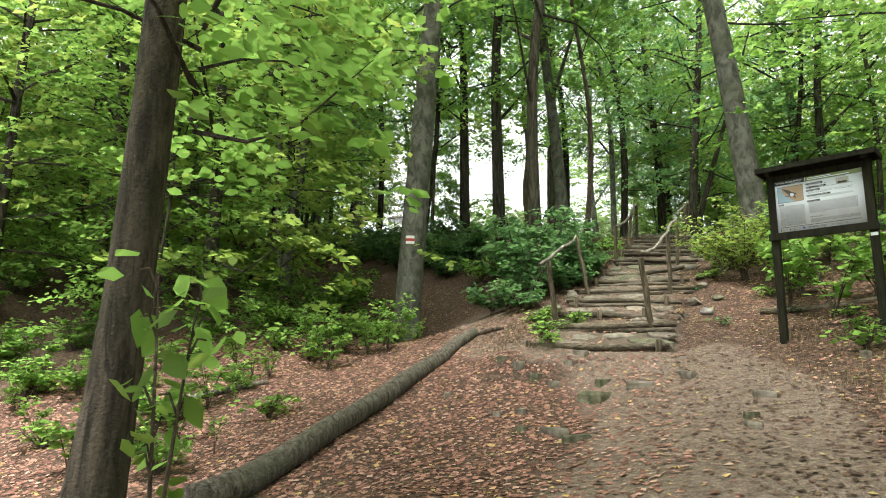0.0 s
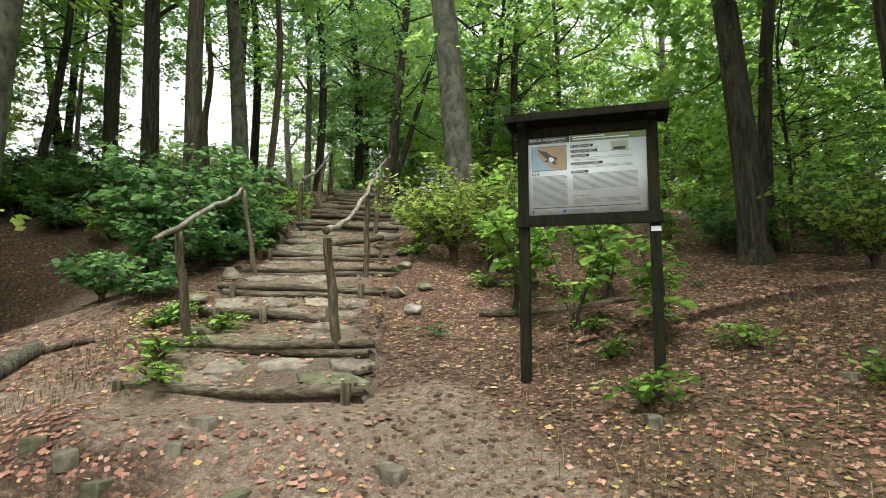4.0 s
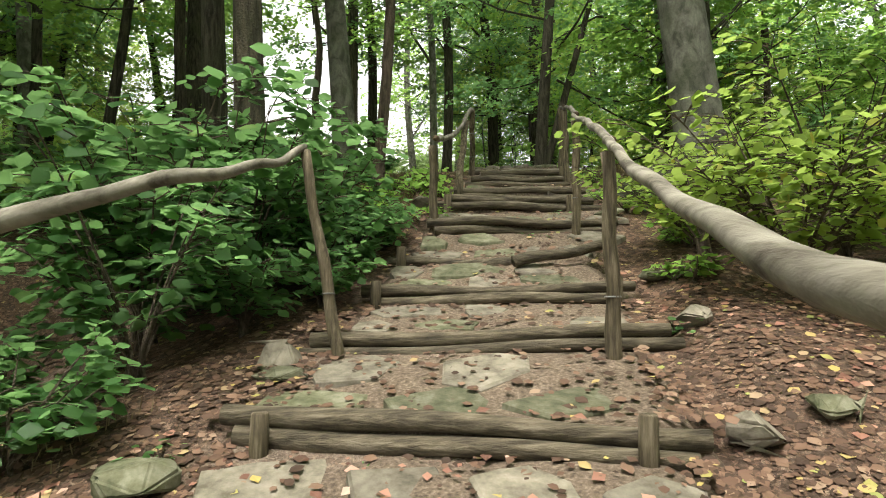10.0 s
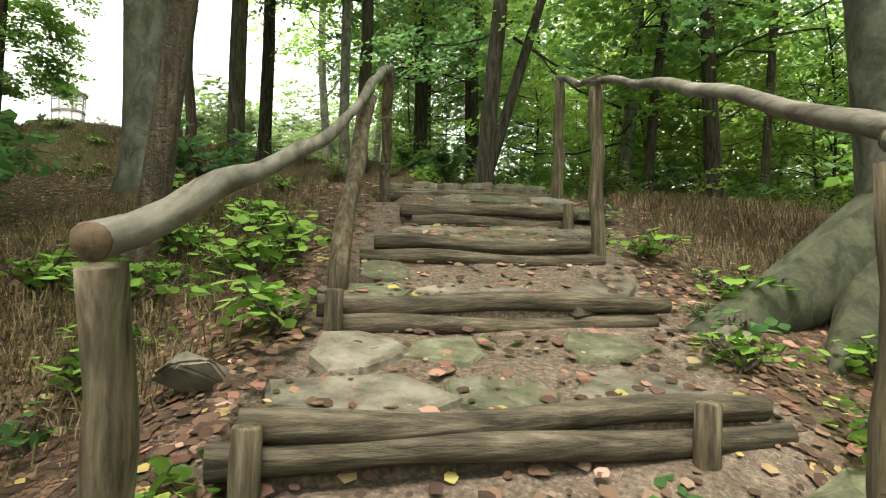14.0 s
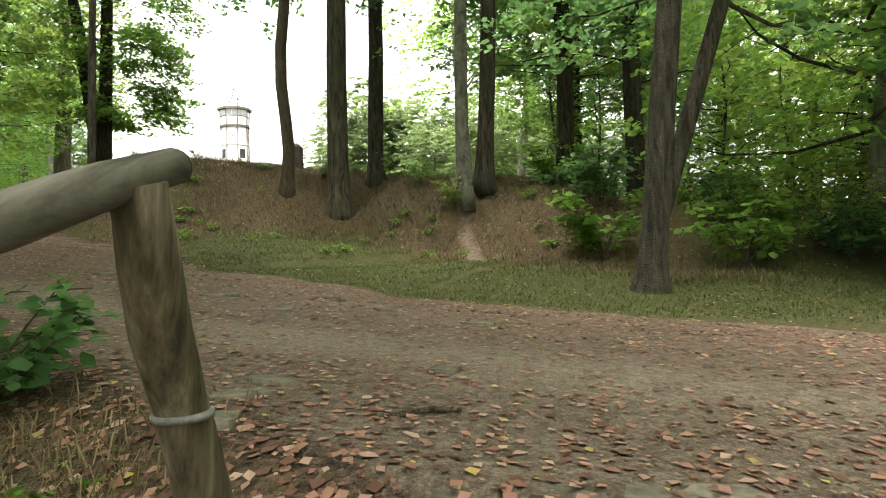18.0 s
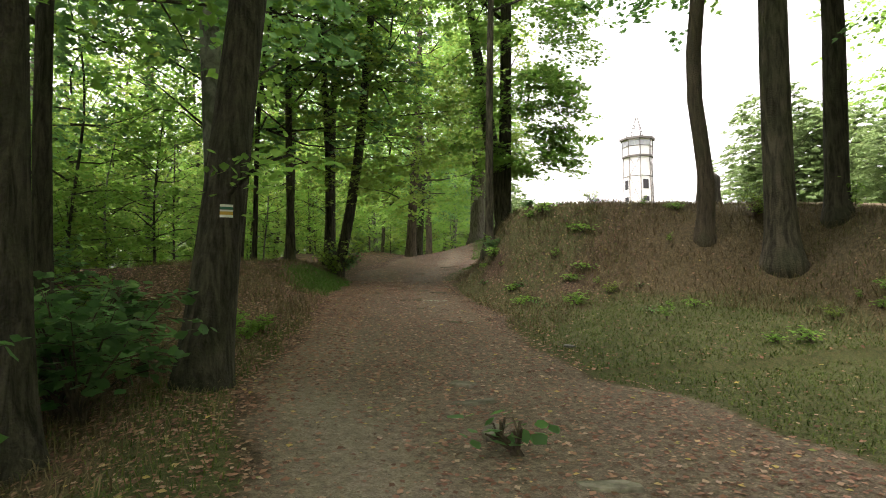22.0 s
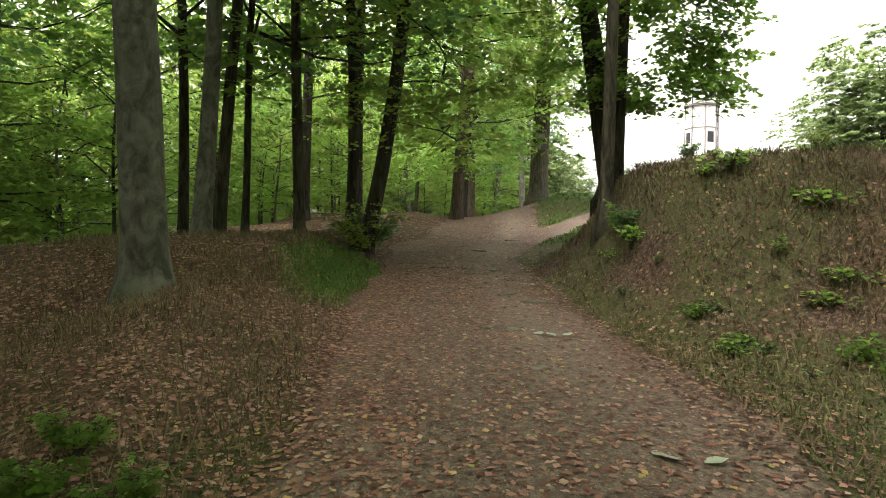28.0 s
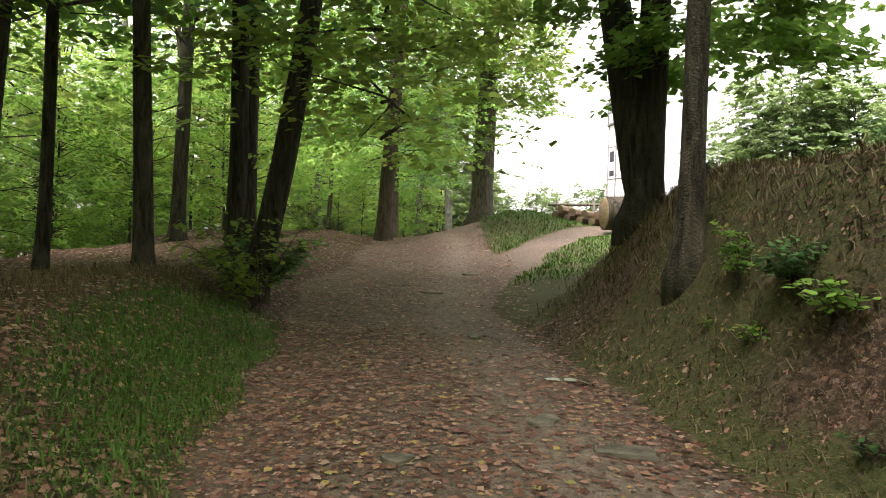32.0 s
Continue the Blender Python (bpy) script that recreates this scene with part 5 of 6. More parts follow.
for k, (x, y, w, d) in enumerate(OUTCROP):
    stone(x, y, w, d, 0.09 + 0.2 * d, "rough grey-green rock breaking through the dirt path", 20 + k, STONE_MOSS if k % 3 == 0 else STONE, -0.12, True)
stone(0.99, 1.85, 0.25, 0.22, 0.22, "angular pale grey stone on the leaf litter", 50, PALE_STONE, 0.35)
for k, (x, y, w, d, h) in enumerate([(0.95, 2.62, 0.36, 0.3, 0.2), (1.3, 2.7, 0.26, 0.2, 0.14), (0.62, 1.95, 0.3, 0.24, 0.16), (-1.35, 3.45, 0.42, 0.26, 0.1), (-1.38, 3.62, 0.34, 0.24, 0.2), (-1.7, 2.5, 0.4, 0.3, 0.18), (1.2, 3.9, 0.3, 0.26, 0.18), (1.35, 4.9, 0.34, 0.26, 0.12), (-1.9, 1.9, 0.4, 0.3, 0.16),
                                    (1.55, 6.7, 0.4, 0.24, 0.12), (1.7, 7.6, 0.24, 0.2, 0.16), (1.9, 5.9, 0.16, 0.14, 0.14), (-0.55, 7.4, 0.34, 0.26, 0.2), (-1.5, 1.2, 0.5, 0.32, 0.14), (-1.0, -0.2, 0.5, 0.34, 0.1)]):
    stone(x, y, w, d, h, "mossy edging stone beside the log steps", 70 + k, STONE_MOSS if k % 2 else STONE, 0.3)
for k, (x, y, w, d) in enumerate([(-4.6, 17.35, 0.36, 0.24), (-4.1, 16.9, 0.5, 0.2), (-3.5, 16.4, 0.42, 0.2), (-1.2, 16.4, 0.4, 0.16), (-8.6, 20.9, 0.2, 0.16), (-0.4, 15.6, 0.3, 0.2), (0.6, 14.9, 0.3, 0.22), (-2.33, 15.99, 0.42, 0.16), (-1.32, 15.34, 0.5, 0.17), (-0.38, 12.52, 0.26, 0.2), (-0.4, 12.14, 0.34, 0.17), (-0.3, 11.8, 0.18, 0.16), (0.5, 12.9, 0.2, 0.15),
                                 (-10.61, 23.56, 0.42, 0.26), (-11.57, 22.55, 0.24, 0.18), (-9.75, 22.0, 0.26, 0.2), (-10.0, 21.9, 0.18, 0.3), (-11.25, 23.74, 0.32, 0.2), (-13.2, 25.8, 0.3, 0.16), (-15.4, 27.85, 0.5, 0.2), (-15.9, 29.9, 0.5, 0.2)]):
    stone(x, y, w, d, 0.09, "flat worn stone bedded in the dirt road", 110 + k, STONE, -0.3, True)

# ---------------- shrubs and saplings ----------------
def shrub_geo(seed, w, h, stems, sprays, per, leaf, flatten=0.35):
    rs = np.random.RandomState(seed)
    pieces, cs, ns = [], [], []
    for k in range(stems):
        a = rs.rand() * 6.28
        l = (0.4 + 0.6 * rs.rand()) * w
        hh = h * (0.55 + 0.45 * rs.rand())
        q = [np.array([0.08 * math.cos(a + 1), 0.08 * math.sin(a + 1), -0.1])] + [np.array([math.cos(a) * l * s ** 1.4, math.sin(a) * l * s ** 1.4, hh * s]) for s in (0.15, 0.4, 0.7, 1.0)]
        pieces.append(tube(q, [0.014, 0.013, 0.011, 0.008, 0.003], 5, 0, seed + k))
        for _ in range(sprays):
            s = 0.25 + 0.75 * rs.rand() ** 0.8
            p = np.array([math.cos(a) * l * s ** 1.4, math.sin(a) * l * s ** 1.4, hh * s])
            b = a + rs.normal(0, 1.1)
            ln = (0.25 + 0.3 * rs.rand()) * min(w, 0.9)
            e = p + np.array([math.cos(b) * ln, math.sin(b) * ln, 0.05])
            pieces.append(tube([p, (p + e) / 2 + np.array([0, 0, 0.03]), e], [0.006, 0.005, 0.002], 4, 0, seed))
            t = rs.rand(per)
            pos = p + (e - p) * (0.1 + t[:, None]) + rs.normal(0, 0.07, (per, 3)) * np.array([1, 1, flatten])
            cs.append(pos)
            ns.append(np.tile([0.25 * math.cos(b), 0.25 * math.sin(b), 1.0], (per, 1)))
    cs, ns = np.concatenate(cs), np.concatenate(ns)
    cs[:, 2] = np.maximum(cs[:, 2], 0.05)
    return merge(pieces), leaf_cloud(cs, ns, leaf * (0.6 + 0.6 * rs.rand(len(cs))), rs, 0.35, 6)


SHRUBS = {}


def shrub(x, y, kind, label, s=1.0, rot=0.0, name="shrub", zs=1.0, dz=0.0):
    if kind not in SHRUBS:
        spec = {"linden": (1, 0.85, 1.7, 13, 9, 7, 0.13, LEAF_DARK), "linden_low": (2, 0.7, 0.9, 10, 8, 7, 0.12, LEAF_DARK), "lime": (3, 1.25, 1.5, 16, 9, 6, 0.1, LEAF_LIME),
                "maple": (4, 0.55, 1.5, 6, 8, 6, 0.13, LEAF), "herb": (5, 0.22, 0.22, 7, 3, 4, 0.075, LEAF), "under": (6, 0.9, 1.1, 12, 8, 7, 0.13, LEAF), "under_dark": (7, 1.0, 1.3, 12, 9, 7, 0.13, LEAF_DARK),
                "sprig": (8, 0.12, 0.12, 4, 2, 3, 0.06, LEAF_DARK), "whip": (9, 0.18, 1.1, 2, 9, 3, 0.11, LEAF)}[kind]
        st, lv = shrub_geo(*spec[:7])
        ms = bpy.data.meshes.new("stem")
        ms.from_pydata([tuple(v) for v in st[0]], [], st[1])
        ms.materials.append(BARK_BROWN)
        ml = bpy.data.meshes.new("foliage")
        ml.from_pydata(lv[0].tolist(), [], lv[1].tolist())
        ml.materials.append(spec[7])
        SHRUBS[kind] = (ms, ml)
    e = empty(name, x, y, gz(x, y) + dz, label, "sapling" if name == "sapling" else ("plant" if kind in ("herb", "sprig") else "shrub"), "undergrowth")
    for nm, me in zip(("stem", "foliage"), SHRUBS[kind]):
        ob = new(nm, me)
        ob.parent = e
        ob.matrix_local = pose(0, 0, 0, 0, 0, rot) @ Matrix.Diagonal((s, s, s * zs, 1))
    return e


DARKB = "dense dark green broadleaf bush beside the steps"
for k, (x, y, s, kind) in enumerate([(-2.35, 2.7, 0.75, "linden_low"), (-2.2, 3.6, 0.85, "linden"), (-2.55, 4.5, 1.1, "linden"), (-1.95, 4.9, 0.95, "linden"), (-1.7, 5.6, 0.9, "linden_low"), (-2.5, 5.7, 1.15, "linden"),
                                     (-1.35, 6.3, 0.8, "linden_low"), (-3.1, 3.7, 0.8, "linden_low"), (-1.75, 4.15, 0.75, "linden_low"), (-2.9, 5.2, 1.1, "linden"), (-2.0, 6.6, 0.9, "linden"), (-1.45, 5.0, 0.6, "linden_low"), (-1.2, 5.35, 0.75, "linden_low"), (-1.0, 5.85, 0.6, "linden_low"), (-1.3, 4.6, 0.55, "linden_low"), (-1.15, 6.15, 0.7, "linden_low"), (-1.55, 5.9, 0.9, "linden")]):
    shrub(x, y, kind, DARKB, s, k * 73)
LIMEB = "open bush with yellow-green leaves on the slope"
for k, (x, y, s) in enumerate([(2.1, 4.2, 0.95), (2.75, 4.7, 1.0), (2.5, 3.5, 0.8), (3.2, 5.3, 1.0), (1.9, 5.2, 0.8), (2.7, 6.1, 0.75)]):
    shrub(x, y, "lime", LIMEB, s, k * 61)
shrub(2.16, 1.36, "maple", "young maple sapling on the slope", 0.9, 0, "sapling", 1.35)
shrub(2.5, 0.4, "maple", "young maple sapling behind the notice board", 0.95, 80, "sapling")
shrub(3.1, -0.4, "maple", "young maple sapling behind the notice board", 0.8, 160, "sapling")
shrub(3.4, 1.3, "maple", "young maple sapling on the slope", 1.0, 200, "sapling")
shrub(2.6, 2.3, "maple", "young maple sapling on the slope", 1.1, 240, "sapling")
shrub(-2.55, -7.35, "whip", "slender leafy shoot in the leaf litter", 0.95, 0, "sapling", 1.9)
shrub(-3.0, -7.0, "whip", "slender leafy shoot in the leaf litter", 0.7, 90, "sapling")
shrub(-1.5, 11.9, "linden_low", "leafy bush at the edge of the road", 0.75, 0, dz=-0.05)
for x, y, sc in ((-6.4, 14.4, 0.95), (-7.3, 14.5, 1.1), (-8.2, 14.9, 1.0)):
    shrub(x, y, "under_dark", "broad-leaved bush beside the marked tree", sc, x * 90)
shrub(-3.1, 16.15, "sprig", "green weed growing from the trodden road", 2.1, 0, "plant")
rs_u = np.random.RandomState(77)
for x, y in ((-8.5, 17.4), (-8.9, 17.2), (-8.2, 17.0), (-9.3, 17.5)):
    shrub(x, y, "under", "low green bramble on the side of the berm", 0.26, x * 200)
for k in range(34):
    x, y = rs_u.uniform(-16, -6.5), rs_u.uniform(-2.5, 9)
    if math.hypot(x + 5.5, y - 5.1) < 1.2 or abs(x + 3 + 0.35 * (y - 1)) < 1.2:
        continue
    shrub(x, y, ("under", "maple", "under", "maple")[k % 4], "bright leafy undergrowth on the woodland slope", rs_u.uniform(0.5, 0.9), rs_u.rand() * 360)
# undergrowth below the stairs, on the left hand slope
for k in range(26):
    x, y = rs_u.uniform(-11, -4.0), rs_u.uniform(-0.5, 9)
    if abs(x + 3 + 0.35 * (y - 1)) < 0.9 or math.hypot(x + 5.5, y - 5.1) < 0.8:
        continue
    shrub(x, y, ("under", "maple", "maple")[k % 3], "leafy green undergrowth on the woodland slope", rs_u.uniform(0.35, 0.7), rs_u.rand() * 360)
rs_l = np.random.RandomState(21)
for k in range(64):
    y = rs_l.uniform(-4.5, 5.5)
    x = -3.9 - 0.12 * (1.5 - y) * (y < 1.5) - rs_l.uniform(0.2, 5.5) ** 1.0
    if math.hypot(x + 5.55, y - 5.15) < 0.6 or abs(x + 3 + 0.35 * (y - 1)) < 0.7:
        continue
    shrub(x, y, ("maple", "herb", "under", "maple", "whip")[k % 5], "thin green seedlings in the leaf litter of the slope", rs_l.uniform(0.28, 0.62) if k % 5 != 1 else rs_l.uniform(1.0, 1.9), rs_l.rand() * 360, "plant" if k % 5 == 1 else "shrub")
# forest edge south of the road
for k in range(18):
    x, y = rs_u.uniform(-10.5, -4.5), 0
    y = 12.6 - 0.55 * (x + 5) - rs_u.uniform(0.0, 3.2)
    if math.hypot(x + 6.3, y - 15.4) < 1.0:
        continue
    shrub(x, y, ("under_dark", "linden_low", "under")[k % 3], "broad-leaved green undergrowth at the edge of the road", rs_u.uniform(0.7, 1.1), rs_u.rand() * 360)
for k in range(34):
    t = rs_u.rand()
    x, y = -3.5 - 14 * t + rs_u.uniform(-1.5, 1.5), 10.5 + 7.5 * t + rs_u.uniform(-3.5, 1.2)
    lat, zr, hw = road_at(np.array([x]), np.array([y]))
    if -lat[0] - hw[0] < 1.6:
        continue
    shrub(x, y, ("under_dark", "under", "linden_low", "under_dark")[k % 4], "dark green leafy undergrowth at the wood's edge", rs_u.uniform(0.7, 1.15), rs_u.rand() * 360)
# slope to the right of the notice board
for k in range(22):
    x, y = rs_u.uniform(4.2, 13), rs_u.uniform(0.5, 12)
    shrub(x, y, ("under", "under_dark", "maple", "lime")[k % 4], "leafy undergrowth on the wooded slope", rs_u.uniform(0.6, 1.05), rs_u.rand() * 360)
# bank and wood to the north east
for x, y, sc in ((6.4, 21.2, 0.9), (8.2, 20.4, 1.0), (7.4, 22.8, 1.1), (9.8, 21.5, 1.0), (5.2, 22.6, 0.7), (10.6, 19.2, 0.9)):
    shrub(x, y, "lime" if x > 6 else "under", "bright yellow-green bush at the edge of the wood", sc, x * 77)
for k in range(26):
    x = rs_l.uniform(6.5, 20)
    y = 12.9 - 0.39 * (x - 8) + rs_l.uniform(4.2, 10.5)
    shrub(x, y, ("lime", "under", "under_dark", "lime")[k % 4], "bright leafy undergrowth along the wood's edge", rs_l.uniform(0.8, 1.4), rs_l.rand() * 360)
for k in range(30):
    x, y = rs_u.uniform(1.5, 12), rs_u.uniform(20, 32)
    shrub(x, y, ("under_dark", "under", "lime", "under")[k % 4], "leafy undergrowth on the bank under the trees", rs_u.uniform(0.7, 1.3), rs_u.rand() * 360)
for k in range(60):
    x = rs_u.uniform(-9, 4.5)
    y = 21.2 + 0.9 * max(0, -x - 3) * 0.3 + rs_u.uniform(0, 5.5)
    lat, zr, hw = road_at(np.array([x]), np.array([y]))
    if lat[0] < hw[0] + 1.2:
        continue
    size, turn = rs_u.uniform(0.6, 1.0) if k % 5 in (0, 2, 3) else rs_u.uniform(0.12, 0.24), rs_u.rand() * 360
    if k % 7 in (1, 3, 4):
        continue
    shrub(x, y, ("herb", "maple", "herb", "sprig", "lime")[k % 5], "small green plant on the grassy bank", size, turn, "plant" if k % 5 in (0, 2, 3) else "shrub")
for k in range(44):
    x = rs_l.uniform(-11.6, -6.2)
    y = np.interp(x, [-14, -11, -8, -5], [26, 23.3, 20.6, 18.2]) + rs_l.uniform(1.6, 4.6)
    size, turn = rs_l.uniform(0.6, 1.1) if k % 4 != 3 else rs_l.uniform(0.08, 0.16), rs_l.rand() * 360
    if k % 5 in (1, 2):
        continue
    shrub(x, y, ("herb", "sprig", "herb", "maple")[k % 4], "small green plant among dry stalks on the bank", size, turn, "plant" if k % 4 != 3 else "shrub")
for k in range(10):
    x, y = rs_u.uniform(-1.0, 5.0), rs_u.uniform(24.5, 27.5)
    shrub(x, y, ("under_dark", "linden_low")[k % 2], "dark green bramble bush along the top of the bank", rs_u.uniform(0.5, 0.8), rs_u.rand() * 360, zs=0.7)
for x, y, s, kd in [(-2.6, 27, 0.5, "maple"), (-4.3, 26.5, 0.5, "lime"), (-1.4, 25.5, 0.55, "maple"), (-9.9, 24.9, 0.4, "linden_low"), (-9.3, 25.5, 0.3, "linden_low"), (-10.3, 25.3, 0.35, "maple"), (-7.6, 24.0, 0.16, "maple"), (-6.5, 26.0, 0.16, "maple"), (-0.3, 23.8, 0.45, "lime")]:
    shrub(x, y, kd, "small leafy shoots growing on the dry bank", s, x * 50)
shrub(-15.6, 24.6, "lime", "yellow-green bush at the foot of the trees", 0.8)
shrub(-16.3, 25.2, "under_dark", "dark bush at the foot of the trees", 0.7)
for k in range(46):
    zone = k % 4
    if zone == 0:
        x, y = rs_u.uniform(0.9, 2.2), rs_u.uniform(0.5, 9)
    elif zone == 1:
        x, y = rs_u.uniform(-2.0, -1.2), rs_u.uniform(-0.5, 3)
    elif zone == 2:
        x, y = rs_u.uniform(2.0, 4.5), rs_u.uniform(-3, 4)
    else:
        x, y = rs_u.uniform(-1.0, 0.2), rs_u.uniform(7, 11.5)
        x -= 0.8
    shrub(x, y, "herb" if k % 3 else "sprig", "small green seedling among fallen leaves", rs_u.uniform(0.6, 1.2), rs_u.rand() * 360, "plant")
for k in range(26):
    x, y = (rs_u.uniform(-1.4, -0.25), rs_u.uniform(6.5, 10.6)) if k % 2 else (rs_u.uniform(1.75, 2.5), rs_u.uniform(5.5, 10.8))
    shrub(x, y, "herb" if k % 4 else "sprig", "small green plant on the bank beside the steps", rs_u.uniform(0.7, 1.3), rs_u.rand() * 360, "plant")
for i, (le, ri, z, nl) in enumerate(STEP_ENDS):
    for u in (0.25 + 0.5 * ((i * 0.37) % 1),):
        e = shrub(le[0] + (ri[0] - le[0]) * u, le[1] + (ri[1] - le[1]) * u - 0.13, "sprig", "sprig of green leaves at the foot of a log step", 0.9, i * 50, "plant")
        e.location.z = z - 0.3

# ---------------- woodland fill ----------------
rs_f = np.random.RandomState(5)
placed = [(t[0], t[1]) for t in TREES] + [(3.0, 8.1), (-5.5, 5.1), (-6.3, 15.4), (2.85, 18.4), (-5, 25.6), (-3.55, 25.5), (-10.9, 26.0), (-12.1, 28.3), (-21.4, 38.4)]
TRUNKS = {}
BARKS = (BARK_DARK, BARK_OAK, BARK_BEECH, BARK_BROWN)


def fill_tree(x, y, kind, s, rot):
    """kind: tall, young or far."""
    v = rs_f.randint(3)
    key = (kind, v)
    if key not in TRUNKS:
        sd = 700 + len(TRUNKS)
        g = {"tall": lambda: trunk_geo(sd, 0.14 + 0.04 * v, 19, (0.05 * (v - 1), 0.03), 0.9, 1.4, 10, 8, 0.18),
             "young": lambda: trunk_geo(sd, 0.05, 6.5, (0.03, 0), 0.25, 1.2, 8, 5, 0.2),
             "far": lambda: trunk_geo(sd, 0.2, 11, (0.0, 0), 0.3, 1.3, 7, 3, 0.3)}[kind]()
        me = bpy.data.meshes.new("trunk")
        me.from_pydata([tuple(q) for q in g[0]], [], g[1])
        me.polygons.foreach_set("use_smooth", [True] * len(me.polygons))
        me.materials.append(BARKS[v] if kind != "far" else BARK_OAK)
        TRUNKS[key] = me
    lab = {"tall": "tall slender woodland tree in full green leaf", "young": "young understorey tree with pale green leaves", "far": "distant broadleaf tree in full leaf"}[kind]
    e = empty("tree", x, y, gz(x, y) - 0.05, lab, "tree", "woodland trees" if kind != "far" else "distant trees")
    for nm, me in (("trunk", TRUNKS[key]), ("crown", (HIGH[rs_f.randint(3)] if sky_gap(x, y) else LOW[rs_f.randint(3)] if rs_f.rand() < 0.2 else CROWNS[rs_f.randint(6)]) if kind == "tall" else YOUNG[rs_f.randint(3)] if kind == "young" else FARC[rs_f.randint(2)])):
        ob = new(nm, me)
        ob.parent = e
        ob.matrix_local = pose(0, 0, 0, 0, 0, rot) @ Matrix.Diagonal((s, s, s, 1))


def zone_fill(count, x0, x1, y0, y1, kind, gap, keep, smin=0.85, smax=1.15):
    made = tries = 0
    while made < count and tries < count * 40:
        tries += 1
        x, y = rs_f.uniform(x0, x1), rs_f.uniform(y0, y1)
        if not keep(x, y) or (sky_gap(x, y) and (kind != "tall" or y < 14)) or any((x - a) ** 2 + (y - b) ** 2 < gap * gap for a, b in placed):
            continue
        placed.append((x, y))
        fill_tree(x, y, kind, rs_f.uniform(smin, smax), rs_f.rand() * 360)
        made += 1


def sky_gap(x, y):
    """The gap in the wood through which the sky shows beside the mound."""
    a = math.degrees(math.atan2(x + 0.6, y + 7.5))
    return -30 < a < -13 and math.hypot(x + 0.6, y + 7.5) > 9


def off_road(x, y, south=2.5, north=6.0):
    lat, zr, hw = road_at(np.array([x]), np.array([y]))
    d = lat[0]
    return (-d - hw[0] > south) if d < 0 else (d - hw[0] > north)


corridor = lambda x, y: not (-4.0 < x < 4.2 and -14 < y < 14)
zone_fill(13, -26, -9, 0.5, 11, "tall", 3.0, lambda x, y: off_road(x, y) and corridor(x, y) and y < 12 + 0.5 * (x + 5) + 6)
zone_fill(12, -36, -9, 4, 24, "tall", 3.4, lambda x, y: off_road(x, y, 4.5) and x < -9)
zone_fill(14, 7, 28, -2, 26, "tall", 3.2, lambda x, y: off_road(x, y, 2.5, 3.0) and corridor(x, y) and not (x < 9 and y > 11 and y < 20))
zone_fill(10, 3.5, 26, 24, 46, "tall", 3.4, lambda x, y: off_road(x, y, 3, 6))
zone_fill(26, -56, -19, 22, 62, "tall", 3.2, lambda x, y: off_road(x, y, 3.0, 5) and (x < -19 - 0.45 * (y - 30)))
zone_fill(7, -20, 20, -30, -15, "tall", 4, lambda x, y: True)
zone_fill(20, -24, -8.5, -1, 14, "young", 1.8, lambda x, y: off_road(x, y, 6.0))
zone_fill(20, 8.5, 22, 1, 24, "young", 1.8, lambda x, y: off_road(x, y, 4, 4.0))
zone_fill(16, -36, -11, 8, 30, "young", 1.8, lambda x, y: off_road(x, y, 7.0, 60))
zone_fill(14, 2, 16, 25, 36, "young", 1.8, lambda x, y: off_road(x, y, 3, 6))
zone_fill(22, -42, -22, 30, 56, "young", 2, lambda x, y: off_road(x, y, 3.5, 5) and (x < -20 - 0.5 * (y - 30)))
zone_fill(9, -3, 26, 34, 50, "tall", 3.0, lambda x, y: True, 1.0, 1.3)
zone_fill(9, 22, 36, -4, 32, "tall", 3.5, lambda x, y: True, 1.0, 1.3)
zone_fill(9, -34, -21, 12, 27, "young", 2.0, lambda x, y: off_road(x, y, 8.0, 60), 1.0, 1.4)
# distant tree line beyond the hilltop
for k in range(15):
    x = -70 + 5.6 * k + rs_f.uniform(-1.5, 1.5)
    fill_tree(x, rs_f.uniform(91, 104), "far", rs_f.uniform(1.3, 1.6) if -22 < x < -9 else rs_f.uniform(0.5, 0.75), rs_f.rand() * 360)
zone_fill(22, -110, 10, 95, 130, "far", 6, lambda x, y: True, 0.9, 1.5)
zone_fill(8, -8, 12, 60, 85, "far", 5, lambda x, y: True, 0.55, 0.8)
zone_fill(6, -40, -24, 62, 80, "far", 4.5, lambda x, y: x < -0.5 * (y - 12) - 9, 0.5, 0.8)
zone_fill(18, -80, -32, -30, 24, "far", 7, lambda x, y: True, 1.1, 1.5)
zone_fill(14, 30, 80, -20, 60, "far", 7, lambda x, y: True, 1.1, 1.5)
zone_fill(12, -90, -45, 30, 95, "far", 7, lambda x, y: True, 1.1, 1.5)

# leafy shoots on the old trunk
c = new("crown", SHOOTS)
c.parent = old_tree
c.matrix_local = Matrix.Translation((0.3, 0.2, 1.5))
old_tree["label"] = "old broken trunk with leafy shoots sprouting high up"

# ---------------- litter and grass ----------------
def scatter(n, x0, x1, y0, y1, seed, weight):
    rs = np.random.RandomState(seed)
    x, y = rs.uniform(x0, x1, n), rs.uniform(y0, y1, n)
    edge = np.clip(np.minimum(np.minimum(x - x0, x1 - x), np.minimum(y - y0, y1 - y)) / 0.9 + 0.3 * wob(x, y, 1.7, 2), 0, 1)
    k = rs.rand(n) < weight(x, y) * edge
    return x[k], y[k], rs


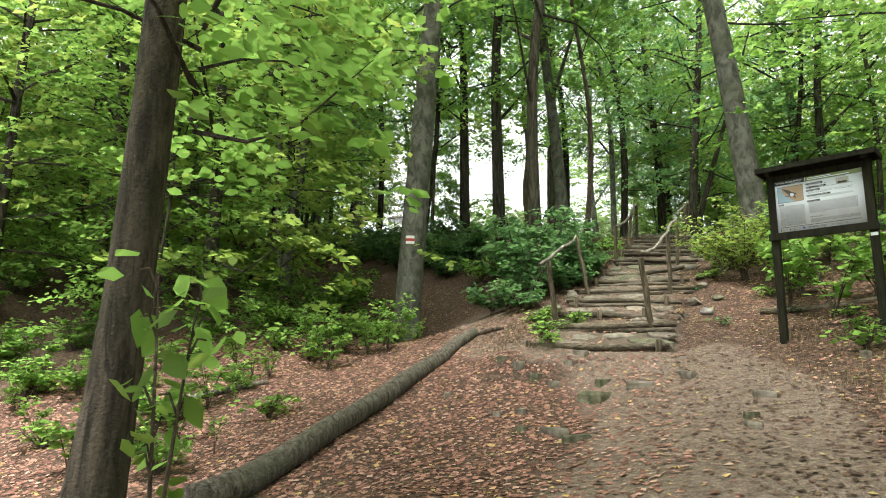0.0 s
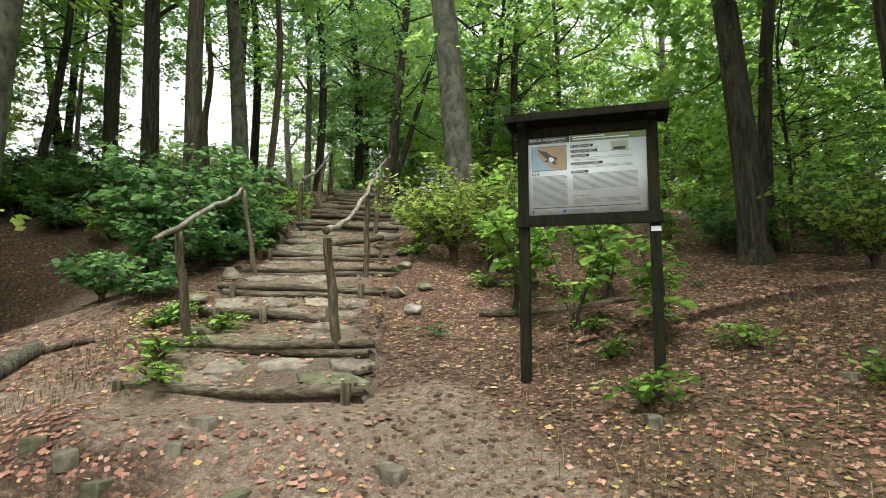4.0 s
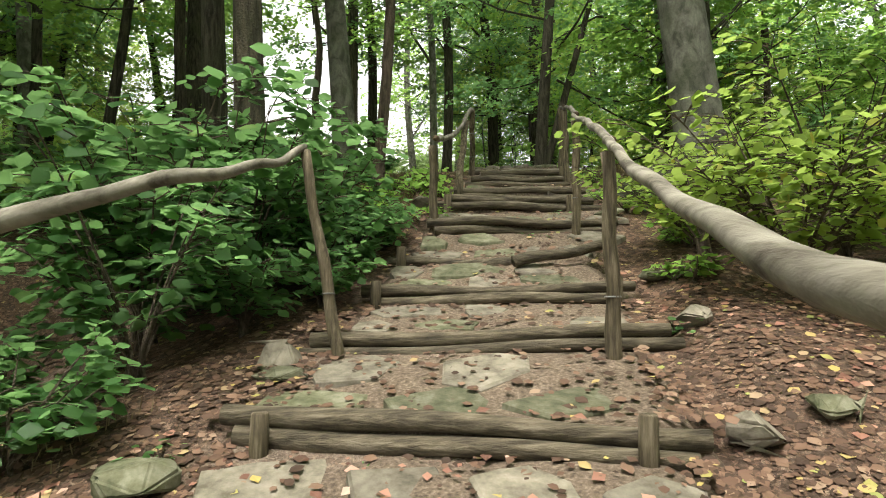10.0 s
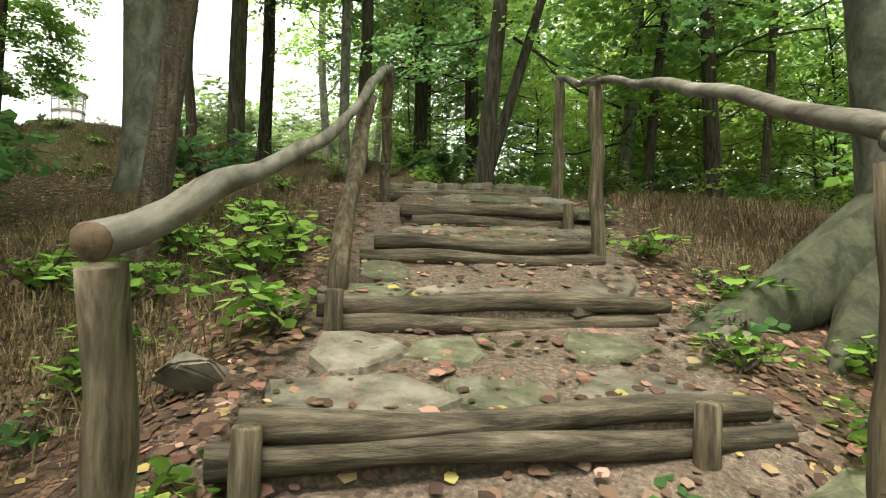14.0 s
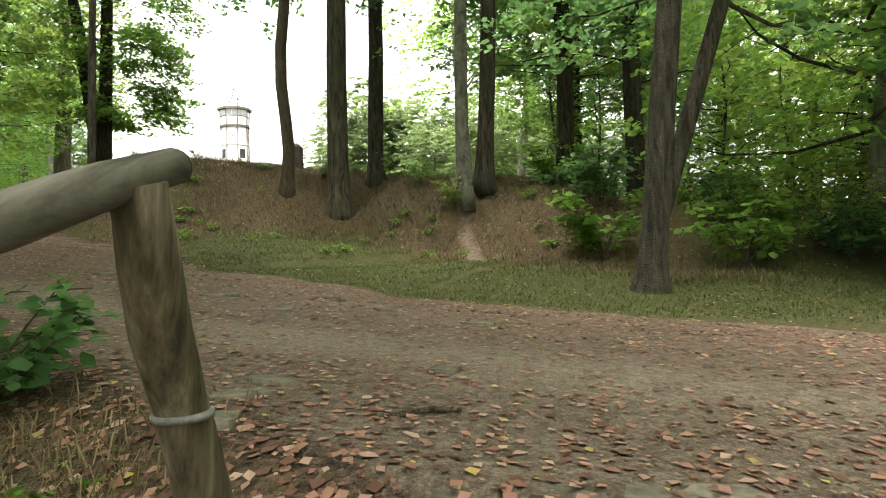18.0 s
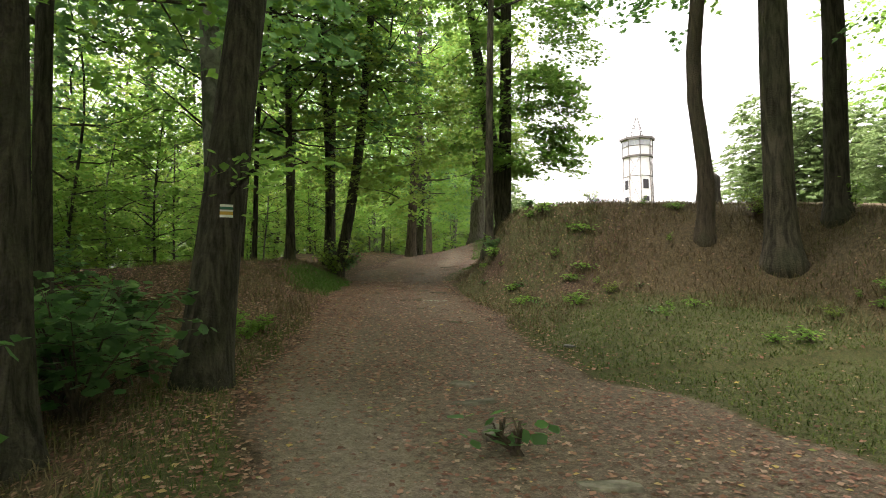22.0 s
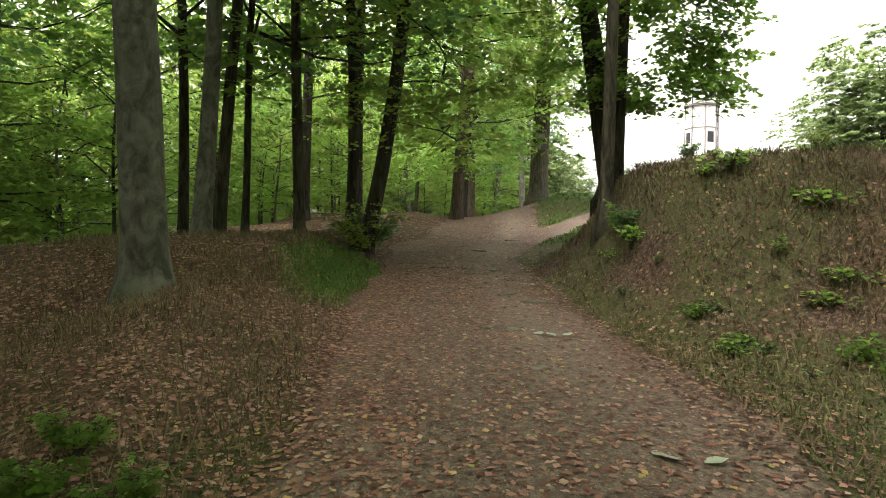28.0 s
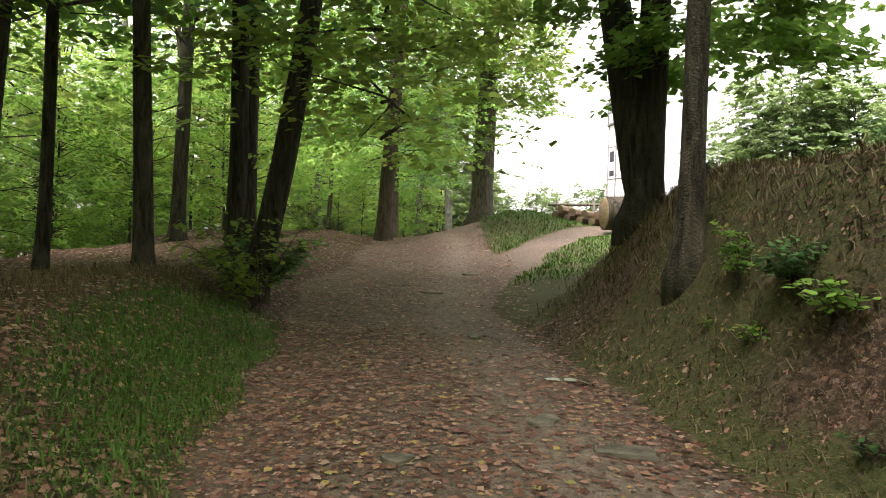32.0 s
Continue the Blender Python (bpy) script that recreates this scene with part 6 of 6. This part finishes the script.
def surface(x, y):
    """Ground height, or the tread where the stairs are."""
    z = height(x, y)
    for i, (le, ri, zt, nl) in enumerate(STEP_ENDS):
        n0, n1 = (STEP_ENDS[i + 1][0], STEP_ENDS[i + 1][1]) if i + 1 < len(STEP_ENDS) else ((le[0] - 0.2, le[1] + 0.9), (ri[0] + 0.2, ri[1] + 0.9))
        u = (x - le[0]) / (ri[0] - le[0])
        yf, yb = le[1] + u * (ri[1] - le[1]), n0[1] + u * (n1[1] - n0[1])
        v = (y - yf) / (yb - yf)
        m = (u > -0.06) & (u < 1.06) & (v > 0) & (v < 1)
        zb = STEP_ENDS[i + 1][2] - (0.17 if STEP_ENDS[i + 1][3] == 2 else 0.1) if i + 1 < len(STEP_ENDS) else zt + 0.08
        z = np.where(m, np.maximum(z, zt - 0.03 + (zb - zt + 0.035) * smooth01(v) + 0.012), z)
    return z


def leaves_on_ground(name, n, x0, x1, y0, y1, seed, weight, size, label, shape=4, mat=LITTER):
    x, y, rs = scatter(n, x0, x1, y0, y1, seed, weight)
    z = surface(x, y) + 0.004 + 0.006 * rs.rand(len(x))
    s = size * (0.35 + 0.95 * rs.rand(len(x)) ** 1.4)
    e = 0.12
    slope = np.stack([(height(x - e, y) - height(x + e, y)) / (2 * e), (height(x, y - e) - height(x, y + e)) / (2 * e), np.ones(len(x))], 1)
    v, f = leaf_cloud(np.stack([x, y, z], 1), slope * 3.5, s, rs, 0.0, shape)
    ob = mesh_object(name, v, f, mat, None, False)
    return tagged(ob, label, "leaves", kind="stuff")


def w_low(x, y):
    d, g, r = cover_at(x, y)
    return np.clip(0.95 - 0.95 * d - 0.3 * r, 0.12, 1)


def w_high(x, y):
    d, g, r = cover_at(x, y)
    lat, zr, hw = road_at(x, y)
    lane = np.exp(-((lat + 0.2) / 1.3) ** 2) * smooth01((-3 - x) / 5)
    trod = trodden(x, y)
    rim = np.exp(-((np.abs(lat) - 1.5) / 0.35) ** 2)
    return np.clip(0.5 * d + 0.35 * lane + 0.25 * rim - 0.5 * trod + (0.3 + 0.4 * (lat < 0)) * (1 - d) - 0.1 * (lat > hw + 2), 0.03, 1)


leaves_on_ground("fallen_leaves", 90000, -10, 0.4, -10.5, 3, 1, w_low, 0.058, "reddish brown fallen beech leaves covering the lower slope")
leaves_on_ground("fallen_leaves", 60000, -0.6, 6, -10.5, 3, 8, lambda x, y: 0.75 * w_low(x, y), 0.055, "dull brown fallen leaves, darkened for shade, between thin dry grass", mat=SHADED_LITTER)
leaves_on_ground("fallen_leaves", 80000, -3.6, 5, 0, 11.5, 2, lambda x, y: np.clip(0.85 - 0.72 * (stair_at(x, y)[0] < 0.9), 0, 1), 0.055, "brown fallen leaves on and beside the log steps", 6, SHADED_LITTER)
leaves_on_ground("fallen_leaves", 34000, -10, -3.4, 0, 10, 6, lambda x, y: np.full(x.shape, 0.7), 0.058, "brown fallen leaves in the hollow beside the steps", mat=SHADED_LITTER)
leaves_on_ground("fallen_leaves", 50000, 5, 16, -6, 13, 5, lambda x, y: np.full(x.shape, 0.9), 0.07, "brown fallen leaves under the trees of the slope")
leaves_on_ground("fallen_leaves", 24000, 0.9, 6.2, -6, 5, 10, lambda x, y: np.where(x < 2.8, 0.35, 0.8), 0.062, "reddish fallen leaves behind the notice board")
leaves_on_ground("fallen_leaves", 200000, -16, 7, 10.5, 26, 3, lambda x, y: w_high(x, y) * np.where(road_at(x, y)[0] > 2.2, 0.25, 1.0), 0.05, "brown fallen leaves scattered over the dirt road")
leaves_on_ground("fallen_leaves", 70000, -25, -10, 22, 39, 4, lambda x, y: w_high(x, y) * np.where(road_at(x, y)[0] > 1.9, 0.15, 1.0), 0.065, "brown fallen leaves on the far part of the road")


def grass(name, n, x0, x1, y0, y1, seed, weight, length, mat, label, lean=0.5, width=0.0028):
    x, y, rs = scatter(n, x0, x1, y0, y1, seed, weight)
    n = len(x)
    z = height(x, y) - 0.01
    a = rs.rand(n) * 6.28
    L = length * (0.4 + 0.9 * rs.rand(n))
    ln = lean * (0.3 + rs.rand(n))
    d = np.stack([np.cos(a), np.sin(a)], 1)
    b = np.stack([x, y, z], 1)
    s = np.stack([-d[:, 1], d[:, 0], np.zeros(n)], 1) * (width * (0.7 + 0.6 * rs.rand(n)))[:, None]
    m = b + np.stack([d[:, 0] * L * ln * 0.35, d[:, 1] * L * ln * 0.35, L * 0.6], 1)
    t = b + np.stack([d[:, 0] * L * ln, d[:, 1] * L * ln, L * (0.95 - 0.35 * ln)], 1)
    v = np.stack([b - s, b + s, m + s * 0.8, t, m - s * 0.8], 1).reshape(-1, 3)
    o = np.arange(n)[:, None] * 5
    f = (o + np.array([[0, 1, 2, 4]])).tolist() + (o + np.array([[4, 2, 3]])).tolist()
    ob = mesh_object(name, v, f, mat, None, False)
    return tagged(ob, label, "grass", kind="stuff")


def w_green(x, y):
    d, g, r = cover_at(x, y)
    return np.clip(g * 1.0 - 0.15 - d, 0, 1)


def w_dry(x, y):
    d, g, r = cover_at(x, y)
    return np.clip(r * (0.6 + 0.4 * wob(x, y, 2.1, 9)) - d, 0, 1)


grass("grass", 190000, -14, 7, 16.3, 26, 11, w_green, 0.06, GRASS_GREEN, "short green grass on the verge of the road", 1.4, 0.0048)
grass("dry_grass", 150000, -14, 6, 18, 30, 12, w_dry, 0.17, GRASS_DRY, "dry straw-coloured grass on the bank", 1.4, 0.0045)
grass("grass", 90000, -14, 6, 18, 30, 19, lambda x, y: np.where(road_at(x, y)[0] > 0, w_dry(x, y) * np.clip(0.25 + 0.6 * wob(x, y, 1.4, 11), 0, 1), 0), 0.11, GRASS_GREEN, "green shoots between the dry grass of the bank", 1.1, 0.0045)
leaves_on_ground("fallen_leaves", 36000, -13, -5.5, 19.5, 28, 24, lambda x, y: np.where(road_at(x, y)[0] > 1.2, 0.7, 0.0), 0.05, "fallen leaves, darkened for shade, on the face of the bank", mat=SHADED_LITTER)
grass("dry_grass", 70000, -13.5, -5.5, 19.5, 30, 23, lambda x, y: np.where(road_at(x, y)[0] > 1.5, 0.4, 0.0), 0.12, GRASS_DRY, "dull matted grass on the shaded face of the bank", 1.3, 0.0045)
grass("dry_grass", 110000, -18, -4, 10, 25, 13, lambda x, y: w_dry(x, y) * (road_at(x, y)[0] < 0), 0.16, GRASS_DRY, "dry grass along the wood's edge", 1.0, 0.0042)
grass("grass", 45000, -18, -4, 10, 25, 20, lambda x, y: w_dry(x, y) * (road_at(x, y)[0] < 0) * np.clip(0.35 + 0.6 * wob(x, y, 1.3, 6), 0, 1), 0.1, GRASS_GREEN, "green grass between the dry stalks of the berm", 1.1, 0.0042)
leaves_on_ground("fallen_leaves", 60000, -15, -5, 14, 24, 7, lambda x, y: np.where(road_at(x, y)[0] < -0.8, 0.8, 0.0), 0.05, "reddish fallen leaves on the berm beside the road")
grass("grass", 80000, -17, -11.0, 19.0, 26, 16, lambda x, y: np.where(road_at(x, y)[0] < 0, w_green(x, y), 0), 0.1, GRASS_LUSH, "patch of lush green grass beside the road", 1.0, 0.005)
grass("dry_grass", 48000, 1.2, 5, 7.5, 12.5, 14, lambda x, y: np.clip(1 - np.hypot((x - 3) / 2.0, (y - 10) / 2.5), 0, 1) * smooth01((stair_at(x, y)[0] - 1.0) / 1.0), 0.17, GRASS_DRY, "dry grass beside the upper steps", 1.1)
grass("dry_grass", 48000, -3.2, 0.3, 7, 12.3, 15, lambda x, y: np.clip(1.2 - np.hypot((x + 1) / 1.8, (y - 9.5) / 2.8), 0, 1) * smooth01((stair_at(x, y)[0] - 1.0) / 1.0), 0.14, GRASS_DRY, "dry grass beside the upper steps", 1.1)
grass("dry_grass", 15000, 0.9, 6, -7.5, 0.8, 17, lambda x, y: np.clip(0.45 + 0.5 * wob(x, y, 1.6, 3), 0.05, 1), 0.13, GRASS_DRY, "thin dry grass under the notice board", 0.8)
grass("dry_grass", 5000, -2.9, -1.7, -0.5, 3.5, 18, lambda x, y: np.full(x.shape, 0.5), 0.12, GRASS_DRY, "tufts of dry grass beside the steps", 0.9)

grass("grass", 40000, -10, 2, 11, 18.5, 21, lambda x, y: np.where(road_at(x, y)[0] < 0, w_green(x, y), 0), 0.09, GRASS_GREEN, "thin grass between the road and the wood", 1.1, 0.0045)
grass("grass", 45000, -24, -13, 29, 44, 22, w_green, 0.12, GRASS_LUSH, "bright grass on the knoll in the fork of the road", 1.0, 0.011)
leaves_on_ground("fallen_leaves", 5000, -3.0, 4.2, 6.5, 12.5, 9, lambda x, y: np.clip(0.75 - 0.5 * (stair_at(x, y)[0] < 0.9), 0, 1) * (1 - 0.6 * smooth01((y - 8.5) / 2)), 0.058, "larger fresh fallen leaves beside the steps", 6)

# ---------------- lookout tower ----------------
TX, TY, TZ = -33.0, 84.5, 9.8
tower = empty("lookout_tower", TX, TY, gz(TX, TY) - 0.5, "white octagonal lookout tower with dark timber framing and two galleries", "tower")
tower.rotation_euler = (0, 0, radians(12))
t0 = TZ - tower.location.z


def ring(r, z, n=8):
    r = r * 0.9
    return [(r * math.cos(2 * math.pi * (k + 0.5) / n), r * math.sin(2 * math.pi * (k + 0.5) / n), z) for k in range(n)]


def drum(r0, z0, r1, z1):
    return ring(r0, z0) + ring(r1, z1), [(k, (k + 1) % 8, 8 + (k + 1) % 8, 8 + k) for k in range(8)] + [tuple(range(7, -1, -1)), tuple(range(8, 16))]


Z = lambda z: t0 + z
part("shaft", drum(2.1, Z(-8), 1.85, Z(11.0)), TOWER_WHITE, tower, smooth=False)
part("lower_gallery", drum(2.1, Z(10.92), 2.1, Z(11.14)), TOWER_BEAM, tower, smooth=False)
part("lantern_wall", drum(1.9, Z(11.1), 2.0, Z(13.05)), TOWER_WHITE, tower, smooth=False)
part("upper_gallery", drum(2.36, Z(13.05), 2.36, Z(13.3)), TOWER_BEAM, tower, smooth=False)
for k in range(8):
    a = 2 * math.pi * (k + 0.5) / 8
    b = a + 2 * math.pi / 8
    p = lambda r, z, ang: (0.9 * r * math.cos(ang), 0.9 * r * math.sin(ang), Z(z))
    rr = lambda z: 2.13 - 0.25 * (z + 8) / 19
    part("corner_timber", tube([p(rr(-8), -8, a), p(rr(11), 11, a)], [0.075, 0.07], 6), TOWER_BEAM, tower)
    part("lantern_post", tube([p(1.93, 11.1, a), p(2.03, 13.05, a)], [0.06, 0.06], 6), TOWER_BEAM, tower)
    for z in (-2, 2, 5.2, 8.6):
        part("cross_timber", tube([p(rr(z), z, a), p(rr(z), z, b)], [0.045, 0.045], 5), TOWER_BEAM, tower)
    part("window_sill", tube([p(1.99, 12.25, a), p(1.99, 12.25, b)], [0.04, 0.04], 5), TOWER_BEAM, tower)
    if k % 2:
        for z0, z1 in ((-2, 2), (2, 5.2), (5.2, 8.6), (8.6, 10.9)):
            part("brace", tube([p(rr(z0), z0, a), p(rr(z1), z1, b)], [0.026, 0.026], 5), TOWER_BEAM, tower)
            part("brace", tube([p(rr(z0), z0, b), p(rr(z1), z1, a)], [0.026, 0.026], 5), TOWER_BEAM, tower)
    part("railing_post", tube([p(2.3, 13.3, a), p(2.55, 14.2, a)], [0.035, 0.03], 5), TOWER_BEAM, tower)
    for z, r in ((13.75, 2.43), (14.15, 2.54)):
        part("railing_bar", tube([p(r, z, a), p(r, z, b)], [0.022, 0.022], 5), TOWER_BEAM, tower)
    m = (a + b) / 2
    c_, s_ = math.cos(m), math.sin(m)
    panes = [(12.32, 0.6, -0.33, 0.62, TOWER_GLASS), (12.32, 0.6, 0.33, 0.62, TOWER_GLASS)]
    if k % 2 == 0:
        panes += [(7.0, 1.15, 0.0, 0.75, TOWER_DARK), (5.5, 0.6, 0.0, 0.8, TOWER_DARK), (1.2, 1.0, 0.0, 0.7, TOWER_DARK)]
    for z, h, side, w, mt in panes:
        ra = (rr(z) - 0.02 if z < 11 else 1.965) * 0.9 * math.cos(math.pi / 8) + 0.012
        rb = (rr(z + h) - 0.02 if z < 11 else 2.0) * 0.9 * math.cos(math.pi / 8) + 0.012
        q = [(c_ * r - s_ * v, s_ * r + c_ * v, Z(zz)) for r, v, zz in ((ra, side - w / 2, z), (ra, side + w / 2, z), (rb, side + w / 2, z + h), (rb, side - w / 2, z + h))]
        part("window", (q, [(0, 1, 2, 3)]), mt, tower, "grey glazed window" if mt is TOWER_GLASS else "dark window opening", smooth=False)
for k in range(4):
    a = math.pi / 4 + k * math.pi / 2
    part("spire_leg", tube([(0.9 * math.cos(a), 0.9 * math.sin(a), Z(13.3)), (0.62 * math.cos(a), 0.62 * math.sin(a), Z(14.6)), (0.04 * math.cos(a), 0.04 * math.sin(a), Z(16.2))], [0.05, 0.045, 0.03], 5), TOWER_BEAM, tower)
    for z in (13.7, 14.15, 14.6, 15.0, 15.4, 15.8):
        r = float(np.interp(z, [13.3, 14.6, 16.2], [0.9, 0.62, 0.04]))
        part("spire_bar", tube([(r * math.cos(a), r * math.sin(a), Z(z)), (r * math.cos(a + math.pi / 2), r * math.sin(a + math.pi / 2), Z(z))], [0.03, 0.03], 5), TOWER_BEAM, tower)

# ---------------- clearing at the hilltop: fence, woodpile, stump ----------------
fx, fy = -19.6, 44.5
fence = empty("rail_fence", fx, fy, gz(fx, fy), "grey wooden rail fence at the clearing", "fence")
fd = np.array([0.86, 0.5])
for k in range(6):
    p = fd * 1.5 * (k - 1)
    part("fence_post", tube([(p[0], p[1], -0.4), (p[0], p[1], 1.15)], [0.07, 0.06], 8, 0.05, k), RAIL_WOOD, fence)
for z in (0.45, 0.95):
    part("fence_rail", tube([(*(fd * -1.9), z), (*(fd * 2.5), z + 0.03), (*(fd * 6.4), z)], [0.06, 0.06, 0.055], 8, 0.05, 9), RAIL_WOOD, fence)
wx, wy = -18.2, 41.0
for k in range(11):
    a = (k % 6) * 0.42 - 1.1
    zz = 0.14 + 0.25 * (k // 6)
    x, y = wx + a + 0.2 * (k // 6), wy + 0.25 * a
    e = empty("split_log", x, y, gz(x, y) + zz, "pale freshly split log in a low woodpile", "log", "woodpile logs")
    part("wood", tube([(0.0, -0.45, 0), (0.02, 0.45, 0)], [0.14, 0.13], 7, 0.12, k), CUT_WOOD, e, smooth=False)
x, y = -15.9, 38.4
e = empty("felled_trunk", x, y, gz(x, y) + 0.55, "thick sawn trunk section with a pale cut face", "log")
part("bark", tube([(-0.6, -0.5, 0), (0, 0, 0.0), (0.9, 0.7, 0)], [0.5, 0.52, 0.5], 20, 0.04, 3), BARK_OAK, e)
part("cut_face", tube([(-0.606, -0.505, 0), (-0.62, -0.517, 0)], [0.47, 0.45], 20, 0.04, 3), CUT_WOOD, e, "pale cut face with growth rings")
x, y = -7.6, 33.5
e = empty("tree_stump", x, y, gz(x, y), "dark hollow broken tree stump on the bank top", "stump")
part("stump_wood", tube([(0, 0, -0.3), (0, 0, 0.05), (0.02, 0, 0.5), (0.05, 0, 0.95), (0.1, 0, 1.1)], [0.5, 0.42, 0.36, 0.38, 0.2], 14, 0.12, 6), BARK_DARK, e)
# boards nailed to the old trunk and way marks
ox_, oy_, oyaw = on_trunk(-21.13, 38.3, 0.4, -9, 20)
ozz = gz(-21.2, 38.3)
for dz, w, dx in ((2.75, 0.42, 0.0), (2.3, 0.3, -0.1)):
    e = empty("sign_board", ox_ + dx * 0.8, oy_ + dx * 0.3, ozz + dz, "small pale sign board nailed to the old trunk", "sign")
    e.rotation_euler = (0, 0, radians(oyaw))
    part("plate", box(-w / 2, -0.05, -0.11, w / 2, -0.01, 0.11, 0.004), PALE_STONE, e)
mx_, my_, myaw = on_trunk(-6.49, 15.76, 0.235, -2.4, 14.1)
blaze("trail_blaze", mx_, my_, 6.12, myaw, ((PAINT_WHITE, 0.024), (PAINT_GREEN, 0.026)), "white and green painted trail mark on a dark trunk", 0.19, 0.13)
blaze("trail_blaze", mx_ - 0.002, my_, 6.067, myaw, ((PAINT_WHITE, 0.018), (PAINT_YELLOW, 0.034), (PAINT_WHITE, 0.026)), "white and yellow painted trail mark on a dark trunk", 0.19, 0.13)

# ---------------- small things on the road ----------------
for k, (x, y, n) in enumerate([(-9.35, 22.05, 5), (-11.56, 24.8, 4), (-6.9, 20.05, 3)]):
    rs = np.random.RandomState(k + 3)
    e = empty("dropped_twig", x, y, gz(x, y) + 0.015, "dropped twig with pale upturned leaves on the road", "twig", "dropped twigs")
    for j in range(n):
        c_ = np.array([[0.13 * (j - n / 2) + rs.normal(0, 0.03), rs.normal(0, 0.06), 0.012]])
        v, f = leaf_cloud(c_, np.array([[0, 0, 3.0]]), np.array([0.14]), rs, 0, 6)
        part("leaf", (v.tolist(), f.tolist()), LEAF_PALE, e, smooth=False)
x, y = -4.72, 19.5
e = mesh_object("litter_bottle", *tube([(0, 0, 0), (0.02, 0.0, 0), (0.12, 0.0, 0), (0.15, 0.0, 0), (0.18, 0, 0)], [0.014, 0.022, 0.02, 0.009, 0.008], 10), METAL)
e.location = (x, y, gz(x, y) + 0.03)
tagged(e, "crushed pale plastic bottle on the road edge", "litter")
